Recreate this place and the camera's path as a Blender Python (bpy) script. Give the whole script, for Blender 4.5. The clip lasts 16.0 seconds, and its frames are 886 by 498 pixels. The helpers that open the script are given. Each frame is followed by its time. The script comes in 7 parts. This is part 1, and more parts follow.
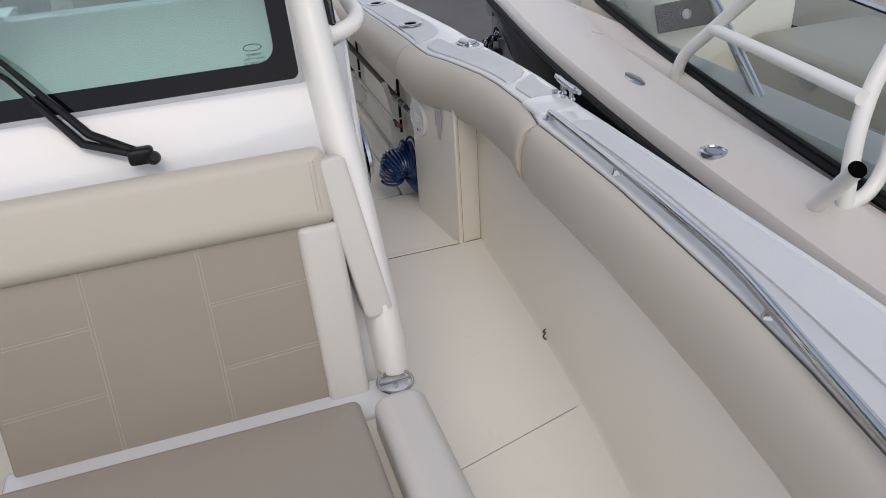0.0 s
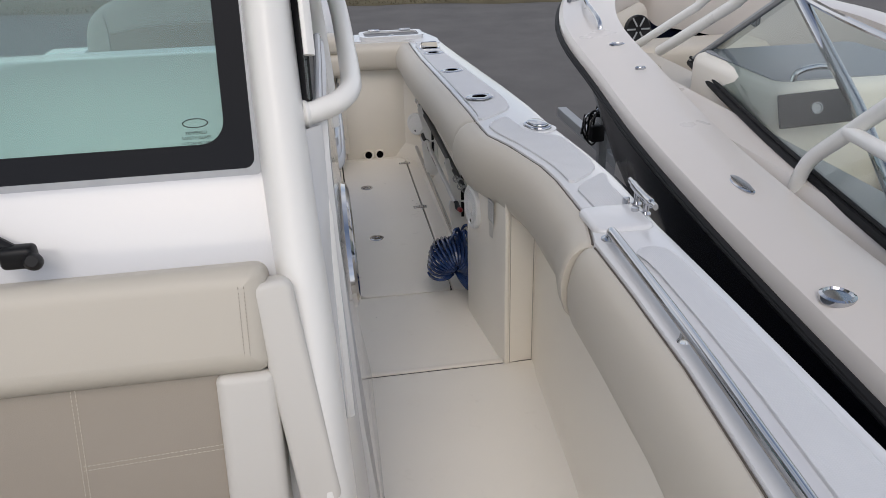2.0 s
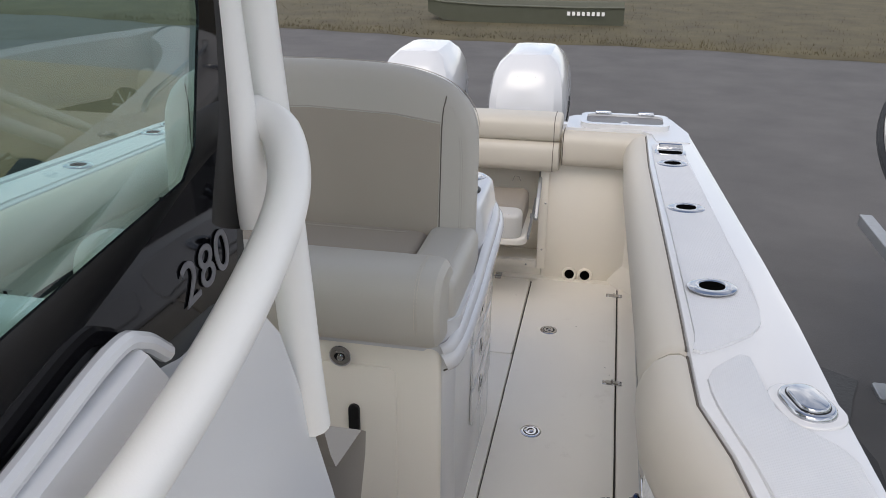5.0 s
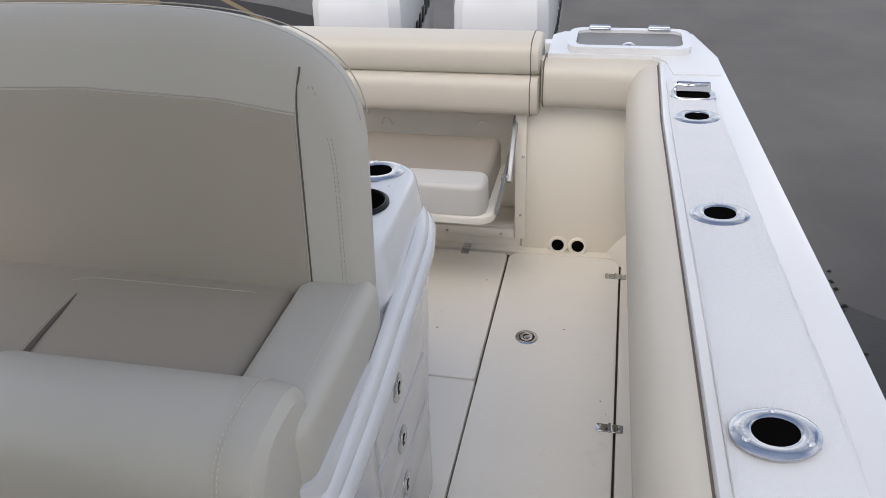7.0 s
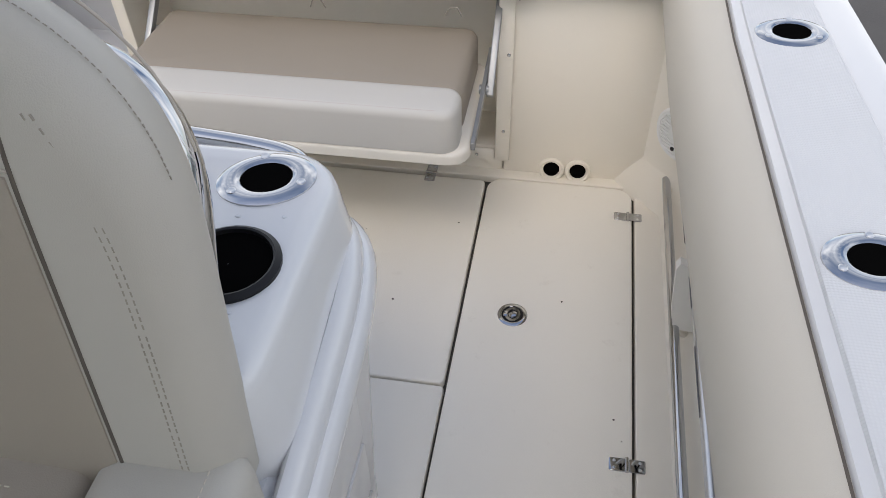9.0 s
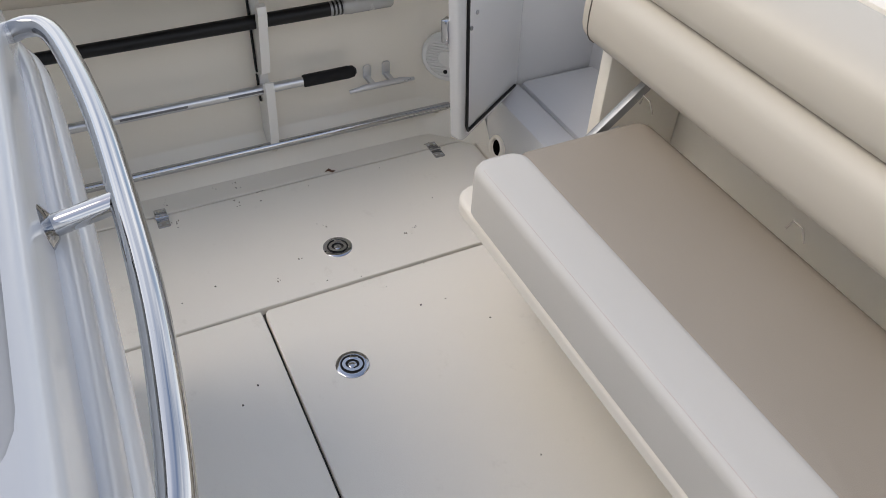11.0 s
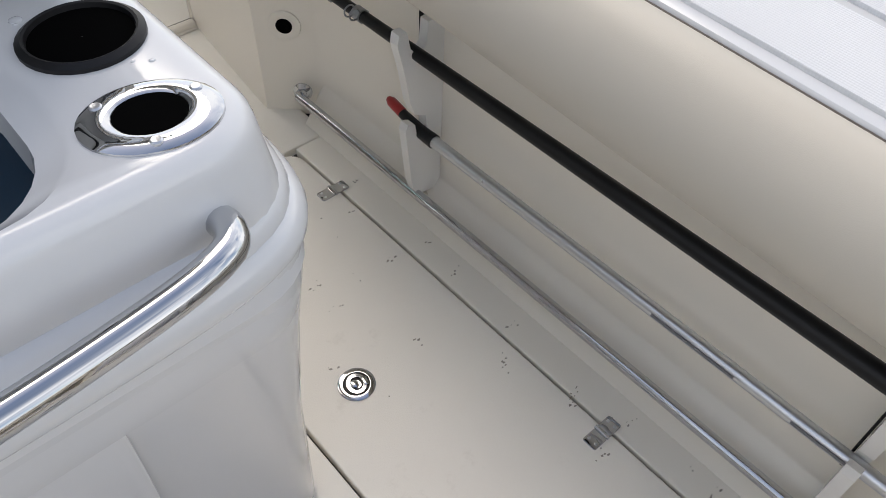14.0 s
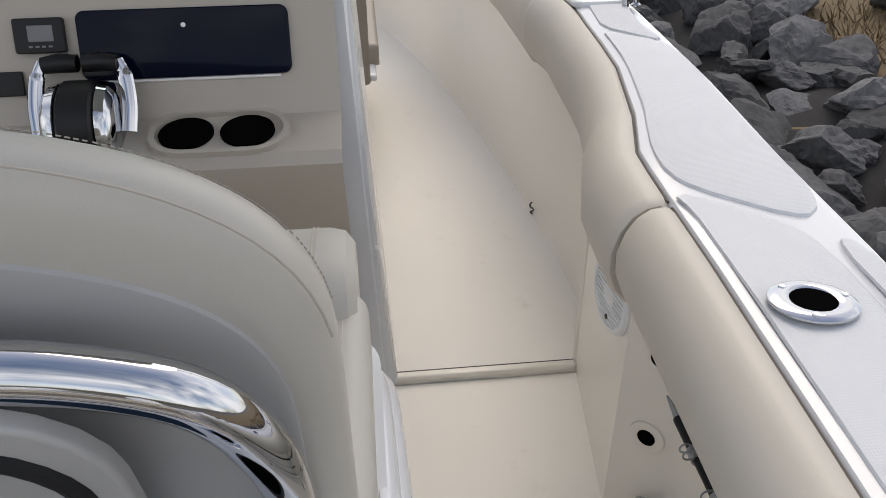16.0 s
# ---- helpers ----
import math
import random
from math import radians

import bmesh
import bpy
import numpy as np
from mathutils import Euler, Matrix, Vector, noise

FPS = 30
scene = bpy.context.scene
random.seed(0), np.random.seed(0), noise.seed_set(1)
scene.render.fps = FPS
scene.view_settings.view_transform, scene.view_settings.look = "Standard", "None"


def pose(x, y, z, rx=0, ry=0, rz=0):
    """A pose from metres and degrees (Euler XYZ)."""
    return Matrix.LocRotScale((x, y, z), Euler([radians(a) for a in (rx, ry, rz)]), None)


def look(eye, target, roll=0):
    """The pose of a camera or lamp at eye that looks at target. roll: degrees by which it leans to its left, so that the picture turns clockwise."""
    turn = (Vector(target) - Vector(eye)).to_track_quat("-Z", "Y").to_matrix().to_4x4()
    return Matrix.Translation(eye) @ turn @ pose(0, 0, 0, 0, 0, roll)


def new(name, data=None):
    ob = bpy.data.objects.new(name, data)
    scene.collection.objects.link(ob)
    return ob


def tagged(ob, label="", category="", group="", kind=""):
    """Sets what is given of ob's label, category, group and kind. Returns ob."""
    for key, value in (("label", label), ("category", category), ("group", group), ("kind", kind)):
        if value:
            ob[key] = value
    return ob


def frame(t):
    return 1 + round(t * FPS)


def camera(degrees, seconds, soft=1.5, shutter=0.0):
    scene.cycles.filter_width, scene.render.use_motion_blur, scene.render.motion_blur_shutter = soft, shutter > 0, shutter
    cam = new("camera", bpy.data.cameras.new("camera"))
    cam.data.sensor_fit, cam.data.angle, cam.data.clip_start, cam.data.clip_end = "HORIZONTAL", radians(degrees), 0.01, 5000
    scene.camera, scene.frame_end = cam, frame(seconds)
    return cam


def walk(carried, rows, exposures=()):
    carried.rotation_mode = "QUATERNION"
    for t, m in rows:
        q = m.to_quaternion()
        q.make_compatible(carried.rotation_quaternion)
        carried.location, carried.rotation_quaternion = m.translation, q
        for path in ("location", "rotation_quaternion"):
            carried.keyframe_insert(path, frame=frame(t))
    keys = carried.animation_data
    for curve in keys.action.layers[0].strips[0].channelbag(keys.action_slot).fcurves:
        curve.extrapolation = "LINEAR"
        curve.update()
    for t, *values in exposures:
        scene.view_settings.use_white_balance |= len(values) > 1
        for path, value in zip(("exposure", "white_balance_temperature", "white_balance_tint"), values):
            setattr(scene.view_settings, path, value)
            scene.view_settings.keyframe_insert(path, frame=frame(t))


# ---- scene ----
cam = camera(59.4, 16.0, soft=0.7)
PATH = [
    (0, (0.085, -0.305, 1.759), (0.587, 1.353, 0.76), -3.8),
    (0.5, (-0.036, -0.184, 1.673), (0.517, 1.581, 0.911), -3.4),
    (1, (0.084, -0.071, 1.659), (0.592, 1.703, 0.888), -2.6),
    (1.5, (0.352, 0.054, 1.667), (0.717, 1.841, 0.844), -2.1),
    (2, (0.478, 0.225, 1.647), (0.741, 2.014, 0.791), -1.7),
    (2.5, (0.562, 0.464, 1.645), (0.756, 2.25, 0.766), -1.2),
    (3, (0.702, 0.734, 1.611), (0.695, 2.521, 0.712), -1.6),
    (3.5, (0.826, 0.95, 1.632), (0.562, 2.725, 0.75), -1.9),
    (4, (0.848, 1.144, 1.628), (0.493, 2.933, 0.806), -0.7),
    (4.5, (0.816, 1.359, 1.636), (0.461, 3.166, 0.857), 0.8),
    (4.7, (0.833, 1.463, 1.646), (0.458, 3.266, 0.865), 0.3),
    (6.8, (0.843, 2.519, 1.586), (0.46, 4.235, 0.633), -1.1),
    (7, (0.88, 2.617, 1.574), (0.487, 4.273, 0.524), -2.7),
    (7.5, (0.888, 2.793, 1.481), (0.485, 4.243, 0.165), -6.4),
    (8, (0.84, 3.019, 1.482), (0.525, 4.41, 0.081), -5.9),
    (8.2, (0.773, 3.1, 1.473), (0.542, 4.511, 0.075), -2.5),
    (10.3, (0.719, 3.97, 1.297), (-0.055, 5.182, -0.094), 3.7),
    (10.4, (0.697, 4.03, 1.285), (-0.164, 5.164, -0.12), 3.1),
    (10.5, (0.701, 4.046, 1.292), (-0.248, 5.123, -0.1), 3.6),
    (11, (0.675, 4.177, 1.316), (-0.612, 4.866, -0.051), 3.3),
    (11.5, (0.565, 4.311, 1.303), (-0.867, 4.649, -0.051), 4.5),
    (12, (0.429, 4.431, 1.306), (-1.028, 4.447, -0.064), 5.5),
    (12.5, (0.304, 4.522, 1.293), (-1.095, 4.246, -0.11), 4.3),
    (13, (0.104, 4.508, 1.248), (-1.229, 4.084, -0.183), 5.8),
    (13.5, (-0.092, 4.5, 1.245), (-1.243, 3.845, -0.254), 5.9),
    (14, (-0.256, 4.536, 1.261), (-1.163, 3.566, -0.234), 2.1),
    (14.5, (-0.353, 4.534, 1.288), (-1.025, 3.285, -0.122), -1.1),
    (15, (-0.4, 4.467, 1.321), (-0.912, 3.042, 0.014), -1.3),
    (15.5, (-0.46, 4.323, 1.39), (-0.843, 2.778, 0.179), -0.6),
    (16, (-0.522, 4.216, 1.436), (-0.689, 2.535, 0.366), -0.5),
]
walk(cam, [(t, look(eye, target, roll)) for t, eye, target, roll in PATH], ((0, -0.15, 6700, 12), (3, -0.12, 6700, 12), (4.6, 0.18, 6800, 12), (7, 0.38, 6800, 12), (8, 0.44, 6800, 11), (10.3, 0.28, 6850, 11), (12, 0.44, 6960, 11), (14, 0.48, 7000, 11), (16, 0.31, 7000, 12)))

# ---------------------------------------------------------------- light
world = bpy.data.worlds.new("sky")
scene.world = world
world.use_nodes = True
wn = world.node_tree.nodes
sky = wn.new("ShaderNodeTexSky")
sky.sky_type, sky.sun_disc = "NISHITA", False
sky.sun_elevation, sky.sun_rotation = radians(52), radians(193)
sky.air_density, sky.dust_density, sky.ozone_density = 1.0, 1.6, 1.2
wn["Background"].inputs[1].default_value = 0.15
cloud_co = wn.new("ShaderNodeTexCoord")
cloud = wn.new("ShaderNodeTexNoise")
cloud.inputs["Scale"].default_value, cloud.inputs["Detail"].default_value = 2.6, 6
cloud_ramp = wn.new("ShaderNodeValToRGB")
cloud_ramp.color_ramp.elements[0].position, cloud_ramp.color_ramp.elements[1].position = 0.30, 0.66
cloud_mix = wn.new("ShaderNodeMixRGB")
cloud_mix.inputs[2].default_value = (8.0, 8.3, 8.8, 1)
wl = world.node_tree.links
wl.new(cloud_co.outputs["Generated"], cloud.inputs["Vector"])
wl.new(cloud.outputs["Fac"], cloud_ramp.inputs[0])
# clouds thin out towards the zenith, where the sky is clear blue
up = wn.new("ShaderNodeSeparateXYZ")
thin = wn.new("ShaderNodeMapRange")
thin.interpolation_type = "SMOOTHSTEP"
thin.inputs["From Min"].default_value, thin.inputs["From Max"].default_value = 0.58, 0.93
thin.inputs["To Min"].default_value, thin.inputs["To Max"].default_value = 1.0, 0.12
cover = wn.new("ShaderNodeMath")
cover.operation = "MULTIPLY"
wl.new(cloud_co.outputs["Generated"], up.inputs[0])
wl.new(up.outputs["Z"], thin.inputs["Value"])
wl.new(cloud_ramp.outputs[0], cover.inputs[0])
wl.new(thin.outputs[0], cover.inputs[1])
wl.new(cover.outputs[0], cloud_mix.inputs[0])
wl.new(sky.outputs[0], cloud_mix.inputs[1])
wl.new(cloud_mix.outputs[0], wn["Background"].inputs[0])

sun = new("sun", bpy.data.lights.new("sun", "SUN"))
sun.data.energy, sun.data.angle, sun.data.color = 0.95, radians(38), (1.0, 0.94, 0.85)
sun.matrix_world = look((-2.2, -8.3, 11.0), (0, 0, 0))


# ---------------------------------------------------------------- materials
def material(name, colour, rough=0.5, metal=0.0, coat=0.0, vary=0.06, scale=3.0, grain=0.0, grain_scale=400.0, dirt=0.0,
             dirt_colour=(0.2, 0.17, 0.12), transmission=0.0, pattern="noise", rough_vary=0.08, random_tone=0.0, specular=0.5):
    m = bpy.data.materials.new(name)
    m.use_nodes = True
    n, l = m.node_tree.nodes, m.node_tree.links
    b = n["Principled BSDF"]
    b.inputs["Roughness"].default_value, b.inputs["Metallic"].default_value = rough, metal
    b.inputs["Coat Weight"].default_value, b.inputs["Coat Roughness"].default_value = coat, 0.08
    b.inputs["Transmission Weight"].default_value = transmission
    b.inputs["Specular IOR Level"].default_value = specular
    co = n.new("ShaderNodeTexCoord")
    big = n.new("ShaderNodeTexNoise")
    big.inputs["Scale"].default_value, big.inputs["Detail"].default_value = scale, 5
    l.new(co.outputs["Object"], big.inputs["Vector"])
    tone = n.new("ShaderNodeMixRGB")
    dark = [c * (1 - vary) for c in colour]
    light = [min(1, c * (1 + vary)) for c in colour]
    tone.inputs[1].default_value, tone.inputs[2].default_value = (*dark, 1), (*light, 1)
    l.new(big.outputs["Fac"], tone.inputs[0])
    out = tone.outputs[0]
    if random_tone:
        info = n.new("ShaderNodeObjectInfo")
        hsv = n.new("ShaderNodeHueSaturation")
        rng = n.new("ShaderNodeMapRange")
        rng.inputs["To Min"].default_value, rng.inputs["To Max"].default_value = 1 - random_tone, 1 + random_tone
        l.new(info.outputs["Random"], rng.inputs["Value"])
        l.new(rng.outputs[0], hsv.inputs["Value"])
        l.new(out, hsv.inputs["Color"])
        out = hsv.outputs[0]
    if dirt:
        d = n.new("ShaderNodeTexNoise")
        d.inputs["Scale"].default_value, d.inputs["Detail"].default_value, d.inputs["Roughness"].default_value = 9, 10, 0.75
        l.new(co.outputs["Object"], d.inputs["Vector"])
        ramp = n.new("ShaderNodeValToRGB")
        ramp.color_ramp.elements[0].position, ramp.color_ramp.elements[1].position = 0.60, 0.74
        ramp.color_ramp.elements[1].color = (dirt, dirt, dirt, 1)
        l.new(d.outputs["Fac"], ramp.inputs[0])
        mix = n.new("ShaderNodeMixRGB")
        mix.inputs[2].default_value = (*dirt_colour, 1)
        l.new(ramp.outputs[0], mix.inputs[0])
        l.new(out, mix.inputs[1])
        out = mix.outputs[0]
    l.new(out, b.inputs["Base Color"])
    if rough_vary:
        rr = n.new("ShaderNodeMapRange")
        rr.inputs["To Min"].default_value, rr.inputs["To Max"].default_value = max(0.02, rough - rough_vary), min(1, rough + rough_vary)
        l.new(big.outputs["Fac"], rr.inputs["Value"])
        l.new(rr.outputs[0], b.inputs["Roughness"])
    if grain:
        if pattern == "diamond":
            tex = n.new("ShaderNodeTexVoronoi")
            tex.inputs["Randomness"].default_value = 0.0
            height = tex.outputs["Distance"]
        else:
            tex = n.new("ShaderNodeTexNoise")
            tex.inputs["Detail"].default_value = 4
            height = tex.outputs["Fac"]
        tex.inputs["Scale"].default_value = grain_scale
        l.new(co.outputs["Object"], tex.inputs["Vector"])
        if pattern == "diamond":
            # colour darkens slightly with distance from each diamond's centre
            groove = n.new("ShaderNodeMapRange")
            groove.inputs["From Max"].default_value, groove.inputs["To Min"].default_value, groove.inputs["To Max"].default_value = 0.7, 1.0, 0.88
            groove_tone = n.new("ShaderNodeMixRGB")
            groove_tone.blend_type, groove_tone.inputs[0].default_value = "MULTIPLY", 0.45
            l.new(height, groove.inputs["Value"])
            l.new(out, groove_tone.inputs[1])
            l.new(groove.outputs[0], groove_tone.inputs[2])
            l.new(groove_tone.outputs[0], b.inputs["Base Color"])
        bump = n.new("ShaderNodeBump")
        bump.inputs["Strength"].default_value, bump.inputs["Distance"].default_value = grain, 0.002
        l.new(height, bump.inputs["Height"])
        l.new(bump.outputs[0], b.inputs["Normal"])
    return m


CREAM = material("cream_gelcoat", (0.83, 0.785, 0.70), 0.34, coat=0.15, vary=0.04, scale=2.0, dirt=0.06, dirt_colour=(0.42, 0.36, 0.26))
SOLE = material("cream_nonskid", (0.86, 0.825, 0.75), 0.55, vary=0.04, scale=2.5, grain=0.22, grain_scale=420, dirt=0.22, dirt_colour=(0.40, 0.35, 0.27))
WHITE = material("white_gelcoat", (0.64, 0.645, 0.655), 0.15, coat=0.5, vary=0.02, scale=1.5, rough_vary=0.04)
NONSKID = material("white_nonskid", (0.65, 0.66, 0.675), 0.6, vary=0.04, scale=3, grain=0.4, grain_scale=230, pattern="diamond", specular=0.25)
VINYL = material("cream_vinyl", (0.53, 0.49, 0.42), 0.46, vary=0.03, scale=4, grain=0.15, grain_scale=900)
VINYL_LIGHT = material("pale_vinyl", (0.60, 0.58, 0.54), 0.46, vary=0.03, scale=4, grain=0.15, grain_scale=900)
# pale vinyl of the helm seat, hardtop shade put into its colour
VINYL_SHADED = material("pale_vinyl_shaded", (0.445, 0.422, 0.375), 0.44, vary=0.04, scale=4, grain=0.18, grain_scale=900)
# taupe taken darker, so the shade over the dash sits in the colour
HELM = material("taupe_gelcoat_shaded", (0.40, 0.362, 0.312), 0.42, vary=0.05, scale=5, grain=0.06, grain_scale=500)
COVER = material("grey_back_cover", (0.36, 0.355, 0.345), 0.42, vary=0.05, scale=5, grain=0.15, grain_scale=800)
TAN = material("tan_vinyl", (0.325, 0.284, 0.234), 0.5, vary=0.05, scale=5, grain=0.2, grain_scale=700)
THREAD = material("stitch_thread", (0.55, 0.50, 0.42), 0.8, vary=0.1, scale=60)
SEAM = material("seam_shadow_line", (0.10, 0.085, 0.07), 0.8, vary=0.1, scale=30)
CHROME = material("polished_stainless", (0.52, 0.53, 0.55), 0.045, metal=1.0, vary=0.03, scale=8, rough_vary=0.03)
ALU = material("brushed_aluminium", (0.62, 0.63, 0.65), 0.3, metal=0.9, vary=0.05, scale=20, grain=0.05, grain_scale=300)
PIPE = material("white_powder_coat", (0.80, 0.79, 0.76), 0.3, coat=0.2, vary=0.02, scale=3, grain=0.04, grain_scale=500)
BLACK = material("black_plastic", (0.007, 0.007, 0.008), 0.42, vary=0.15, scale=15, specular=0.3)
# caps for shallow holes; the shade inside them is put into this near-black
HOLE = material("hole_shade_black", (0.003, 0.003, 0.003), 0.95, vary=0.1, scale=20, rough_vary=0.0, specular=0.0)
RUBBER = material("dark_rubber_seal", (0.012, 0.012, 0.013), 0.65, vary=0.2, scale=20, specular=0.25)
GASKET = material("grey_gasket", (0.075, 0.068, 0.058), 0.7, vary=0.2, scale=20)
BLUE = material("navy_coil_plastic", (0.012, 0.035, 0.12), 0.25, coat=0.3, vary=0.15, scale=12)
WELL = material("blue_well_liner", (0.005, 0.022, 0.042), 0.35, vary=0.08, scale=6, specular=0.3)
FRIT = material("black_glass_border", (0.004, 0.004, 0.005), 0.03, coat=0.0, vary=0.05, scale=6, rough_vary=0.0, specular=0.25)
DASH = material("grey_dash_plastic", (0.16, 0.16, 0.165), 0.5, vary=0.08, scale=8, grain=0.1, grain_scale=500)
DASH_TOP = material("blue_grey_dash_mat", (0.27, 0.285, 0.31), 0.6, vary=0.06, scale=6, grain=0.1, grain_scale=500)
SCREEN = material("dark_screen", (0.002, 0.004, 0.014), 0.06, vary=0.1, scale=4, rough_vary=0.0, specular=0.12)
ASPHALT = material("asphalt", (0.105, 0.10, 0.096), 0.9, vary=0.4, scale=1.3, grain=0.8, grain_scale=90, dirt=0.5, dirt_colour=(0.13, 0.125, 0.12))
GRASS = material("dry_grass", (0.095, 0.08, 0.044), 0.95, vary=0.6, scale=1.2, grain=1.0, grain_scale=60, dirt=0.9, dirt_colour=(0.05, 0.062, 0.022))
WET = material("wet_dirty_asphalt", (0.026, 0.024, 0.022), 0.45, vary=0.7, scale=5, grain=1.0, grain_scale=45, dirt=0.8, dirt_colour=(0.07, 0.055, 0.04))
BANK = material("tan_winter_grass", (0.17, 0.122, 0.066), 0.95, vary=0.4, scale=2.0, grain=1.0, grain_scale=60, dirt=0.5, dirt_colour=(0.12, 0.09, 0.05))
ROCK = material("grey_riprap", (0.075, 0.074, 0.075), 0.85, vary=0.8, scale=16, grain=1.0, grain_scale=22, dirt=0.7, dirt_colour=(0.16, 0.155, 0.145), random_tone=0.55)
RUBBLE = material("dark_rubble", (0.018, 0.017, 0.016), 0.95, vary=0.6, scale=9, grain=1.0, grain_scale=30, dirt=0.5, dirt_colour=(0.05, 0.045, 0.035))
NAVY = material("navy_hull_gelcoat", (0.003, 0.004, 0.009), 0.12, specular=0.02, vary=0.1, scale=2, rough_vary=0.03)
OLIVE = material("olive_painted_aluminium", (0.09, 0.095, 0.07), 0.6, vary=0.15, scale=4)
SILVER = material("galvanised_steel", (0.35, 0.36, 0.37), 0.45, metal=0.7, vary=0.2, scale=20)
RED = material("red_plastic", (0.35, 0.02, 0.02), 0.4, vary=0.1, scale=20)
STITCH_RED = material("faded_red_thread", (0.40, 0.24, 0.20), 0.8, vary=0.1, scale=60)
SCUFF = material("grey_scuff", (0.30, 0.27, 0.23), 0.9, vary=0.2, scale=50)
GREY = material("grey_print", (0.16, 0.16, 0.175), 0.6, vary=0.05, scale=20)
PAPER = material("white_label", (0.78, 0.78, 0.77), 0.5, vary=0.02, scale=20)

BUTT = material("translucent_grey_plastic", (0.42, 0.42, 0.41), 0.25, coat=0.3, vary=0.08, scale=25)

GLASS = bpy.data.materials.new("tinted_glass")
GLASS.use_nodes = True
gb = GLASS.node_tree.nodes["Principled BSDF"]
gb.inputs["Base Color"].default_value = (0.50, 0.74, 0.70, 1)
gb.inputs["Transmission Weight"].default_value, gb.inputs["Roughness"].default_value, gb.inputs["IOR"].default_value = 1.0, 0.0, 1.75


PANE = bpy.data.materials.new("clear_thin_pane")
PANE.use_nodes = True
pn, pl = PANE.node_tree.nodes, PANE.node_tree.links
clear, gloss, fres, pmix = pn.new("ShaderNodeBsdfTransparent"), pn.new("ShaderNodeBsdfGlossy"), pn.new("ShaderNodeFresnel"), pn.new("ShaderNodeMixShader")
clear.inputs["Color"].default_value = (0.72, 0.80, 0.78, 1)
gloss.inputs["Roughness"].default_value = 0.01
fres.inputs["IOR"].default_value = 1.5
pl.new(fres.outputs[0], pmix.inputs[0])
pl.new(clear.outputs[0], pmix.inputs[1])
pl.new(gloss.outputs[0], pmix.inputs[2])
pl.new(pmix.outputs[0], pn["Material Output"].inputs["Surface"])


# ---------------------------------------------------------------- mesh tools
def part(name, bm, mat, parent=None, label="", smooth=35):
    bmesh.ops.recalc_face_normals(bm, faces=bm.faces)
    me = bpy.data.meshes.new(name)
    bm.to_mesh(me)
    bm.free()
    me.materials.append(mat)
    if smooth:
        me.polygons.foreach_set("use_smooth", [True] * len(me.polygons))
        me.set_sharp_from_angle(angle=radians(smooth))
    ob = new(name, me)
    if parent:
        ob.parent = parent
    if label:
        tagged(ob, label)
    return ob


def thing(name, label, category, group="", at=(0, 0, 0)):
    ob = new(name)
    ob.location = at
    ob.empty_display_size = 0.1
    return tagged(ob, label, category, group)


def setting(ob, label, category=""):
    return tagged(ob, label, category, kind="structure")


def box(bm, x0, x1, y0, y1, z0, z1, bevel=0.004, seg=2, m=None):
    g = bmesh.ops.create_cube(bm, size=1)
    vs = g["verts"]
    for v in vs:
        v.co = Vector((x0 + (v.co.x + 0.5) * (x1 - x0), y0 + (v.co.y + 0.5) * (y1 - y0), z0 + (v.co.z + 0.5) * (z1 - z0)))
    if bevel:
        es = list({e for v in vs for e in v.link_edges})
        r = bmesh.ops.bevel(bm, geom=es, offset=bevel, segments=seg, affect="EDGES", profile=0.5)
        vs = list({v for f in r["faces"] for v in f.verts} | {v for v in vs if v.is_valid})
    if m:
        vs = {v for v in vs if v.is_valid}
        link = set(vs)
        stack = list(vs)
        while stack:
            for e in stack.pop().link_edges:
                for v in e.verts:
                    if v not in link:
                        link.add(v)
                        stack.append(v)
        bmesh.ops.transform(bm, matrix=m, verts=list(link))
    return bm


def loft(bm, rings, closed=True, cap=True, loop=False):
    rows = [[bm.verts.new(p) for p in r] for r in rings]
    n = len(rows[0])
    pairs = list(zip(rows, rows[1:])) + ([(rows[-1], rows[0])] if loop else [])
    for a, b in pairs:
        for i in range(n if closed else n - 1):
            j = (i + 1) % n
            bm.faces.new((a[i], a[j], b[j], b[i]))
    if cap and closed and not loop:
        bm.faces.new(rows[0][::-1])
        bm.faces.new(rows[-1])
    return bm


def spline(pts, step=6):
    pts = [Vector(p) for p in pts]
    if len(pts) < 3:
        return pts
    ext = [2 * pts[0] - pts[1], *pts, 2 * pts[-1] - pts[-2]]
    out = []
    for i in range(1, len(ext) - 2):
        p0, p1, p2, p3 = ext[i - 1:i + 3]
        for k in range(step):
            u = k / step
            out.append(0.5 * ((2 * p1) + (p2 - p0) * u + (2 * p0 - 5 * p1 + 4 * p2 - p3) * u * u + (3 * p1 - p0 - 3 * p2 + p3) * u ** 3))
    return out + [pts[-1]]


def sweep(bm, pts, radius, n=12, squash=1.0, across=None):
    pts = [Vector(p) for p in pts]
    rings, side = [], across
    for i, p in enumerate(pts):
        d = (pts[min(i + 1, len(pts) - 1)] - pts[max(i - 1, 0)]).normalized()
        if side is None:
            side = d.orthogonal().normalized() if abs(d.z) > 0.9 else d.cross(Vector((0, 0, 1))).normalized()
        side = (side - d * side.dot(d)).normalized()
        up = d.cross(side)
        r = radius[i] if isinstance(radius, (list, tuple)) else radius
        rings.append([p + r * (side * math.cos(2 * math.pi * k / n) + up * squash * math.sin(2 * math.pi * k / n)) for k in range(n)])
    return loft(bm, rings)


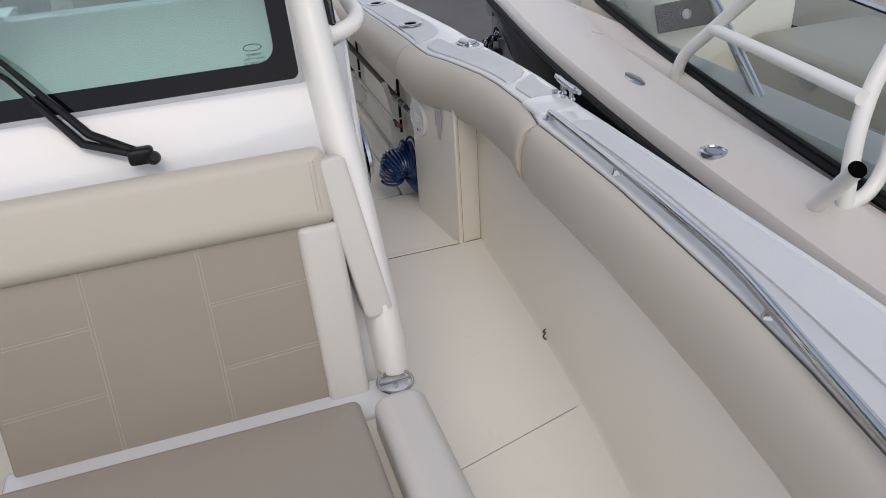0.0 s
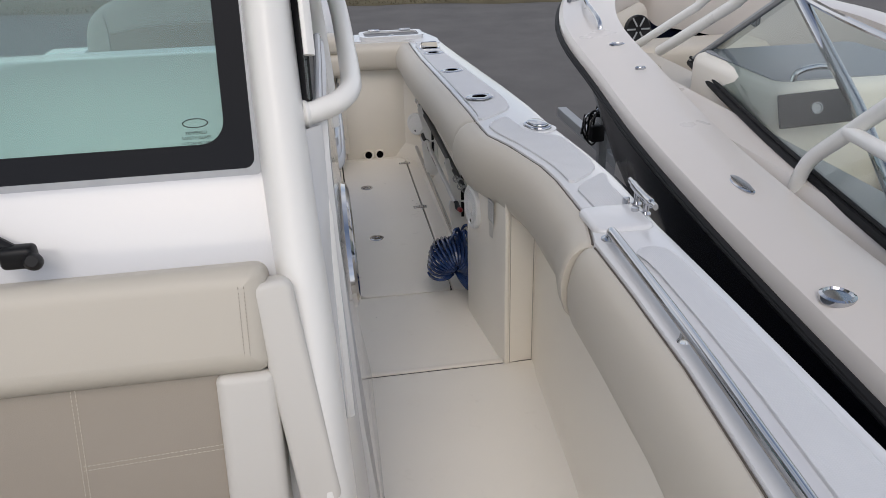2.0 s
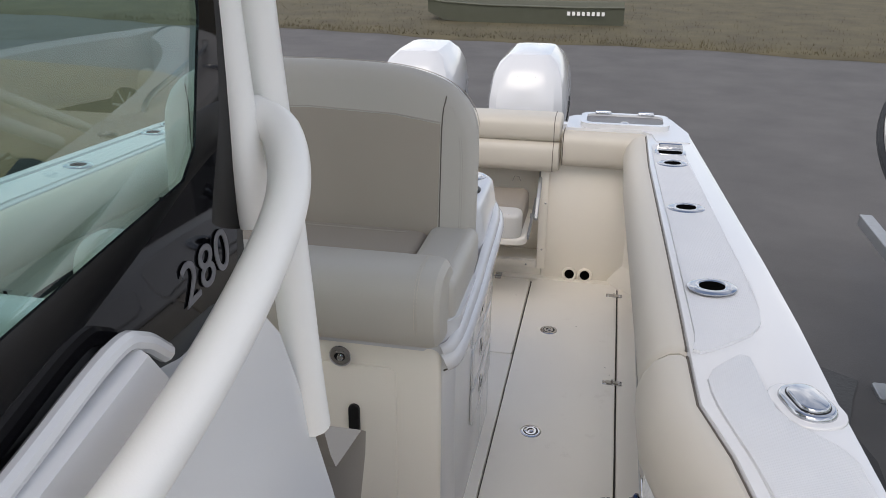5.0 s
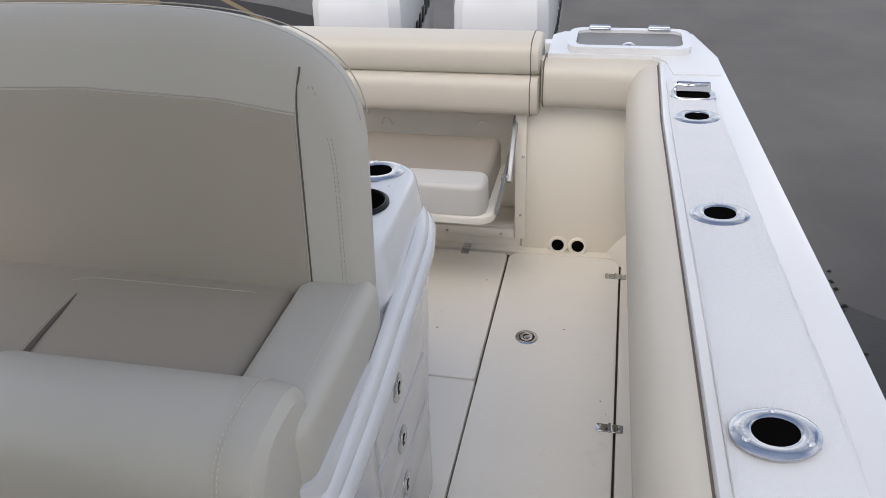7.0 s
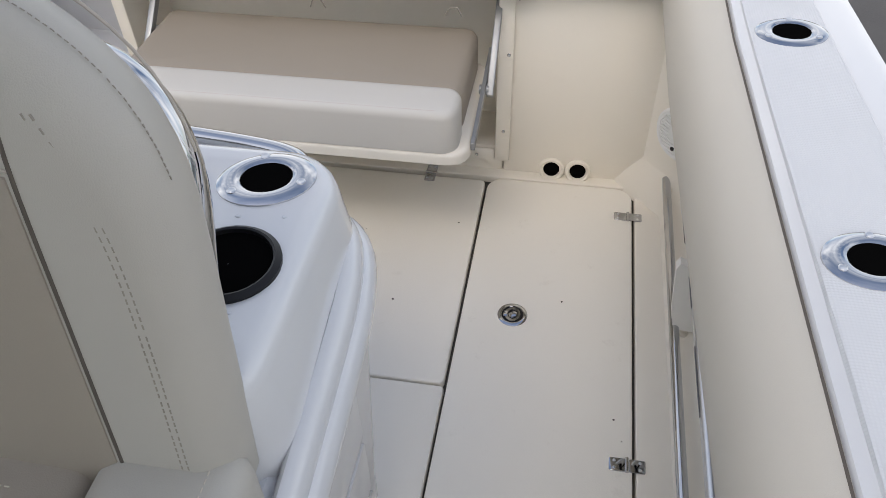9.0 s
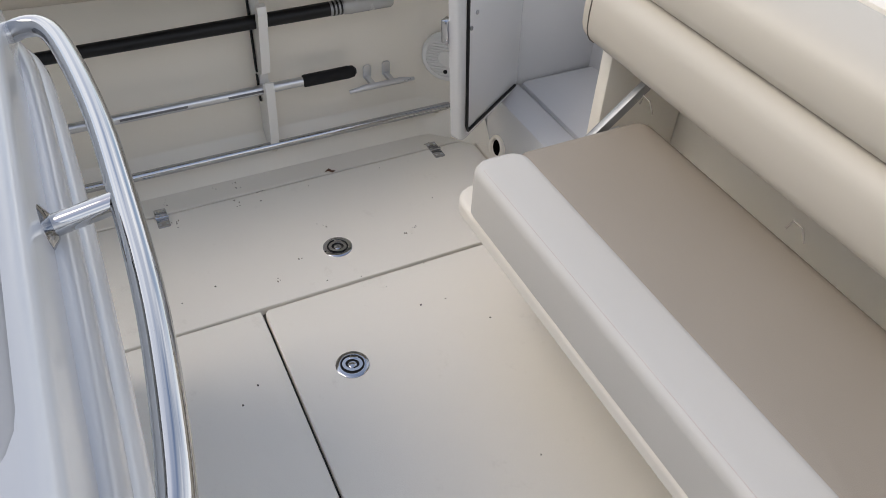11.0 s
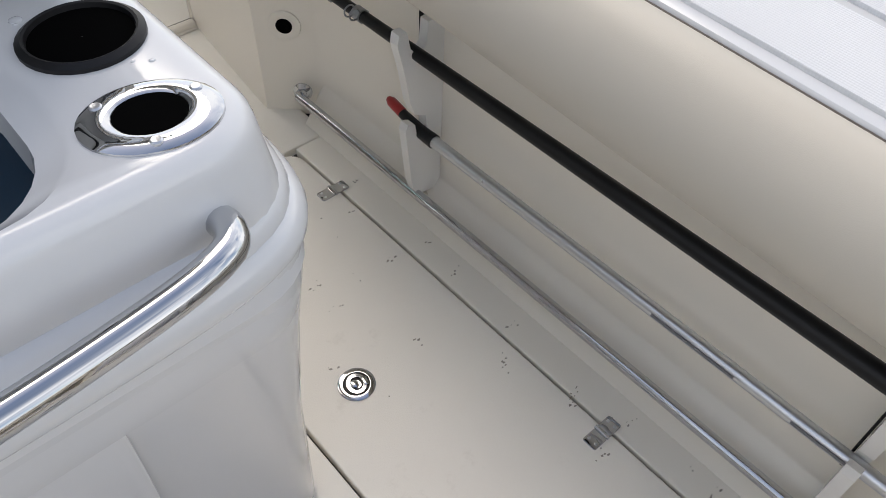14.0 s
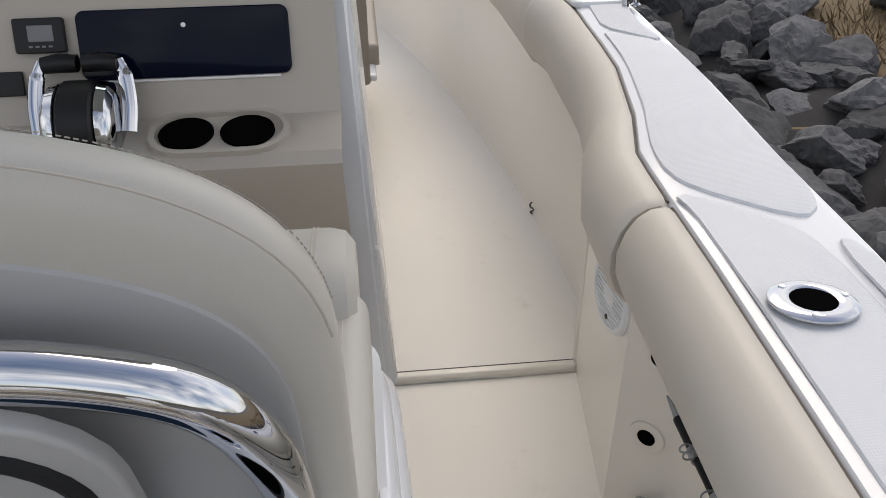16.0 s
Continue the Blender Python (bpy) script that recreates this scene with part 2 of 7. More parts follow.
def lathe(bm, profile, n=24, m=None, cap=True):
    m = m or Matrix()
    rings = [[m @ Vector((r * math.cos(2 * math.pi * k / n), r * math.sin(2 * math.pi * k / n), z)) for k in range(n)] for r, z in profile]
    return loft(bm, rings, cap=cap)


def rrect(w, d, r, n=5):
    r = max(0.0005, min(r, w / 2 - 0.0004, d / 2 - 0.0004))
    out = []
    for cx, cy, a in ((w / 2 - r, d / 2 - r, 0), (-w / 2 + r, d / 2 - r, 90), (-w / 2 + r, -d / 2 + r, 180), (w / 2 - r, -d / 2 + r, 270)):
        out += [(cx + r * math.cos(radians(a + 90 * k / n)), cy + r * math.sin(radians(a + 90 * k / n))) for k in range(n + 1)]
    return out


def pad(bm, w, d, h, corner=0.03, edge=0.01, m=None, crown=0.0, under=0.0, n=5, k=4):
    """A slab with rounded plan corners and rounded upper edges, its base centred on the origin of m."""
    m = m or Matrix()
    rings = []
    if under:
        for i in range(k):
            a = math.pi / 2 * i / k
            ins = under * (1 - math.sin(a))
            rings.append([m @ Vector((x, y, under * (1 - math.cos(a)))) for x, y in rrect(w - 2 * ins, d - 2 * ins, corner - ins, n)])
    else:
        rings.append([m @ Vector((x, y, 0)) for x, y in rrect(w, d, corner, n)])
    for i in range(k + 1):
        a = math.pi / 2 * i / k
        ins = edge * (1 - math.cos(a))
        rings.append([m @ Vector((x, y, h - edge + edge * math.sin(a))) for x, y in rrect(w - 2 * ins, d - 2 * ins, corner - ins, n)])
    if crown:
        for f in (0.75, 0.45, 0.15):
            rings.append([m @ Vector((x, y, h + crown * (1 - f * f))) for x, y in rrect((w - 2 * edge) * f, (d - 2 * edge) * f, max(corner - edge, 0.004) * f, n)])
    return loft(bm, rings)


def ring_plate(bm, outline_out, outline_in, z0, z1, m=None):
    """A flat ring between two outlines of as many points, with thickness."""
    m = m or Matrix()
    rows = [[m @ Vector((x, y, z)) for x, y in o] for o, z in ((outline_out, z0), (outline_out, z1), (outline_in, z1), (outline_in, z0))]
    return loft(bm, rows, loop=True)


def ellipse(a, b, n=28):
    return [(a * math.cos(2 * math.pi * k / n), b * math.sin(2 * math.pi * k / n)) for k in range(n)]


def ip(y, table):
    ys, xs = zip(*sorted(table))
    return float(np.interp(y, ys, xs))


def frame_at(origin, xdir, zdir):
    z = Vector(zdir).normalized()
    x = Vector(xdir)
    x = (x - z * x.dot(z)).normalized()
    y = z.cross(x)
    m = Matrix((x, y, z)).transposed().to_4x4()
    m.translation = Vector(origin)
    return m


def stitch(pts, parent, name="stitching", gap=0.008, r=0.0009, mat=None):
    """A row of short thread stitches along a line."""
    pts = [Vector(p) for p in pts]
    bm = bmesh.new()
    carry = 0.0
    for a, b in zip(pts, pts[1:]):
        d = (b - a)
        n = d.length
        if n < 1e-6:
            continue
        u = d / n
        s = carry
        while s < n - gap * 0.6:
            p = a + u * s
            q = a + u * (s + gap * 0.6)
            sweep(bm, [p, q], r, 4)
            s += gap
        carry = max(0.0, s - n)
    return part(name, bm, mat or THREAD, parent, "pale contrast stitching")


def lettering(text, size, m, mat, parent, depth=0.0006, name="lettering"):
    cu = bpy.data.curves.new(name, "FONT")
    cu.body, cu.size, cu.extrude = text, size, depth
    cu.align_x = "CENTER"
    tmp = bpy.data.objects.new(name, cu)
    scene.collection.objects.link(tmp)
    me = bpy.data.meshes.new_from_object(tmp.evaluated_get(bpy.context.evaluated_depsgraph_get()))
    bpy.data.objects.remove(tmp)
    me.transform(m)
    me.materials.append(mat)
    ob = new(name, me)
    ob.parent = parent
    return ob


# ---------------------------------------------------------------- the boat's plan: x to port, y aft, z up from the cockpit sole
GOUT = [(5.3, 1.215), (4.8, 1.245), (3.8, 1.292), (3.2, 1.318), (2.6, 1.335), (2.3, 1.330), (1.96, 1.30), (1.47, 1.285), (1.1, 1.272), (0.6, 1.255),
        (0.0, 1.20), (-0.6, 1.06), (-1.2, 0.82), (-1.8, 0.45), (-2.1, 0.12)]
GIN = [(5.3, 1.02), (4.62, 1.016), (3.66, 1.035), (3.1, 1.047), (2.92, 1.052), (2.76, 1.094), (2.5, 1.136), (2.35, 1.142), (2.03, 1.128), (1.86, 1.088),
       (1.6, 1.08), (1.29, 1.065), (0.75, 1.012), (0.49, 0.975), (0.0, 0.87), (-0.6, 0.69), (-1.2, 0.44), (-1.7, 0.15), (-1.8, 0.05)]
GZ = [(5.3, 0.750), (4.83, 0.757), (4.06, 0.783), (3.43, 0.806), (3.0, 0.805), (2.14, 0.838), (1.86, 0.846), (0.5, 0.88), (-2.1, 1.0)]
FLX = [(2.6, 1.157), (1.975, 1.12), (1.52, 1.078), (1.13, 1.028), (0.37, 0.90), (-0.54, 0.68), (-1.2, 0.42), (-1.75, 0.10)]
OFF = [(3.0, -0.03), (2.3, -0.03), (1.9, 0.0), (-2.1, 0.0)]


def gin(s, y):
    return ip(y, GIN) + (ip(y, OFF) if s < 0 else 0.0)


def gout(s, y):
    return ip(y, GOUT) + (ip(y, OFF) if s < 0 else 0.0)


YS = [-1.75, -1.5, -1.2, -0.9, -0.6, -0.3, 0, 0.25, 0.5, 0.75, 1.0, 1.3, 1.6, 1.75, 1.86, 1.95, 2.03, 2.2, 2.35, 2.5, 2.6, 2.7, 2.76, 2.84, 2.92, 3.0, 3.1, 3.3, 3.66, 4.0, 4.3, 4.62, 4.9, 5.14]
TRANSOM = 5.16


def side(name, s):
    return name + ("_port" if s > 0 else "_starboard")


for s in (1, -1):
    # inner liner wall, with the speaker bulkhead standing proud of the stowage recess
    plan = [(ip(y, FLX), y, ip(y, GIN) + 0.03) for y in YS if y < 2.55] + [(1.157, 2.60, 1.165), (1.152, 2.612, 1.165), (1.060, 2.598, 1.060), (1.049, 2.606, 1.05), (1.022, 2.83, 1.025), (0.997, 3.05, 1.0),
            (0.998, 3.066, 1.0), (1.008, 3.075, 1.01), (1.092, 3.155, 1.095), (1.105, 3.18, 1.105), (1.105, 4.2, 1.105), (1.10, 4.98, 1.10), (1.094, 5.02, 1.094), (0.995, 5.135, 1.0), (0.975, TRANSOM, 0.98)]
    rings = []
    for x, y, top in plan:
        z1 = ip(y, GZ) - (0.11 if 2.59 < y < 3.10 and x < 1.15 else 0.02)
        rise = [(x - 0.035, -0.012), (x - 0.028, 0.004), (x - 0.012, 0.018), (x - 0.002, 0.045)] if y < 2.55 or y > 3.16 else [(x, -0.012), (x, 0.004), (x, 0.018), (x, 0.045)]
        if y > 3.16:
            rise = [(x - 0.075, -0.012), (x - 0.066, 0.006), (x - 0.035, 0.05), (x - 0.004, 0.085)]
        rings.append([(s * a, y, b) for a, b in rise] + [(s * (x + (top - x) * u), y, 0.09 + (z1 - 0.09) * u) for u in (0.0, 0.3, 0.6, 1.0)])
    setting(part(side("wall", s), loft(bmesh.new(), rings, closed=False), CREAM, smooth=40), "cream gelcoat inner liner of the boat's side", "boat liner")

    # gunwale cap and outer hull
    rings, hull = [], []
    for y in [-1.95] + YS + [5.22]:
        gi, go, z = gin(s, y), gout(s, y), ip(y, GZ)
        rings.append([(s * a, y, b) for a, b in ((gi, z - 0.05), (gi, z - 0.014), (gi + 0.006, z - 0.004), (gi + 0.018, z), (gi + 0.5 * (go - gi), z + 0.0002), (go - 0.035, z), (go - 0.012, z - 0.008),
                                                  (go, z - 0.03), (go + 0.004, z - 0.09), (go - 0.03, z - 0.10))])
        k = max(0.0, min(1.0, (y + 1.9) / 2.4))
        hull.append([(s * a, y, b) for a, b in ((go - 0.004, z - 0.085), (go - 0.03, 0.35), (go * (0.80 + 0.12 * k), -0.1), (go * (0.55 + 0.25 * k), -0.45), (0.02, -0.82 + 0.35 * (1 - k)))])
    setting(part(side("gunwale", s), loft(bmesh.new(), rings, closed=True), WHITE), "glossy white gelcoat gunwale cap", "gunwale")
    setting(part(side("hull", s), loft(bmesh.new(), hull, closed=False), WHITE), "white outer hull side of the boat", "hull")


def bolster(s, y0, y1, label):
    """A padded coaming roll along the inside of the gunwale."""
    ob = thing("coaming_bolster", label, "bolster", "coaming bolsters", (0, 0, 0))
    ys = sorted({y0, y0 + 0.008, y0 + 0.025, y1 - 0.025, y1 - 0.008, y1, *[y for y in YS if y0 + 0.03 < y < y1 - 0.03]})
    rings = []
    for y in ys:
        gi, z = gin(s, y), ip(y, GZ)
        end = min(y - y0, y1 - y)
        shrink = 0.010 if end < 0.004 else 0.003 if end < 0.01 else 0.0
        bulge = 0.090 if y > 3.115 else 0.100 if y > 2.7 else 0.085 if y > 1.855 else 0.068
        prof = [(0.012, -0.018), (-0.012, -0.004), (-0.034, -0.008), (-0.058, -0.028), (-0.076, -0.062), (-0.087, -0.11), (-0.085, -0.16), (-0.07, -0.205), (-0.045, -0.236), (-0.01, -0.248), (0.03, -0.24)]
        cx, cz = -0.03, -0.12
        tall = 1.0 if y < 1.855 else 0.92 if y < 3.117 else 0.82
        rings.append([(s * (gi + (cx + (a - cx) * (1 - shrink * 12)) * bulge / 0.088), y, z + tall * (cz + (b - cz) * (1 - shrink * 8))) for a, b in prof])
    part("cushion", loft(bmesh.new(), rings), VINYL, ob)
    # piping along the upper seam
    pipe = [(s * (gin(s, y) - 0.001), y, ip(y, GZ) - 0.010) for y in ys[1:-1]]
    part("seam", sweep(bmesh.new(), pipe, 0.0030, 6), SEAM, ob, "dark seam along the gunwale")
    return ob


for s in (1, -1):
    bolster(s, -1.2, 1.852, "cream vinyl coaming bolster around the bow")
    bolster(s, 1.858, 3.114, "cream vinyl coaming bolster curving beside the console")
    bolster(s, 3.120, 5.12, "cream vinyl coaming bolster along the cockpit")

# ---------------------------------------------------------------- soles and hatches
bm = bmesh.new()
box(bm, -1.10, 1.10, 2.5, 5.30, -0.08, -0.022, 0)
setting(part("floor", bm, GASKET, smooth=0), "dark recessed drain channel under the cockpit sole", "boat deck")


def slab(name, x0, x1, y0, y1, z, label, corner=0.03, mat=None, thick=0.021, edge=0.004):
    bm = pad(bmesh.new(), x1 - x0, y1 - y0, thick, corner, edge, Matrix.Translation(((x0 + x1) / 2, (y0 + y1) / 2, z - thick)))
    return part(name, bm, mat or SOLE, label=label)


bm = bmesh.new()
rings = []
for y in [v for v in YS if v < 2.5] + [2.60, 2.618, 2.628]:
    x = ip(y, FLX) - 0.005
    z = 0.018 if y < 2.61 else 0.014 if y < 2.62 else 0.0
    rings.append([(x, y, z), (-x, y, z), (-x, y, -0.05), (x, y, -0.05)])
setting(part("floor_bow", loft(bm, rings), SOLE), "cream non-skid bow sole", "boat deck")
HX0, HX1, HYF, HYA = 0.549, 0.956, 3.245, 5.118
setting(slab("floor_cockpit_forward", -1.06, 1.06, 2.632, HYF - 0.008, 0, "", 0.004), "cream non-skid cockpit sole beside the step", "boat deck")
setting(slab("floor_cockpit_centre", -HX0 + 0.006, HX0 - 0.006, HYF + 0.001, 4.374, 0, "", 0.006), "cream non-skid cockpit sole under the seat", "boat deck")
for s in (1, -1):
    a, b = sorted((s * (HX1 + 0.007), s * 1.075))
    setting(slab(side("floor_strip", s), a, b, HYF - 0.004, TRANSOM, 0, "", 0.003, CREAM), "smooth cream margin along the side", "boat deck")
setting(slab("floor_strip_transom", -0.94, 0.94, HYA + 0.006, TRANSOM + 0.02, 0, "", 0.003, CREAM), "smooth cream margin at the transom", "boat deck")


def latch(parent, m, r=0.036):
    """A flush lift ring in a round chrome bezel; z of m points out of the surface."""
    ob = new("latch")
    ob.parent, ob.matrix_local = parent, m
    tagged(ob, "round flush chrome lift latch")
    part("bezel", lathe(bmesh.new(), [(r, 0.0), (r, 0.0015), (r - 0.004, 0.0035), (r - 0.010, 0.0032), (r - 0.011, 0.001)], 28), CHROME, ob)
    part("cup", lathe(bmesh.new(), [(r - 0.0105, 0.0005), (r - 0.0105, 0.0012), (0.001, 0.0009), (0.001, 0.0)], 24), BLACK, ob, "dark recessed cup")
    bm = bmesh.new()
    ring_plate(bm, ellipse(0.022, 0.019), ellipse(0.015, 0.012), 0.0012, 0.0040)
    box(bm, -0.009, 0.009, 0.012, 0.022, 0.0012, 0.0042, 0.001)
    lathe(bm, [(0.008, 0.0012), (0.008, 0.005), (0.006, 0.006), (0.0005, 0.006)], 14, Matrix.Translation((0, -0.004, 0)))
    part("lift_ring", bm, CHROME, ob)
    return ob


def hinge(parent, m):
    """A small stainless butt hinge across a seam; x of m lies across the seam."""
    ob = new("hinge")
    ob.parent, ob.matrix_local = parent, m
    tagged(ob, "small stainless hinge")
    bm = bmesh.new()
    for sx in (1, -1):
        pad(bm, 0.034, 0.030, 0.0028, 0.004, 0.001, Matrix.Translation((sx * 0.020, 0, 0)))
    part("leaf", bm, CHROME, ob)
    part("knuckle", sweep(bmesh.new(), [(0, -0.016, 0.003), (0, 0.016, 0.003)], 0.0042, 10), CHROME, ob)
    for sx in (1, -1):
        for sy in (1, -1):
            part("screw", lathe(bmesh.new(), [(0.0035, 0.0025), (0.0035, 0.0034), (0.002, 0.0040), (0.0005, 0.0040)], 8, Matrix.Translation((sx * 0.026, sy * 0.008, 0))), ALU, ob)
    return ob


for s in (1, -1):
    a, b = sorted((s * HX0, s * HX1))
    ob = thing("deck_hatch", "long cream non-skid deck hatch over a fish box", "hatch", "cockpit hatches", ((a + b) / 2, (HYF + HYA) / 2, -0.021))
    part("lid", pad(bmesh.new(), b - a, HYA - HYF, 0.022, 0.045, 0.004), SOLE, ob)
    for y in (4.604, 3.868):
        latch(ob, Matrix.Translation((s * 0.672 - (a + b) / 2, y - (HYF + HYA) / 2, 0.022)) @ Matrix.Rotation(radians(90 if s > 0 else 70), 4, "Z"))
    for y in (5.0, 4.236, 3.42):
        hinge(ob, Matrix.Translation((s * 0.945 - (a + b) / 2, y - (HYF + HYA) / 2, 0.022)))
ob = thing("deck_hatch", "wide cream non-skid centre hatch before the bench", "hatch", "cockpit hatches", (0, 4.742, -0.021))
part("lid", pad(bmesh.new(), 2 * HX0 - 0.016, 0.724, 0.022, 0.014, 0.005), SOLE, ob)
latch(ob, Matrix.Translation((-0.316, 4.506 - 4.742, 0.022)) @ Matrix.Rotation(radians(60), 4, "Z"))
for x in (0.38, -0.38):
    hinge(ob, Matrix.Translation((x, 0.372, 0.022)) @ Matrix.Rotation(radians(90), 4, "Z"))

# ---------------------------------------------------------------- transom
bm = bmesh.new()
box(bm, 0.585, 1.09, TRANSOM, TRANSOM + 0.05, -0.02, 0.74, 0.008)
setting(part("wall_transom_port", bm, CREAM), "cream gelcoat transom wall", "boat liner")
bm = bmesh.new()
box(bm, -0.46, 0.583, TRANSOM + 0.002, TRANSOM + 0.05, -0.02, 0.085, 0.008)
setting(part("wall_transom_sill", bm, CREAM), "cream gelcoat sill below the bench", "boat liner")
for nm, b in (("wall_recess_back", (-0.50, 0.60, TRANSOM + 0.24, TRANSOM + 0.28, -0.02, 0.75, 0.004)), ("wall_recess_port", (0.575, 0.60, TRANSOM + 0.051, TRANSOM + 0.238, -0.02, 0.75, 0.002)),
              ("floor_recess", (-0.462, 0.574, TRANSOM + 0.051, TRANSOM + 0.238, 0.0, 0.04, 0.002)), ("wall_recess_starboard", (-0.50, -0.463, TRANSOM + 0.0, TRANSOM + 0.238, -0.02, 0.75, 0.006))):
    setting(part(nm, box(bmesh.new(), *b), CREAM), "cream recess behind the folding bench", "boat liner")
for nm, b in (("wall_passage_end", (-1.10, -0.95, TRANSOM, TRANSOM + 0.05, -0.02, 0.74, 0.008)), ("wall_passage_side", (-1.10, -0.952, TRANSOM + 0.052, 5.60, -0.02, 0.74, 0.008)),
              ("floor_passage", (-0.95, -0.502, TRANSOM + 0.10, 5.598, 0.10, 0.17, 0.02)), ("step_passage", (-0.948, -0.503, TRANSOM, TRANSOM + 0.098, -0.02, 0.165, 0.012))):
    setting(part(nm, box(bmesh.new(), *b), WHITE), "white moulded passage through the transom", "boat liner")
bm = bmesh.new()
box(bm, -0.955, -0.50, 5.60, 5.64, -0.4, 0.45, 0.006)
setting(part("wall_transom_back", bm, WHITE), "white outer transom behind the passage", "boat liner")
# flange round the bench recess
bm = bmesh.new()
box(bm, 0.560, 0.602, TRANSOM - 0.012, TRANSOM - 0.001, 0.040, 0.55, 0.005)
box(bm, -0.46, 0.559, TRANSOM - 0.012, TRANSOM - 0.001, 0.040, 0.080, 0.005)
setting(part("trim_bench_recess", bm, CREAM), "cream moulded flange around the bench recess", "trim")
bm = bmesh.new()
loft(bm, [[(0.665, 5.165, z), (1.00, 5.165, z), (1.045, 5.11, z), (1.06, 5.0, z), (1.20, 5.0, z), (1.205, 5.16, z), (1.14, 5.42, z), (0.70, 5.42, z), (0.665, 5.38, z)] for z in (0.66, 0.750, 0.758)])
box(bm, -0.50, 0.598, TRANSOM + 0.10, 5.50, 0.60, 0.70, 0.012)
box(bm, -1.20, -0.955, 5.0, 5.52, 0.66, 0.758, 0.012)
setting(part("deck_transom", bm, WHITE), "white transom deck top", "boat deck")
bm = bmesh.new()
box(bm, -1.10, 0.98, 5.50, 5.56, -0.7, 0.69, 0.01)
setting(part("hull_transom", bm, WHITE), "white outer transom", "hull")

for nm, pts in (("trim_bow_seam", ((0.585, 1.307, 0.0182), (1.03, 1.426, 0.0182))), ("trim_walkway_seam", ((0.547, 2.60, 0.0182), (0.538, 1.75, 0.0182), (0.575, 1.307, 0.0182)))):
    setting(part(nm, sweep(bmesh.new(), pts, 0.0013, 6, 0.4), GASKET), "thin dark hatch seam in the bow sole", "trim")


for s in (1, -1):
    a, b = sorted((s * 0.545, s * 1.045))
    bm = bmesh.new()
    box(bm, a, b, 2.604, 2.630, 0.004, 0.0235, 0.006, 3)
    setting(part(side("trim_step", s), bm, CREAM), "rounded cream lip along the step in the sole", "trim")
    setting(part(side("trim_step_gap", s), sweep(bmesh.new(), [(s * 0.545, 2.600, 0.0185), (s * 1.045, 2.600, 0.0185), (s * 1.15, 2.604, 0.0185)], 0.0022, 6, 0.5), GASKET), "dark gap along the step", "trim")
    setting(part(side("trim_bulkhead_edge", s), sweep(bmesh.new(), [(s * 1.0515, 2.600, z) for z in (0.02, 0.2, 0.45, 0.69)], 0.0085, 10), CREAM), "rounded cream edge strip of the bulkhead", "trim")
    setting(part(side("trim_bulkhead_gap", s), sweep(bmesh.new(), [(s * 1.064, 2.5975, z) for z in (0.02, 0.35, 0.69)], 0.0012, 6), HELM), "thin dark joint beside the edge strip", "trim")
    setting(part(side("trim_liner_gap", s), sweep(bmesh.new(), [(s * 1.150, 2.607, z) for z in (0.02, 0.35, 0.66)], 0.0012, 6), HELM), "thin dark joint where the bulkhead meets the liner", "trim")


# ---------------------------------------------------------------- console
def plate(bm, outline, depth, m):
    """An extruded outline: x, y of m in the plane, z along the depth."""
    a = [bm.verts.new(m @ Vector((x, y, 0))) for x, y in outline]
    b = [bm.verts.new(m @ Vector((x, y, depth))) for x, y in outline]
    bm.faces.new(a[::-1])
    bm.faces.new(b)
    for i in range(len(a)):
        j = (i + 1) % len(a)
        bm.faces.new((a[i], a[j], b[j], b[i]))
    return bm


console = thing("helm_console", "white gelcoat helm console with tinted windshield standing on the sole", "console", at=(0, 2.1, 0))


def cpart(name, bm, mat, label="", parent=None, smooth=35):
    """A part of the console, modelled in boat coordinates."""
    bmesh.ops.translate(bm, verts=bm.verts, vec=(0, -2.1, 0))
    return part(name, bm, mat, parent or console, label, smooth)


SIDE = [(1.70, 0.0), (2.63, 0.0), (2.605, 0.25), (2.547, 0.58), (2.455, 0.90), (2.395, 1.10), (2.36, 1.20), (2.32, 1.248), (2.2, 1.252), (2.14, 1.268), (2.11, 1.316), (1.95, 1.285), (1.76, 1.25), (1.735, 1.16), (1.71, 0.98), (1.70, 0.5)]
for s in (1, -1):
    rings = []
    for inner in (0.0, 0.006, 0.04):
        ring = []
        for y, z in SIDE:
            cy, cz = 2.1, 0.65
            k = 0.994 if inner == 0.0 else 1.0
            x = 0.535 - 0.05 * min(1.0, z / 1.2) + (0.02 if z < 0.02 else 0.0) - inner
            if y < 1.8:
                x -= 0.05 * (1.8 - y) / 0.3
            ring.append((s * x, cy + (y - cy) * k, cz + (z - cz) * k))
        rings.append(ring)
    cpart("side_panel", loft(bmesh.new(), rings), WHITE, "glossy white gelcoat side of the console")
for s in (1, -1):
    xf = 0.418 if s > 0 else 0.458
    rows = []
    for y, z in ((1.362, 0.0), (1.372, 0.40), (1.442, 0.62), (1.582, 0.96), (1.64, 1.08), (1.69, 1.15), (1.70, 1.22)):
        xs = 0.535 - 0.05 * min(1.0, z / 1.2) - 0.02
        rows.append([(s * (xf + (xs - xf) * a), y + (1.735 - y) * c, z) for a, c in ((0, 0), (0.30, 0.20), (0.58, 0.46), (0.82, 0.74), (1, 1))])
    cpart("corner_panel", loft(bmesh.new(), rows, closed=False), WHITE, "white rounded front corner of the console", smooth=60)
bm = bmesh.new()
loft(bm, [[(x, y, z) for x in (-0.46, 0.42)] for y, z in ((1.36, 0.0), (1.37, 0.40), (1.44, 0.62), (1.58, 0.96), (1.615, 1.02), (1.665, 1.13), (1.69, 1.15))], closed=False)
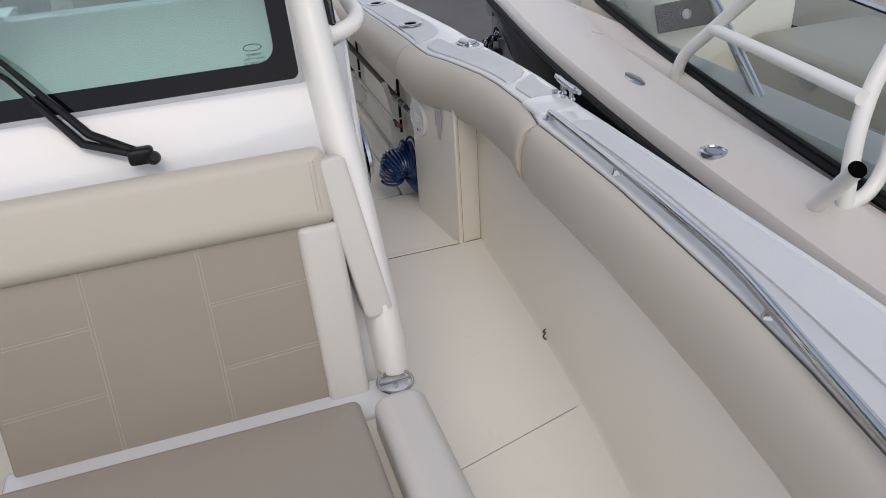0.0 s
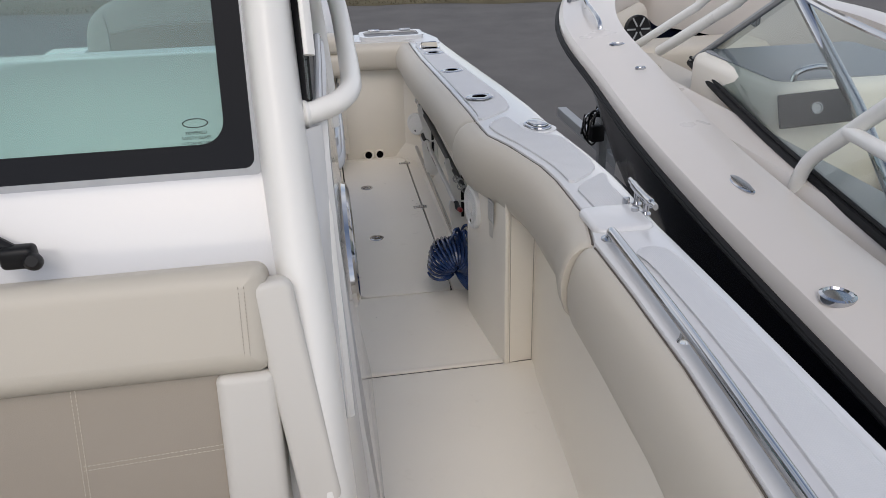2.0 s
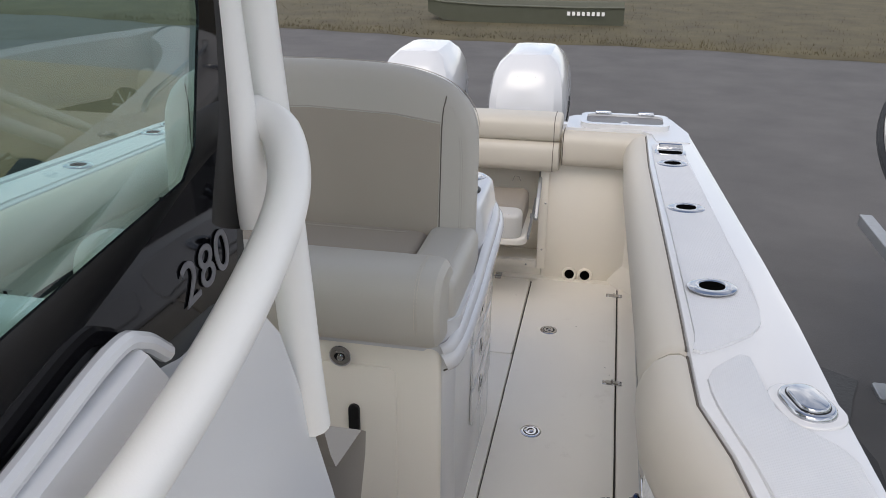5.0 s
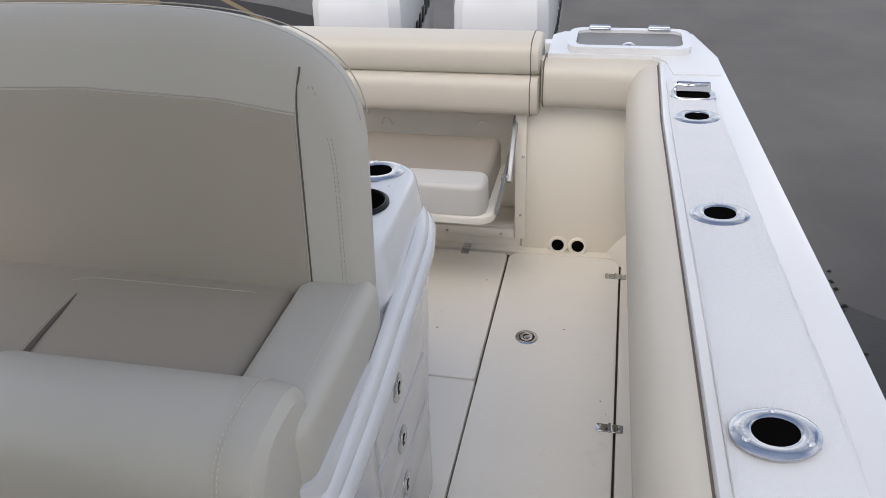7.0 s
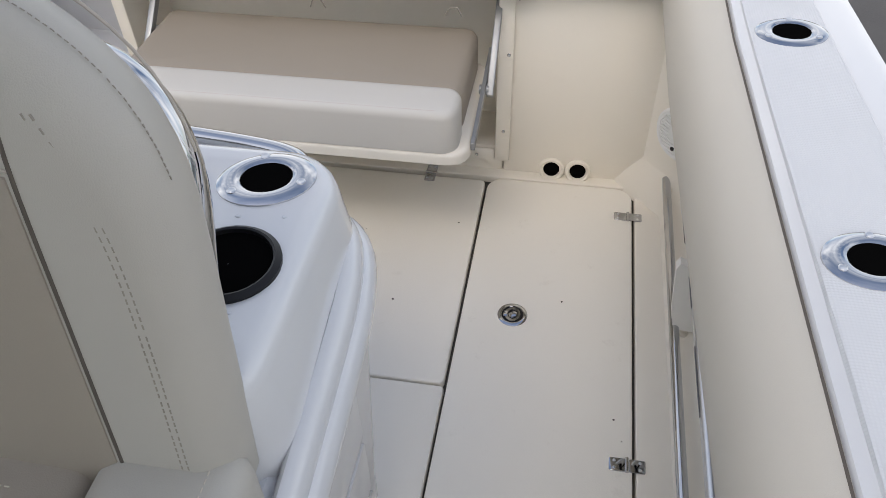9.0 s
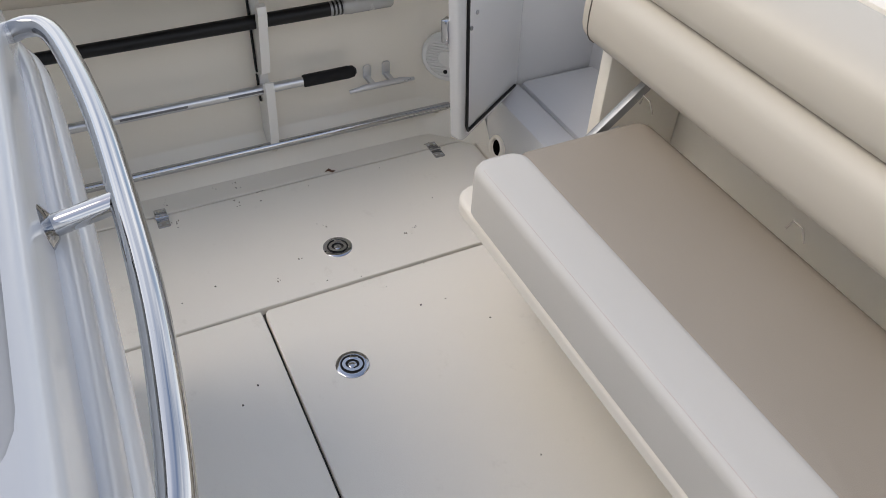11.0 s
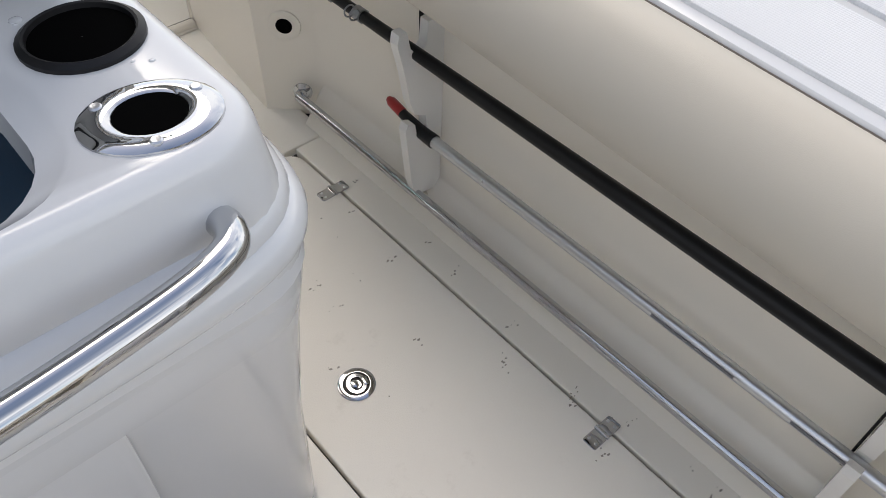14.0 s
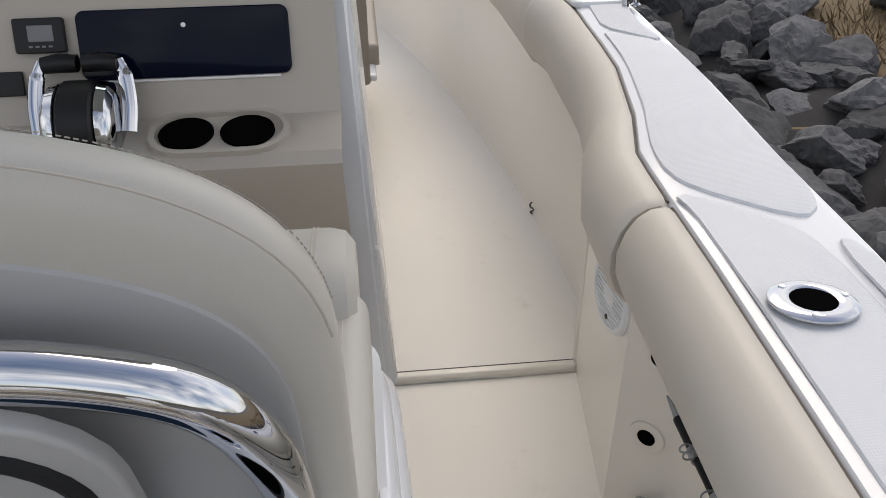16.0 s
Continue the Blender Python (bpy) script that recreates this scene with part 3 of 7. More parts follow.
cpart("front_panel", bm, WHITE, "white front face under the windshield")
bm = bmesh.new()
loft(bm, [[(x, y, z) for x in (-0.462, 0.44)] for y, z in ((2.225, 1.285), (2.30, 1.17), (2.46, 1.09), (2.53, 1.04), (2.60, 0.83), (2.62, 0.79), (2.76, 0.765), (2.785, 0.745), (2.775, 0.70), (2.70, 0.55), (2.66, 0.45), (2.64, 0.0))], closed=False)
cpart("dash_hood", loft(bmesh.new(), [[(x, y, z) for x in (-0.462, 0.44)] for y, z in ((1.69, 1.12), (1.76, 1.165), (1.95, 1.245), (2.14, 1.295), (2.20, 1.302), (2.225, 1.285))], closed=False), WHITE, "white moulded hood behind the windshield", smooth=60)
cpart("dashboard", bm, HELM, "taupe moulded dash and helm face", smooth=25)
for s in (1, -1):
    rings = []
    for y, z in ((2.635, 0.0), (2.61, 0.25), (2.552, 0.58), (2.46, 0.90), (2.428, 1.02), (2.412, 1.06)):
        x1 = 0.53 - 0.05 * min(1.0, z / 1.2)
        rings.append([(s * 0.435, 2.40, z), (s * 0.435, y - 0.012, z), (s * 0.445, y, z), (s * (x1 - 0.010), y, z), (s * x1, y - 0.010, z), (s * x1, 2.40, z)])
    cpart("helm_side_wing", loft(bmesh.new(), rings), WHITE, "white wing beside the helm")
# instruments
hm = frame_at((-0.150, 2.563, 0.935), (-1, 0, 0), (0, 0.95, 0.33))
cpart("display_screen", pad(bmesh.new(), 0.43, 0.140, 0.012, 0.018, 0.003, hm), SCREEN, "dark glossy navigation display")
cpart("camera_dot", lathe(bmesh.new(), [(0.005, 0.012), (0.005, 0.014), (0.0005, 0.015)], 12, hm @ Matrix.Translation((0.0, 0.035, 0))), PAPER)
gm = frame_at((0.137, 2.563, 0.960), (-1, 0, 0), (0, 0.95, 0.33))
gauge = cpart("gauge", pad(bmesh.new(), 0.100, 0.070, 0.012, 0.006, 0.003, gm), BLACK, "small black engine display")
cpart("gauge_face", pad(bmesh.new(), 0.05, 0.032, 0.0010, 0.002, 0.0004, gm @ Matrix.Translation((0.004, 0.004, 0.0121))), DASH, "grey liquid crystal face")
for k in range(4):
    cpart("gauge_button", pad(bmesh.new(), 0.008, 0.004, 0.0012, 0.001, 0.0004, gm @ Matrix.Translation((-0.018 + 0.013 * k, -0.022, 0.0121))), GREY)
cpart("switch_plate", pad(bmesh.new(), 0.06, 0.05, 0.006, 0.005, 0.002, frame_at((0.215, 2.59, 0.87), (-1, 0, 0), (0, 0.95, 0.33))), BLACK, "black switch plate")
cpart("key_label", pad(bmesh.new(), 0.04, 0.014, 0.001, 0.002, 0.0004, frame_at((0.17, 2.79, 0.74), (-1, 0, 0), (0, 0.9, 0.3))), PAPER)
for x in (-0.143, -0.268):
    m = frame_at((x, 2.685, 0.7815), (1, 0, 0), (0, 0.178, 1))
    cpart("cup_holder", lathe(bmesh.new(), [(0.056, -0.002), (0.056, 0.004), (0.052, 0.006), (0.050, 0.003), (0.048, 0.0025), (0.001, 0.0025), (0.001, -0.002)], 28, m), HOLE, "black cup holder with its well shade painted in")
bm = bmesh.new()
ring_plate(bm, rrect(0.290, 0.160, 0.079, 7), rrect(0.262, 0.132, 0.065, 7), -0.006, 0.009, frame_at((-0.211, 2.685, 0.7800), (1, 0, 0), (0, 0.178, 1)))
cpart("cup_holder_rim", bm, HELM, "raised rim around the cup holders")
cpart("screen_seal", sweep(bmesh.new(), [hm @ Vector((x, -0.074, 0.004)) for x in (-0.19, 0.0, 0.19)], 0.0035, 6), PAPER, "ragged white sealant along the display edge")
for y, z in ((2.412, 1.02), (2.58, 0.41)):
    cpart("snap_stud", lathe(bmesh.new(), [(0.007, 0.0), (0.007, 0.006), (0.004, 0.009), (0.0005, 0.009)], 12, frame_at((-0.49 if z > 0.9 else -0.515, y, z), (0, 1, 0), (-1, 0.3, 0))), PAPER)
# binnacle throttle
tm = Matrix.Translation((0.055, 2.66, 0.785))
bm = bmesh.new()
loft(bm, [[tm @ Vector((sx * w, 0.098 * math.cos(a) * q, 0.108 * math.sin(a) * q + 0.0)) for a in np.linspace(-0.25, math.pi + 0.25, 14)] for sx, w, q in ((-1, 0.036, 0.93), (-1, 0.030, 1.0), (1, 0.030, 1.0), (1, 0.036, 0.93))])
throttle = cpart("throttle_housing", bm, BLACK, "black twin throttle housing")
for sx in (-1, 1):
    bm = bmesh.new()
    loft(bm, [[tm @ Vector((sx * w, 0.097 * math.cos(a) * q, 0.108 * math.sin(a) * q)) for a in np.linspace(-0.2, math.pi + 0.2, 14)] for w, q in ((0.0365, 0.92), (0.040, 0.97), (0.058, 0.93), (0.068, 0.82), (0.074, 0.64))])
    cpart("throttle_cheek", bm, CHROME, "chrome cheek of the throttle")
    bm = bmesh.new()
    sweep(bm, spline([tm @ Vector(p) for p in ((sx * 0.088, 0.03, 0.01), (sx * 0.092, 0.0, 0.06), (sx * 0.086, -0.03, 0.11), (sx * 0.074, -0.045, 0.135))]), [0.016] * 13 + [0.012] * 6, 10, 0.55)
    cpart("throttle_lever", bm, CHROME, "chrome throttle lever")
    bm = bmesh.new()
    sweep(bm, [tm @ Vector((sx * 0.074, -0.044, 0.130)), tm @ Vector((sx * 0.040, -0.046, 0.133)), tm @ Vector((sx * 0.006, -0.046, 0.131))], [0.017, 0.020, 0.018], 12)
    cpart("throttle_grip", bm, BLACK, "black throttle grip")
cpart("throttle_button", lathe(bmesh.new(), [(0.009, 0), (0.009, 0.002), (0.0005, 0.002)], 16, frame_at(tm @ Vector((0, 0.070, 0.066)), (1, 0, 0), (0, 0.8, 0.75))), GREY)
# oval port light in the port side
for s in (1,):
    pm = frame_at((s * 0.4985, 1.93, 0.875), (0, 1, 0.12), (s * 1, -0.02, 0.045))
    bm = bmesh.new()
    rows = [[pm @ Vector((a * math.cos(t), b * math.sin(t), z)) for t in np.linspace(0, 2 * math.pi, 40, endpoint=False)] for a, b, z in ((0.215, 0.118, 0.0), (0.212, 0.115, 0.010), (0.200, 0.103, 0.016), (0.186, 0.090, 0.012), (0.180, 0.084, 0.003))]
    loft(bm, rows, cap=False)
    port = cpart("port_light", bm, CHROME, "oval chrome-framed port light")
    bm = bmesh.new()
    rows = [[pm @ Vector((a * math.cos(t), b * math.sin(t), z)) for t in np.linspace(0, 2 * math.pi, 40, endpoint=False)] for a, b, z in ((0.182, 0.086, 0.002), (0.182, 0.086, 0.005), (0.001, 0.001, 0.005))]
    loft(bm, rows)
    cpart("port_glass", bm, FRIT, "dark glass of the port light")
# windshield
LEAN = 0.36
WL, WR, WZ = -0.345, 0.338, 1.150
wm = frame_at(((WL + WR) / 2, 1.692, WZ), (1, 0, 0), (0, -1, LEAN))
W2, WH = (WR - WL) / 2, 0.86
WFL = 0.30


def wrect(ins, corner):
    n = 6
    w, h = W2 + WFL / 2 - ins, WH / 2 - ins
    return [(x - WFL / 2, y + WH / 2) for x, y in rrect(2 * w, 2 * h, corner, n)]


cpart("windshield_glass", plate(bmesh.new(), wrect(0.012, 0.02), 0.006, wm @ Matrix.Translation((0, 0, -0.004))), GLASS, "green-tinted tempered windshield glass").visible_shadow = False
bm = bmesh.new()
ring_plate(bm, wrect(0.004, 0.02), wrect(0.057, 0.045), 0.0025, 0.0045, wm)
cpart("windshield_border", bm, FRIT, "black printed border of the windshield")
bm = bmesh.new()
ring_plate(bm, wrect(-0.012, 0.03), wrect(0.006, 0.02), -0.012, 0.006, wm)
cpart("windshield_gasket", bm, SILVER, "grey bedding strip around the windshield")
lm = wm @ Matrix.Translation((0.232, 0.098, 0.0046))
bm = bmesh.new()
ring_plate(bm, ellipse(0.024, 0.009), ellipse(0.022, 0.0075), 0, 0.0004, lm)
glass_mark = cpart("maker_mark", bm, BLACK, "small oval maker mark on the glass")
sm = Matrix.Translation((0, -2.1, 0))
for k, (txt, size) in enumerate((("TEMPERED", 0.0085), ("SAFETY GLASS", 0.0085), ("DOT-260 AS-2 M85", 0.0070))):
    lettering(txt, size, sm @ lm @ Matrix.Translation((0, -0.021 - 0.0095 * k, 0)), BLACK, console, 0.0002)
# side windows in black frames
for s in (1, -1):
    gmx = frame_at((s * 0.452, 2.1, 1.25), (0, 1, 0), (s, 0, 0))
    pts = [(-0.36, 0.02), (0.22, -0.01), (0.25, 0.0), (0.27, 0.30), (0.27, 0.80), (-0.04, 0.80), (-0.20, 0.45)]
    if s < 0:
        pts = [(a, b) for a, b in pts][::-1]
    mir = Matrix.Identity(4)
    bm = bmesh.new()
    plate(bm, [(y, z) for y, z in pts], 0.006, Matrix(((0, 0, 1, s * 0.446 - 0.003), (1, 0, 0, 2.1), (0, 1, 0, 1.25), (0, 0, 0, 1))))
    cpart("side_glass", bm, GLASS, "tinted side window of the console").visible_shadow = False
    inn = [(-0.277, 0.110), (0.15, 0.165), (0.178, 0.190), (0.215, 0.31), (0.225, 0.76), (-0.015, 0.76), (-0.17, 0.45)]
    if s < 0:
        inn = inn[::-1]
    bm = bmesh.new()
    ring_plate(bm, pts, inn, 0.0, 0.003, Matrix(((0, 0, 1, s * 0.452 - 0.0015), (1, 0, 0, 2.1), (0, 1, 0, 1.25), (0, 0, 0, 1))))
    cpart("side_window_border", bm, FRIT, "black border of the side window")
lettering("280", 0.066, Matrix.Translation((0, -2.1, 0)) @ frame_at((0.4555, 2.27, 1.298), (0, 1, 0.10), (1, 0, 0)), GREY, console, 0.0006, "model_number")
om = frame_at((0.4495, 1.85, 1.398), (0, 1, 0.02), (1, 0, 0))
bm = bmesh.new()
ring_plate(bm, ellipse(0.017, 0.007), ellipse(0.0155, 0.0056), 0, 0.0004, om)
cpart("maker_mark", bm, BLACK, "small oval maker mark on the side glass")
for k, (txt, size) in enumerate((("TEMPERED", 0.0065), ("SAFETY GLASS", 0.0065), ("DOT-260 AS-2 M85", 0.0055))):
    lettering(txt, size, sm @ om @ Matrix.Translation((0, -0.017 - 0.0075 * k, 0)), BLACK, console, 0.0002)
# raised moulding on top of the port side
for s in (1, -1):
    cpart("side_moulding", sweep(bmesh.new(), spline([(s * 0.462, 1.74, 1.248), (s * 0.468, 1.95, 1.294), (s * 0.470, 2.08, 1.326), (s * 0.472, 2.12, 1.318), (s * 0.474, 2.15, 1.29)]), 0.009, 10), WHITE, "white moulded coaming under the side window")
for z0, z1, mat_, lab in ((1.18, 1.262, WHITE, "white fairing at the windshield leg"), (1.262, 2.0, FRIT, "black corner strip at the windshield leg")):
    for s in (1, -1):
        rows = []
        for z in np.linspace(z0, z1, 6):
            ya, yb = float(np.interp(z, (1.16, 1.27, 1.70, 2.05), (1.735, 1.745, 1.905, 2.065))), float(np.interp(z, (1.16, 1.48, 2.03), (1.70, 1.845, 2.05)))
            rows.append([(s * 0.4515, ya, z), (s * 0.400, yb, z), (s * 0.396, yb + 0.006, z), (s * 0.4475, ya + 0.006, z)])
        cpart("corner_fairing", loft(bmesh.new(), rows), mat_, lab)
# wiper
for dx, z1 in ((0.0, 1.285), (0.02, 1.245)):
    cpart("wiper_arm", sweep(bmesh.new(), [(-0.09 - dx, 1.575, 1.075), (-0.19 - dx, 1.62, 1.12 - dx), (-0.33, 1.66, z1 + 0.02), (-0.55, 1.72, z1 + 0.22)], [0.010, 0.011, 0.007, 0.006], 8), BLACK, "black windshield wiper arm")
bm = bmesh.new()
box(bm, -0.115, -0.055, 1.553, 1.590, 1.045, 1.085, 0.01, 3)
lathe(bm, [(0.016, 0.0), (0.016, 0.02), (0.010, 0.03), (0.001, 0.03)], 16, frame_at((-0.060, 1.565, 1.055), (1, 0, 0), (0.2, -0.8, 0.4)))
cpart("wiper_pivot", bm, BLACK, "black wiper motor pivot")

# hardtop frame
top = thing("hardtop", "white hardtop on powder-coated pipe legs over the helm", "hardtop", at=(0, 2.4, 2.02))


def tpart(name, bm, mat, label=""):
    bmesh.ops.translate(bm, verts=bm.verts, vec=(0, -2.4, -2.02))
    return part(name, bm, mat, top, label)


tpart("roof", pad(bmesh.new(), 1.42, 1.64, 0.09, 0.25, 0.04, Matrix.Translation((-0.02, 2.60, 2.02)), under=0.03), WHITE, "white hardtop shell")
for s in (1, -1):
    o = 0.0 if s > 0 else -0.28
    leg = [(s * 0.417 + o, 1.385, 0.42), (s * 0.413 + o, 1.410, 0.55), (s * 0.400 + o, 1.535, 0.85), (s * 0.382 + o, 1.69, 1.16), (s * 0.372 + o, 1.835, 1.48), (s * 0.365 + o, 2.04, 2.03)]
    tpart("front_leg", sweep(bmesh.new(), spline([(x + s * 0.008, y, z) for x, y, z in (leg if s > 0 else leg[2:])]), 0.047, 30, 1.66, Vector((1, 0, 0))), PIPE, "thick white pipe leg beside the windshield")
    tpart("rear_leg", sweep(bmesh.new(), spline([(s * 0.488, 2.425, 1.02), (s * 0.484, 2.418, 1.13), (s * 0.470, 2.43, 1.32), (s * 0.452, 2.44, 1.54), (s * 0.44, 2.42, 2.03)]), 0.024, 14), PIPE)
    tpart("rear_leg", sweep(bmesh.new(), spline([(s * 0.47, 2.36, 1.33), (s * 0.447, 2.375, 1.54), (s * 0.44, 2.36, 2.03)]), 0.020, 14), PIPE)
    grab = [(s * 0.425, 1.738, 1.239), (s * 0.452, 1.746, 1.243), (s * 0.50, 1.775, 1.252), (s * 0.530, 1.84, 1.262), (s * 0.536, 1.95, 1.272), (s * 0.536, 2.11, 1.302), (s * 0.532, 2.26, 1.352), (s * 0.522, 2.335, 1.392), (s * 0.495, 2.385, 1.43), (s * 0.455, 2.40, 1.445)]
    tpart("grab_rail", sweep(bmesh.new(), spline(grab, 5), 0.0225, 16), PIPE, "bent white grab rail along the side window")
    tpart("weld_collar", lathe(bmesh.new(), [(0.026, -0.004), (0.028, 0.0), (0.027, 0.004), (0.023, 0.008)], 18, frame_at((s * 0.436, 1.742, 1.241), (0, 0, 1), (s, 0.2, 0.05))), PIPE)
    for z0, z1 in ((0.62, 1.185), (1.352, 2.0)):
        pts = [(s * (0.458 - 0.02 * (z - 1.2)), 1.765 + 0.30 * (z - 1.2) if z1 < 1.3 else 1.756 + 0.443 * (z - 1.353), z) for z in np.linspace(z0, z1, 8)]
        tpart("trim_strip", sweep(bmesh.new(), pts, 0.011 if z1 < 1.3 else 0.014, 8, 0.6), PIPE, "white trim strip covering the cable run")

# ---------------------------------------------------------------- forward lounge seat on the console front
lounge = thing("lounge_seat", "cream and tan vinyl lounge seat on the console front", "seat", at=(-0.10, 1.0, 0.0))


def lpart(name, bm, mat, label="", parent=None):
    bmesh.ops.translate(bm, verts=bm.verts, vec=(0.10, -1.0, 0))
    return part(name, bm, mat, parent or lounge, label)


bm = bmesh.new()
box(bm, -0.50, 0.43, 0.30, 1.365, 0.0, 0.395, 0.02, 3)
lpart("base", bm, CREAM, "cream moulded seat base")
bm = bmesh.new()
box(bm, -0.56, 0.45, 1.205, 1.345, 0.385, 0.412, 0.012, 3)
lpart("ledge", bm, WHITE, "white ledge behind the seat cushion")
bk = frame_at((-0.145, 1.335, 0.405), (1, 0, 0), (0, -1, 0.30))
lpart("backrest", pad(bmesh.new(), 0.80, 0.50, 0.055, 0.02, 0.012, bk @ Matrix.Translation((0.01, 0.235, -0.035))), TAN, "tan quilted vinyl backrest panel")
for sx in (1,):
    lpart("side_bolster", pad(bmesh.new(), 0.108, 0.48, 0.085, 0.016, 0.018, bk @ Matrix.Translation((sx * 0.435 - (0.08 if sx < 0 else 0.0), 0.222, -0.045))), VINYL_LIGHT, "pale vinyl side bolster")
hd = frame_at((-0.145, 1.475, 0.862), (1, 0, 0), (0, -1, 0.40))
lpart("head_bolster", pad(bmesh.new(), 0.89, 0.195, 0.13, 0.026, 0.040, hd @ Matrix.Translation((0.04, 0.078, -0.075)), k=6), VINYL, "cream vinyl head bolster")
for off in (0.0, 0.010):
    ob = stitch([hd @ Vector((0.440 + off, y, z)) for y, z in ((-0.018, 0.014), (-0.012, 0.034), (0.0, 0.0475), (0.02, 0.0556), (0.135, 0.0556), (0.156, 0.0475))], lounge, gap=0.007, r=0.0008, mat=SCUFF)
    ob.location = (0.10, -1.0, 0)
for x in (-0.28, -0.01):
    a = bk @ Vector((x + 0.145, 0.0, 0.0206))
    b = bk @ Vector((x + 0.145, 0.47, 0.0206))
    for off in (-0.004, 0.004):
        ob = stitch([a + Vector((off, 0, 0)), b + Vector((off, 0, 0))], lounge)
        ob.location = (0.10, -1.0, 0)
for x0, x1 in ((-0.52, -0.28), (-0.01, 0.235)):
    for h in (0.145, 0.315):
        for off in (-0.004, 0.004):
            ob = stitch([bk @ Vector((x0 + 0.145, h + off, 0.0206)), bk @ Vector((x1 + 0.145, h + off + 0.01, 0.0206))], lounge)
            ob.location = (0.10, -1.0, 0)
am = frame_at((0.398, 1.405, 0.60), (1, 0, 0.05), (0, -1, 0.33))
lpart("arm_pad", pad(bmesh.new(), 0.076, 0.435, 0.085, 0.022, 0.012, am @ Matrix.Translation((-0.012, 0.20, -0.03)) @ Matrix.Rotation(radians(5), 4, "Z")), VINYL_LIGHT, "narrow pale vinyl arm pad")
lpart("seat_cushion", pad(bmesh.new(), 0.87, 0.80, 0.085, 0.02, 0.02, Matrix.Translation((-0.14, 0.800, 0.400)), crown=0.004), TAN, "tan vinyl seat cushion")
lpart("seat_border", pad(bmesh.new(), 0.135, 0.80, 0.092, 0.04, 0.04, Matrix.Translation((0.392, 0.798, 0.398))), VINYL_LIGHT, "pale vinyl border of the cushion")
bm = bmesh.new()
for k in range(1):
    sweep(bm, [(0.41 + 0.047 * math.cos(t), 1.285 + 0.047 * math.sin(t), 0.432) for t in np.linspace(0, 2 * math.pi, 33)], 0.0045, 8)
sweep(bm, [(0.41, 1.285, 0.410), (0.41, 1.285, 0.432)], 0.006, 8)
sweep(bm, [(0.364, 1.285, 0.432), (0.456, 1.285, 0.432)], 0.004, 8)
lpart("grab_ring", bm, CHROME, "chrome steering ring handle on the ledge")

# ---------------------------------------------------------------- leaning post with livewell
post = thing("leaning_post", "white leaning post with double helm seat and aft livewell", "leaning post", at=(0, 3.7, 0))


def ppart(name, bm, mat, label="", parent=None, smooth=35):
    bmesh.ops.translate(bm, verts=bm.verts, vec=(0, -3.7, 0))
    return part(name, bm, mat, parent or post, label, smooth)


def level(w, y0, y1, r, z, n=7):
    return [(x, (y0 + y1) / 2 + y, z) for x, y in rrect(2 * w, y1 - y0, r, n)]


ppart("base", loft(bmesh.new(), [level(0.505, 3.30, 4.01, 0.06, 0.0), level(0.505, 3.29, 4.03, 0.06, 0.30), level(0.508, 3.288, 4.07, 0.06, 0.55), level(0.514, 3.288, 4.10, 0.075, 0.66), level(0.516, 3.288, 4.105, 0.078, 0.71)]), WHITE, "glossy white cabinet base")
ppart("front_face", pad(bmesh.new(), 0.955, 0.60, 0.014, 0.05, 0.012, frame_at((0, 3.290, 0.35), (1, 0, 0), (0, -1, 0.04))), CREAM, "cream front face of the base")
ppart("front_door", pad(bmesh.new(), 0.36, 0.42, 0.008, 0.02, 0.003, frame_at((0.18, 3.279, 0.36), (1, 0, 0), (0, -1, 0.04))), CREAM, "cream storage door")
bm = bmesh.new()
ring_plate(bm, rrect(0.374, 0.434, 0.024), rrect(0.362, 0.422, 0.02), 0, 0.002, frame_at((0.18, 3.2795, 0.36), (1, 0, 0), (0, -1, 0.04)))
ppart("door_gap", bm, GASKET)
fh = frame_at((0.245, 3.272, 0.405), (1, 0, 0), (0, -1, 0.04))
ppart("door_handle", pad(bmesh.new(), 0.030, 0.095, 0.012, 0.014, 0.004, fh), BLACK, "black recessed door handle")
hinge(post, Matrix.Translation((0, -3.7, 0)) @ frame_at((0.30, 3.270, 0.152), (0, 0, 1), (0, -1, 0.04)))
latch(post, Matrix.Translation((0, -3.7, 0)) @ frame_at((0.215, 3.268, 0.598), (1, 0, 0), (0, -1, 0.04)), 0.030)
ppart("shell", loft(bmesh.new(), [level(0.508, 3.290, 4.09, 0.075, 0.60), level(0.513, 3.286, 4.10, 0.08, 0.64), level(0.510, 3.29, 4.10, 0.08, 0.70), level(0.49, 3.30, 4.08, 0.07, 0.725)]), WHITE, "white moulded seat shell")
RIM = [(0.488, 3.285, 0.603), (0.508, 3.300, 0.612), (0.520, 3.36, 0.630), (0.526, 3.55, 0.655), (0.526, 3.72, 0.685), (0.526, 3.88, 0.712), (0.521, 3.98, 0.726), (0.498, 4.058, 0.734), (0.440, 4.098, 0.735), (0.30, 4.110, 0.734), (0.0, 4.114, 0.734)]
rim = spline(RIM + [(-x, y, z) for x, y, z in RIM[-2::-1]], 4)
ppart("rim", sweep(bmesh.new(), rim, 0.019, 14, 1.3), WHITE, "rounded white rim around the shell")
ppart("rim_step", sweep(bmesh.new(), [p + Vector((0, 0, 0.028)) - Vector((p.x, p.y - 3.65, 0)).normalized() * 0.010 for p in rim], 0.014, 12, 1.6), WHITE)
ppart("rim_parting", sweep(bmesh.new(), [p + Vector((0, 0, -0.026)) - Vector((p.x, p.y - 3.65, 0)).normalized() * 0.004 for p in rim], 0.0022, 6), GASKET, "dark parting line under the rim")
# aft module with an open well
TOPZ = 0.862


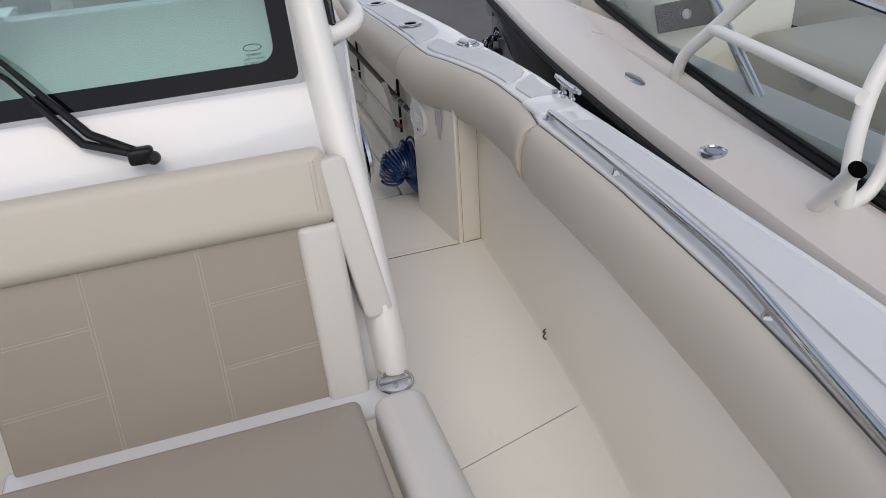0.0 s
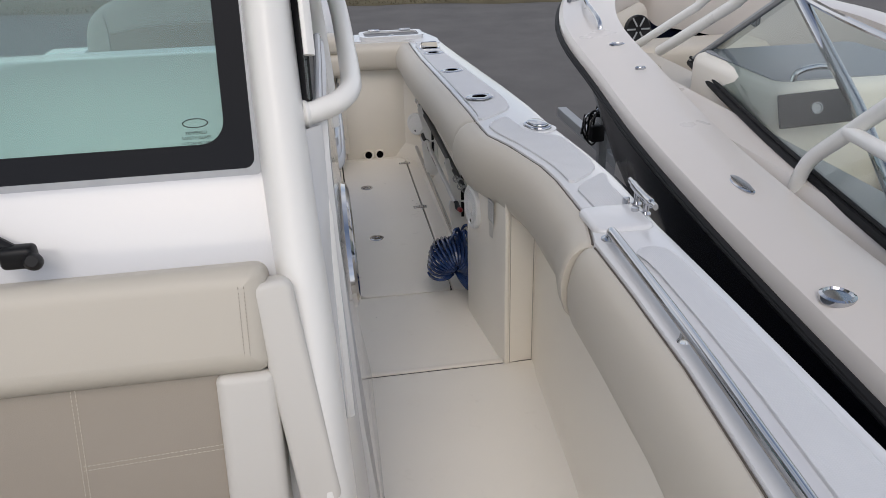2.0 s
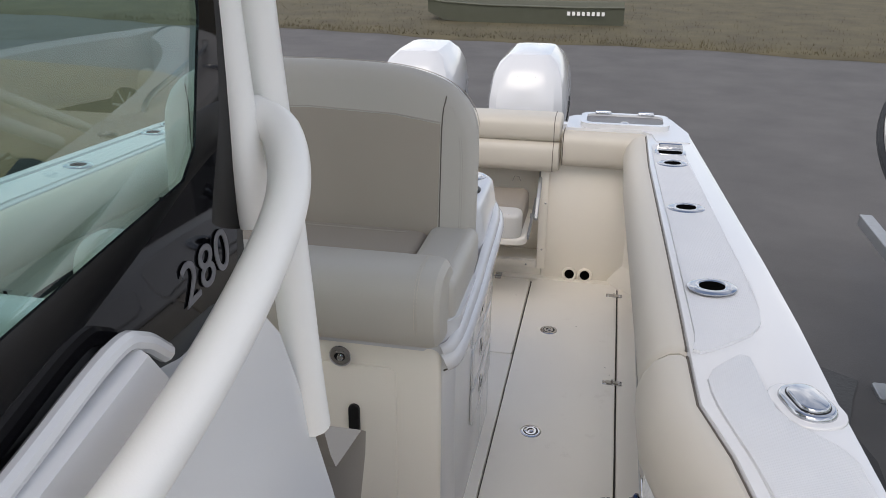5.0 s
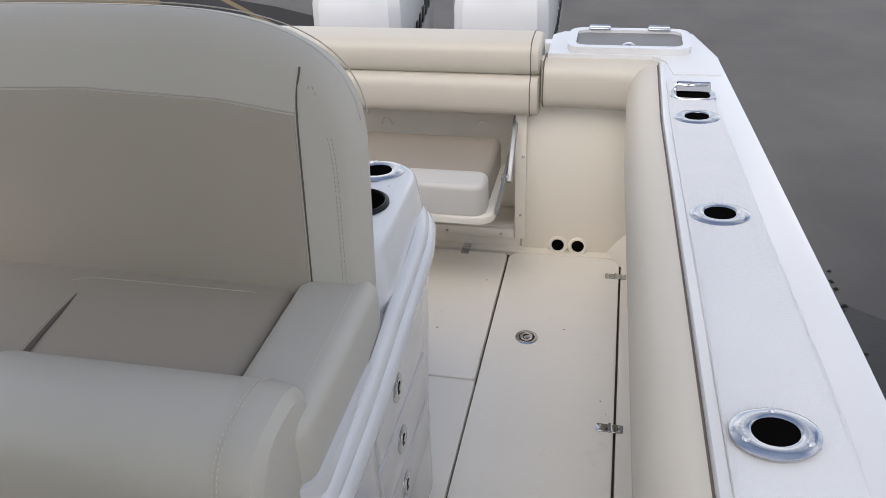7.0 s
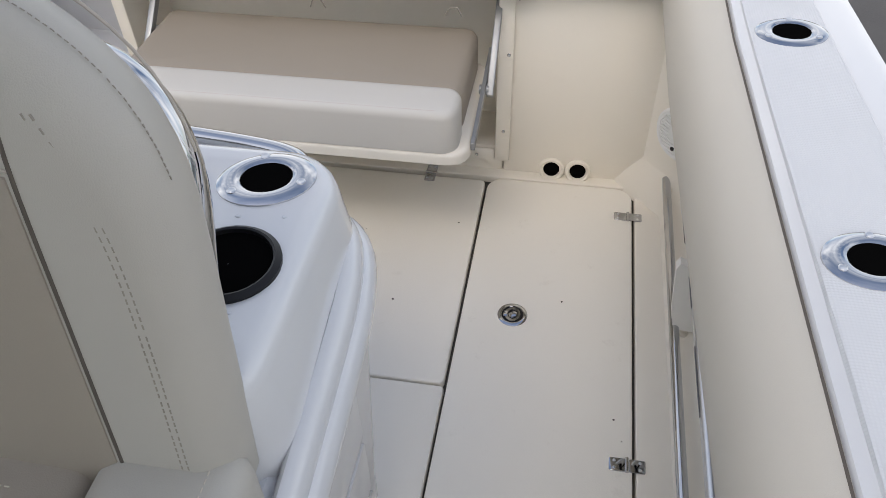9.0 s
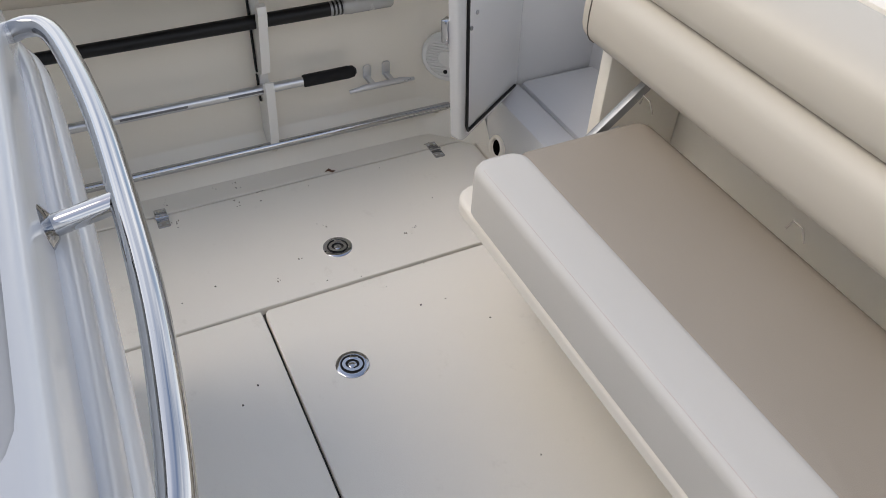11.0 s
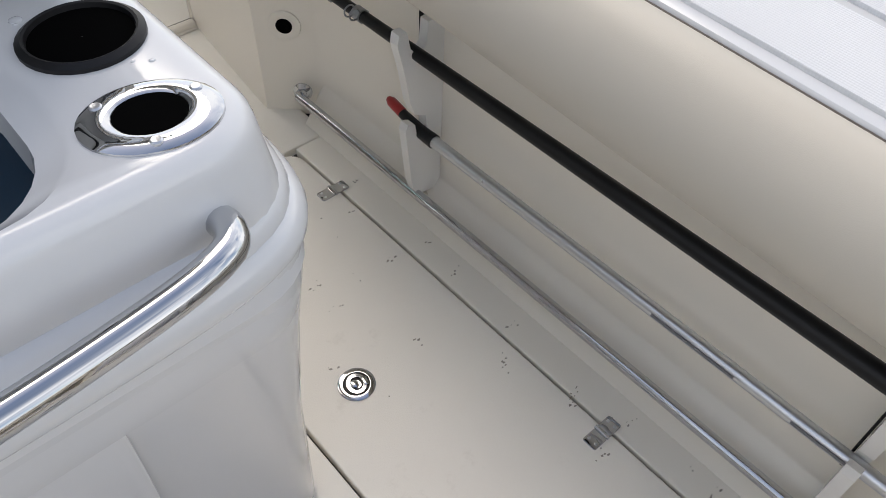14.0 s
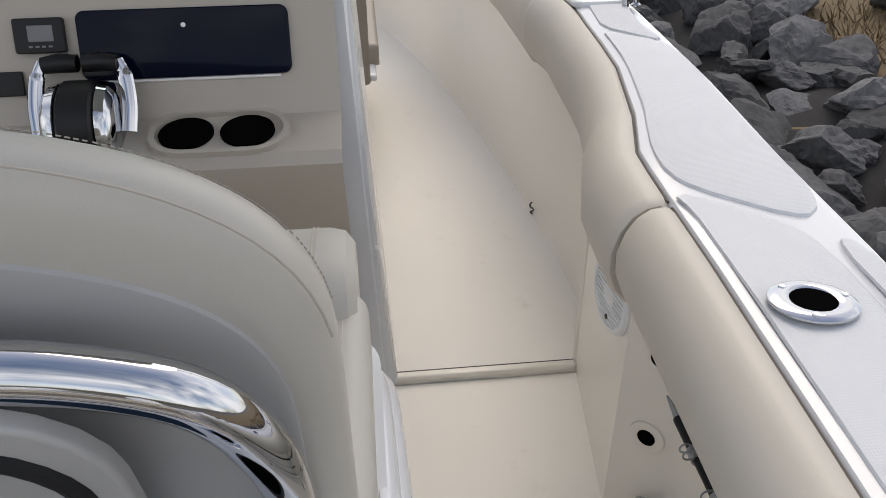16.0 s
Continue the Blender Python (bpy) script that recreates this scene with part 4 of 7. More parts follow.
def oct_ring(w, y0, y1, r, z):
    return level(w, y0, y1, r, z, 7)


well = [(x, 3.945 + y) for x, y in rrect(0.655, 0.215, 0.075, 7)]
bm = bmesh.new()
rings = [oct_ring(0.518, 3.70, 4.108, 0.085, 0.68), oct_ring(0.508, 3.70, 4.100, 0.080, 0.76), oct_ring(0.497, 3.70, 4.091, 0.074, 0.836), oct_ring(0.494, 3.70, 4.088, 0.072, 0.848), oct_ring(0.488, 3.702, 4.083, 0.068, 0.8565), oct_ring(0.479, 3.705, 4.075, 0.060, 0.8608), oct_ring(0.470, 3.706, 4.068, 0.052, TOPZ),
         [(x * 1.09, 3.945 + (y - 3.945) * 1.14, TOPZ) for x, y in well], [(x * 1.07, 3.945 + (y - 3.945) * 1.11, TOPZ - 0.004) for x, y in well], [(x * 1.0, y, TOPZ - 0.012) for x, y in well], [(x * 0.985, y, TOPZ - 0.04) for x, y in well]]
loft(bm, rings, cap=False)
ppart("aft_top", bm, WHITE, "glossy white livewell top")
bm = bmesh.new()
loft(bm, [[(x * 0.985, y, TOPZ - 0.04) for x, y in well], [(x * 0.96, 3.945 + (y - 3.945) * 0.95, 0.50) for x, y in well], [(x * 0.02, 3.945 + (y - 3.945) * 0.02, 0.495) for x, y in well]])
bm.faces.ensure_lookup_table()
ppart("livewell", bm, WELL, "blue livewell tank")
# clear lid standing open against the backrest
lidm = frame_at((0, 3.815, 0.868), (-1, 0, 0), (0, 1, -0.26))
ppart("lid", pad(bmesh.new(), 0.70, 0.265, 0.014, 0.085, 0.005, lidm @ Matrix.Translation((0, 0.128, -0.02))), COVER, "grey livewell lid standing open")
bm = bmesh.new()
sweep(bm, [lidm @ Vector((x, y + 0.118, -0.006)) for x, y in rrect(0.645, 0.225, 0.075, 7)] + [lidm @ Vector((0.3225, 0.118 + 0.0375, -0.006))], 0.0075, 8)
ppart("lid_gasket", bm, RUBBER, "black gasket of the lid")
for x in (-0.215, 0.215):
    bm = bmesh.new()
    box(bm, x - 0.034, x + 0.034, 0.012, 0.040, -0.004, 0.004, 0.002, 2, lidm)
    sweep(bm, [lidm @ Vector((x - 0.034, 0.008, 0.002)), lidm @ Vector((x + 0.034, 0.008, 0.002))], 0.005, 8)
    ppart("lid_hinge", bm, DASH, "dark lid hinge")
    for dx in (-0.02, 0.02):
        ppart("hinge_screw", lathe(bmesh.new(), [(0.006, 0.003), (0.006, 0.006), (0.0005, 0.007)], 10, lidm @ Matrix.Translation((x + dx, 0.027, 0))), CHROME)


BEADS = material("water_beads", (0.60, 0.61, 0.63), 0.04, coat=1.0, vary=0.02, rough_vary=0.0)
rnd = random.Random(21)
bm = bmesh.new()
for k in range(46):
    x, y = rnd.choice((-1, 1)) * rnd.uniform(0.37, 0.465), rnd.uniform(3.80, 4.06)
    if (abs(x) - 0.414) ** 2 + (y - 4.021) ** 2 < 0.0040 or (abs(x) - 0.420) ** 2 + (y - 3.882) ** 2 < 0.0040:
        continue
    r = rnd.uniform(0.002, 0.0075)
    q = rnd.uniform(0.6, 1.0)
    loft(bm, [[(x + r * f * math.cos(t), y + r * f * q * math.sin(t), TOPZ + h * r) for t in np.linspace(0, 2 * math.pi, 12, endpoint=False)] for f, h in ((1.0, 0.0), (0.93, 0.16), (0.70, 0.28), (0.30, 0.34))])
tagged(part("water_droplets", bm, BEADS), "clear rain droplets scattered on the white livewell top", "water droplets", kind="stuff")


def rod_holder(parent, m, name="rod_holder", label="chrome flush rod holder"):
    """An oval chrome flange with a dark socket; z of m points out of the deck."""
    ob = new(name)
    ob.parent, ob.matrix_local = parent, m
    tagged(ob, label)
    rows = []
    for a, b, z in ((0.0585, 0.0475, 0.0), (0.0580, 0.0470, 0.003), (0.052, 0.041, 0.0065), (0.036, 0.031, 0.0075), (0.031, 0.0265, 0.005), (0.030, 0.0255, -0.03)):
        rows.append([Vector((a * math.cos(t), b * math.sin(t), z)) for t in np.linspace(0, 2 * math.pi, 32, endpoint=False)])
    part("flange", loft(bmesh.new(), rows, cap=False), CHROME, ob)
    rows = [[Vector((a * math.cos(t), a * 0.86 * math.sin(t), z)) for t in np.linspace(0, 2 * math.pi, 24, endpoint=False)] for a, z in ((0.0305, 0.0045), (0.028, 0.004), (0.027, 0.0008), (0.001, 0.0008))]
    part("socket", loft(bmesh.new(), rows), HOLE, ob, "black socket disc with its inner shade painted in")
    for t in (90, 210, 330):
        part("screw", lathe(bmesh.new(), [(0.0055, 0.005), (0.0055, 0.0075), (0.004, 0.0085), (0.0005, 0.008)], 10, Matrix.Translation((0.0455 * math.cos(radians(t)), 0.038 * math.sin(radians(t)), 0))), ALU, ob)
    return ob


for s in (1, -1):
    rod_holder(post, Matrix.Translation((s * 0.414, 4.021 - 3.7, TOPZ - 0.001)) @ Matrix.Rotation(radians(s * 20), 4, "Z"))
    ppart("cup_holder", lathe(bmesh.new(), [(0.056, -0.001), (0.056, 0.004), (0.050, 0.008), (0.0475, 0.007), (0.0465, 0.0012)], 32, Matrix.Translation((s * 0.420, 3.882, TOPZ))), BLACK, "black rubber cup holder")
    ppart("cup_well", lathe(bmesh.new(), [(0.0466, 0.0005), (0.0466, 0.002), (0.001, 0.0015), (0.001, 0.0005)], 28, Matrix.Translation((s * 0.420, 3.882, TOPZ))), HOLE, "dark well of the cup holder")
grab = spline([(0.418, 4.072, 0.79), (0.418, 4.112, 0.802), (0.398, 4.137, 0.805), (0.33, 4.153, 0.805), (0.17, 4.168, 0.805), (0.0, 4.171, 0.805), (-0.17, 4.168, 0.805), (-0.33, 4.153, 0.805), (-0.398, 4.137, 0.805), (-0.418, 4.112, 0.802), (-0.418, 4.072, 0.79)], 5)
ppart("grab_rail", sweep(bmesh.new(), grab, 0.0145, 14), CHROME, "polished stainless grab rail along the aft edge")
for x in (0.418, -0.418):
    ppart("rail_foot", lathe(bmesh.new(), [(0.0225, -0.010), (0.0225, 0.001), (0.019, 0.004), (0.0145, 0.005)], 18, frame_at((x, 4.090, 0.792), (1, 0, 0), (0, 1, 0.2))), CHROME)
for x in (0.0,):
    ppart("rail_stanchion", sweep(bmesh.new(), [(x, 4.085, 0.79), (x, 4.171, 0.805)], 0.012, 12), CHROME)
    ppart("rail_foot", lathe(bmesh.new(), [(0.026, -0.004), (0.026, 0.004), (0.014, 0.010)], 18, frame_at((x, 4.093, 0.791), (1, 0, 0), (0, 1, 0.15))), CHROME)
# backrest arch
ARCH = [(0.443, 3.775, 0.85), (0.443, 3.790, 0.93), (0.437, 3.830, 1.035), (0.405, 3.845, 1.100), (0.340, 3.847, 1.128), (0.250, 3.850, 1.142), (0.120, 3.853, 1.150), (0.0, 3.854, 1.152)]
arch = spline([(-x, y, z) for x, y, z in ARCH] + ARCH[-2::-1], 6)
ppart("backrest_tube", sweep(bmesh.new(), arch, 0.0195, 20), CHROME, "thick polished stainless backrest tube")
# seat upholstery
bw, bh = 0.490, 0.50
rows = []
bmx = frame_at((0, 3.676, 0.765), (1, 0, 0), (0, -1, 0.13))


def arch_outline(w, h0, h1, n=40):
    out = [(w, h0)]
    for k in range(n + 1):
        t = math.pi * k / n
        c, q = math.cos(t), math.sin(t)
        out.append((w * (abs(c) ** 0.62) * (1 if c > 0 else -1), h0 + (h1 - h0) * (0.50 + 0.50 * q ** 0.62)))
    return out + [(-w, h0)]


for ins, z in ((0.03, -0.068), (0.014, -0.065), (0.006, -0.059), (0.001, -0.048), (0.0, -0.034), (0.001, -0.022), (0.005, -0.010), (0.012, -0.002), (0.020, 0.004), (0.03, 0.008)):
    rows.append([bmx @ Vector((x * (1 - ins / bw), ins + (y - ins) * (1 - 2 * ins / bh), z)) for x, y in arch_outline(bw, 0.0, 0.512)])
ppart("backrest", loft(bmesh.new(), rows), VINYL_SHADED, "pale vinyl helm backrest with rounded top")
rows = []
for ins, z in ((0.034, -0.066), (0.036, -0.071), (0.042, -0.073)):
    rows.append([bmx @ Vector((x * (1 - ins / bw), ins + (y - ins) * (1 - 2 * ins / bh), z)) for x, y in arch_outline(bw, 0.0, 0.512)])
ppart("back_cover", loft(bmesh.new(), rows), COVER, "plain grey vinyl cover on the back")
rows = []
for ins, z in ((0.0, 0.0), (0.002, 0.0095), (0.010, 0.0125)):
    rows.append([bmx @ Vector((x, y, z)) for x, y in ((0.386 - ins, 0.0), (0.386 - ins, 0.348 - ins), (0.25, 0.368 - ins), (0.0, 0.378 - ins), (-0.25, 0.368 - ins), (-0.386 + ins, 0.348 - ins), (-0.386 + ins, 0.0))])
ppart("backrest_panel", loft(bmesh.new(), rows), TAN, "tan vinyl backrest panel")
ppart("panel_seam", sweep(bmesh.new(), [bmx @ Vector(q) for q in ((0.388, 0.351, 0.008), (0.25, 0.371, 0.008), (0.0, 0.381, 0.008), (-0.25, 0.371, 0.008), (-0.388, 0.351, 0.008))], 0.0016, 6), HELM)
edge = [bmx @ Vector((x * 1.0005, y + 0.0002, -0.061)) for x, y in arch_outline(bw, 0.0, 0.512)]
ppart("edge_seam", sweep(bmesh.new(), edge[3:-3], 0.0012, 6), HELM)
ob = stitch([bmx @ Vector((x, y, -0.022)) for x, y in arch_outline(bw, 0.0, 0.512)][3:-3], post, gap=0.005, r=0.0006, mat=SCUFF)
ob.location = (0, -3.7, 0)
for s in (1, -1):
    ppart("backrest_seam", sweep(bmesh.new(), spline([bmx @ Vector((s * 0.389, 0.0, 0.008)), bmx @ Vector((s * 0.389, 0.20, 0.008)), bmx @ Vector((s * 0.390, 0.36, 0.008)), bmx @ Vector((s * 0.400, 0.425, 0.005))]), 0.0018, 6), SEAM)
    for off in (0.0, 0.006):
        ob = stitch(spline([bmx @ Vector((s * (0.447 + off), 0.02, 0.0078)), bmx @ Vector((s * (0.445 + off), 0.25, 0.0078)), bmx @ Vector((s * (0.432 + off), 0.34, 0.0070)), bmx @ Vector((s * (0.410 + off), 0.400, 0.0060))]), post, mat=SCUFF)
        ob.location = (0, -3.7, 0)
    ppart("backrest_bracket", sweep(bmesh.new(), [bmx @ Vector((s * 0.478, 0.015, -0.035)), bmx @ Vector((s * 0.480, 0.12, -0.040))], 0.009, 8), BLACK, "black hinge bracket behind the backrest")
    arm = Matrix.Translation((s * 0.432, 3.515, 0.690))
    ppart("seat_arm", pad(bmesh.new(), 0.145, 0.40, 0.125, 0.035, 0.030, arm, k=6), VINYL_SHADED, "pale vinyl seat side bolster")
    ob = stitch([arm @ Vector((s * 0.038, -0.170, 0.1248)), arm @ Vector((s * 0.038, 0.175, 0.1248))], post)
    ob.location = (0, -3.7, 0)
    roll = []
    x0, x1 = (0.003, 0.490)
    for x in (x0, x0 + 0.004, x0 + 0.02, 0.2, x1 - 0.035, x1 - 0.012, x1):
        e = 0.80 if x in (x0, x1) else 0.95 if x in (x0 + 0.004, x1 - 0.012) else 1.0
        roll.append([(s * x, 3.300 + e * 0.106 * math.copysign(abs(math.cos(t)) ** 0.75, math.cos(t)), 0.765 + e * 0.108 * math.copysign(abs(math.sin(t)) ** 0.75, math.sin(t))) for t in np.linspace(0, 2 * math.pi, 24, endpoint=False)])
    ppart("front_bolster", loft(bmesh.new(), roll), VINYL_SHADED, "pale vinyl flip-up front bolster")
    for off in (0.052, 0.058):
        ob = stitch([(s * (x1 - off), 3.300 + 0.1075 * math.copysign(abs(math.cos(t)) ** 0.75, math.cos(t)), 0.765 + 0.1095 * math.copysign(abs(math.sin(t)) ** 0.75, math.sin(t))) for t in np.linspace(-0.3, math.pi + 0.3, 40)], post)
        ob.location = (0, -3.7, 0)
ppart("seat_cushion", pad(bmesh.new(), 0.712, 0.37, 0.085, 0.024, 0.022, Matrix.Translation((0, 3.550, 0.713)), crown=0.010), TAN, "wide tan vinyl helm seat cushion")
ppart("seat_slit", sweep(bmesh.new(), [(-0.022, 3.585, 0.8080), (-0.015, 3.52, 0.8085), (-0.008, 3.40, 0.8035)], [0.001, 0.005, 0.006], 8, 0.5), SEAM, "dark slit between the two seat halves")
ob = stitch([(-0.034, 3.58, 0.8080), (-0.028, 3.52, 0.8080), (-0.022, 3.41, 0.8055)], post)
ob.location = (0, -3.7, 0)
ob = stitch([(-0.06, 3.625, 0.806), (-0.03, 3.64, 0.806), (0.30, 3.64, 0.8055)], post)
ob.location = (0, -3.7, 0)
# drawers with flush latches on the port and starboard faces
for s in (1, -1):
    for z, h in ((0.535, 0.13), (0.395, 0.13), (0.262, 0.125)):
        dm = frame_at((s * 0.5065, 3.76, z), (0, 1, 0), (s, 0, 0.0))
        dr = ppart("drawer", pad(bmesh.new(), 0.36, h, 0.006, 0.012, 0.003, dm), WHITE, "white tackle drawer front")
        latch(dr, Matrix.Translation((0, -3.7, 0)) @ dm @ Matrix.Translation((-s * 0.04, 0.01, 0.0062)) @ Matrix.Rotation(radians(90), 4, "Z"), 0.030)
am = frame_at((0.03, 4.062, 0.45), (1, 0, 0), (0, 1, -0.13))
ppart("aft_door", pad(bmesh.new(), 0.62, 0.34, 0.006, 0.03, 0.003, am), WHITE, "white aft cabinet door")
latch(post, Matrix.Translation((0, -3.7, 0)) @ am @ Matrix.Translation((0.0, 0.05, 0.0062)), 0.030)


# ---------------------------------------------------------------- transom bench and bolsters
bench = thing("folding_bench", "tan and pale vinyl bench seat folded out from the transom", "bench", at=(0.10, 4.93, 0.33))


def bpart(name, bm, mat, label="", parent=None):
    bmesh.ops.translate(bm, verts=bm.verts, vec=(-0.10, -4.93, -0.33))
    return part(name, bm, mat, parent or bench, label)


bpart("tray", pad(bmesh.new(), 0.925, 0.412, 0.030, 0.05, 0.012, Matrix.Translation((0.078, 4.959, 0.322))), CREAM, "cream moulded seat tray")
bpart("cushion", pad(bmesh.new(), 0.84, 0.315, 0.105, 0.035, 0.026, Matrix.Translation((0.092, 5.002, 0.352)), crown=0.006), TAN, "tan vinyl seat cushion")
bpart("front_border", pad(bmesh.new(), 0.845, 0.120, 0.107, 0.040, 0.020, Matrix.Translation((0.092, 4.815, 0.352)), crown=0.002), VINYL_LIGHT, "pale vinyl front border of the cushion")
for off in (0.0, 0.006):
    ob = stitch([(-0.29, 4.763 + off, 0.4537 + off * 0.6), (0.47, 4.763 + off, 0.4537 + off * 0.6)], bench, gap=0.007, r=0.0008, mat=STITCH_RED if off else None)
    ob.location = (-0.10, -4.93, -0.33)
for x in (-0.365, 0.545):
    bm = bmesh.new()
    box(bm, x - 0.005, x + 0.005, -0.012, 0.012, 0.0, 0.34, 0.001, 1, frame_at((0, 4.80, 0.345), (1, 0, 0), (0, 0.95, 0.16)))
    box(bm, x + 0.007, x + 0.024, -0.011, 0.011, 0.0, 0.26, 0.003, 2, frame_at((0, 4.99, 0.36), (1, 0, 0), (0, 0.62, 0.55)))
    lathe(bm, [(0.012, -0.012), (0.012, 0.012), (0.006, 0.014)], 14, frame_at((x, 5.0, 0.372), (0, 0, 1), (1, 0, 0)))
    bpart("folding_arm", bm, SILVER, "stainless folding support arm")

tb = thing("transom_bolster", "double-roll cream vinyl backrest along the transom", "bolster", at=(0.08, 5.15, 0.55))
for z0, z1, y0, y1, nm in ((0.548, 0.698, 5.085, 5.27, "lower_roll"), (0.686, 0.808, 5.105, 5.30, "upper_roll")):
    rows = []
    xa, xb = -0.50, 0.644
    for x in (xa, xa + 0.006, xa + 0.03, 0.0, xb - 0.03, xb - 0.006, xb):
        e = 0.86 if x in (xa, xb) else 0.96 if x in (xa + 0.006, xb - 0.006) else 1.0
        rows.append([(x - 0.08, (y0 + y1) / 2 - 5.15 + e * (y1 - y0) / 2 * math.copysign(abs(math.cos(t)) ** 0.6, math.cos(t)), (z0 + z1) / 2 - 0.55 + e * (z1 - z0) / 2 * math.copysign(abs(math.sin(t)) ** 0.6, math.sin(t))) for t in np.linspace(0, 2 * math.pi, 28, endpoint=False)])
    part(nm, loft(bmesh.new(), rows), VINYL, tb)
    for k in (2, 4):
        part("end_piping", sweep(bmesh.new(), [Vector(q) for q in rows[k]] + [Vector(rows[k][0])], 0.0018, 6), SEAM, tb)
for x in (-0.3, 0.1, 0.45):
    part("snap_strap", sweep(bmesh.new(), [(x - 0.08 - 0.02, -0.02, -0.055), (x - 0.08 - 0.01, -0.025, -0.03), (x - 0.08 + 0.01, -0.025, -0.03), (x - 0.08 + 0.02, -0.02, -0.055)], 0.0018, 6), HELM, tb)
cb = thing("corner_bolster", "short cream vinyl bolster in the transom corner", "bolster", at=(0.8, 5.15, 0.55))
rows = []
for x in (0.651, 0.657, 0.68, 0.85, 0.93, 0.98, 1.02):
    e = 0.86 if x == 0.651 else 0.96 if x == 0.657 else 1.0
    rows.append([(x - 0.8, (5.09 + 5.27) / 2 - 5.15 - max(0, x - 0.9) * 0.35 + e * 0.09 * math.copysign(abs(math.cos(t)) ** 0.6, math.cos(t)), 0.112 + e * 0.083 * math.copysign(abs(math.sin(t)) ** 0.6, math.sin(t))) for t in np.linspace(0, 2 * math.pi, 28, endpoint=False)])
part("cushion", loft(bmesh.new(), rows), VINYL, cb)
part("piping", sweep(bmesh.new(), [Vector(p) * 1.0 for p in rows[1]] + [Vector(rows[1][0])], 0.0024, 6), SEAM, cb, "dark seam piping")

# recess fasteners and drains on the transom
for k, (x, z) in enumerate(((0.583, 0.146), (0.590, 0.386), (0.509, 0.059), (0.30, 0.059), (0.05, 0.059))):
    ob = tagged(part("screw", lathe(bmesh.new(), [(0.005, 0), (0.005, 0.0015), (0.003, 0.003), (0.0005, 0.003)], 10), CHROME), "small stainless screw in the recess flange", "screw", "flange screws")
    ob.matrix_world = frame_at((x, TRANSOM - 0.013, z), (1, 0, 0), (0, -1, 0))
for x in (0.725, 0.80, -0.86):
    ob = thing("scupper_drain", "round cream drain hole at the foot of the transom", "drain", "scupper drains", (x, TRANSOM - 0.001, 0.022))
    part("ring", lathe(bmesh.new(), [(0.037, 0.0), (0.036, 0.010), (0.031, 0.015), (0.025, 0.012), (0.0225, 0.002)], 20, frame_at((0, 0, 0), (1, 0, 0), (0, -1, 0.2)), cap=False), CREAM, ob)
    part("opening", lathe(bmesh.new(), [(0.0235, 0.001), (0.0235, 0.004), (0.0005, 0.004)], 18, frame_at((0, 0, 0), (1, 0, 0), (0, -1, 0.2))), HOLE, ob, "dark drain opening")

# transom door, standing open
door = thing("transom_door", "white transom door with black seal, standing open", "door", at=(-0.904, 5.222, 0.0))
o = Vector((-0.729, 4.962, 0.180))
ux = (Vector((-0.904, 5.222, 0.180)) - o).normalized()
uz = (Vector((-0.650, 4.888, 0.711)) - o).normalized()
nrm = ux.cross(uz).normalized()
if nrm.x < 0:
    nrm = -nrm
uy = nrm.cross(ux)
dm = Matrix((ux, uz, nrm)).transposed().to_4x4()
dm.translation = o - Vector(door.location)
part("panel", pad(bmesh.new(), 0.33, 0.57, 0.030, 0.030, 0.008, dm @ Matrix.Translation((0.160, 0.278, -0.030)), under=0.006), WHITE, door)
bm = bmesh.new()
sweep(bm, [dm @ Vector(p) for p in ((0.030, 0.515, 0.002), (0.026, 0.04, 0.002), (0.032, 0.022, 0.002), (0.30, 0.016, 0.002))], 0.0045, 8)
part("seal", bm, RUBBER, door, "black rubber edge seal")
for y in (0.33, 0.36):
    part("bolt", lathe(bmesh.new(), [(0.006, 0), (0.006, 0.003), (0.003, 0.004), (0.0005, 0.004)], 12, dm @ Matrix.Translation((0.045 + (y - 0.33) * 0.9, y, 0.0))), CHROME, door)
bm = bmesh.new()
box(bm, -0.01, 0.015, 0.30, 0.36, -0.045, -0.028, 0.002, 2, dm)
part("catch", bm, CHROME, door, "chrome door catch")
wf = thing("washdown_fitting", "white round washdown fitting in the transom passage", "fitting", at=(-0.952, 5.40, 0.55))
fm = frame_at((0, 0, 0), (0, 1, 0), (1, 0, 0.25))
part("bezel", lathe(bmesh.new(), [(0.045, 0.0), (0.044, 0.006), (0.034, 0.009), (0.028, 0.002)], 24, fm), WHITE, wf)
part("cap", lathe(bmesh.new(), [(0.026, 0.0), (0.025, 0.006), (0.015, 0.010), (0.0005, 0.008)], 20, fm), SILVER, wf, "grey pull-out cap")

# ---------------------------------------------------------------- gunwale pads and hardware
def deck_pad(s, corners, label, mat=NONSKID):
    """A raised non-skid panel moulded on the gunwale, with rounded corners."""
    pts = [Vector((s * (x + (ip(y, OFF) if s < 0 else 0.0)), y, ip(y, GZ))) for x, y in corners]
    c = sum(pts, Vector()) / len(pts)
    def ring(k, dz):
        out = []
        n = len(pts)
        for i, p in enumerate(pts):
            a, b = pts[i - 1], pts[(i + 1) % n]
            for q, u in ((a, 0.025), (b, 0.025)):
                e = (q - p)
                r = p + e.normalized() * min(u, e.length * 0.3)
                r = r + (c - r).normalized() * k
                out.append(r + Vector((0, 0, dz)))
        return out
    rows = [ring(0.0, 0.0), ring(0.003, 0.0056), ring(0.007, 0.0065)]
    ob = part("gunwale_pad" + ("_port" if s > 0 else "_starboard"), loft(bmesh.new(), rows), mat, smooth=30)
    return setting(ob, label, "deck pad")


def along(table, y0, y1, off, n):
    return [(ip(y, table) + off, y) for y in np.linspace(y0, y1, n)]


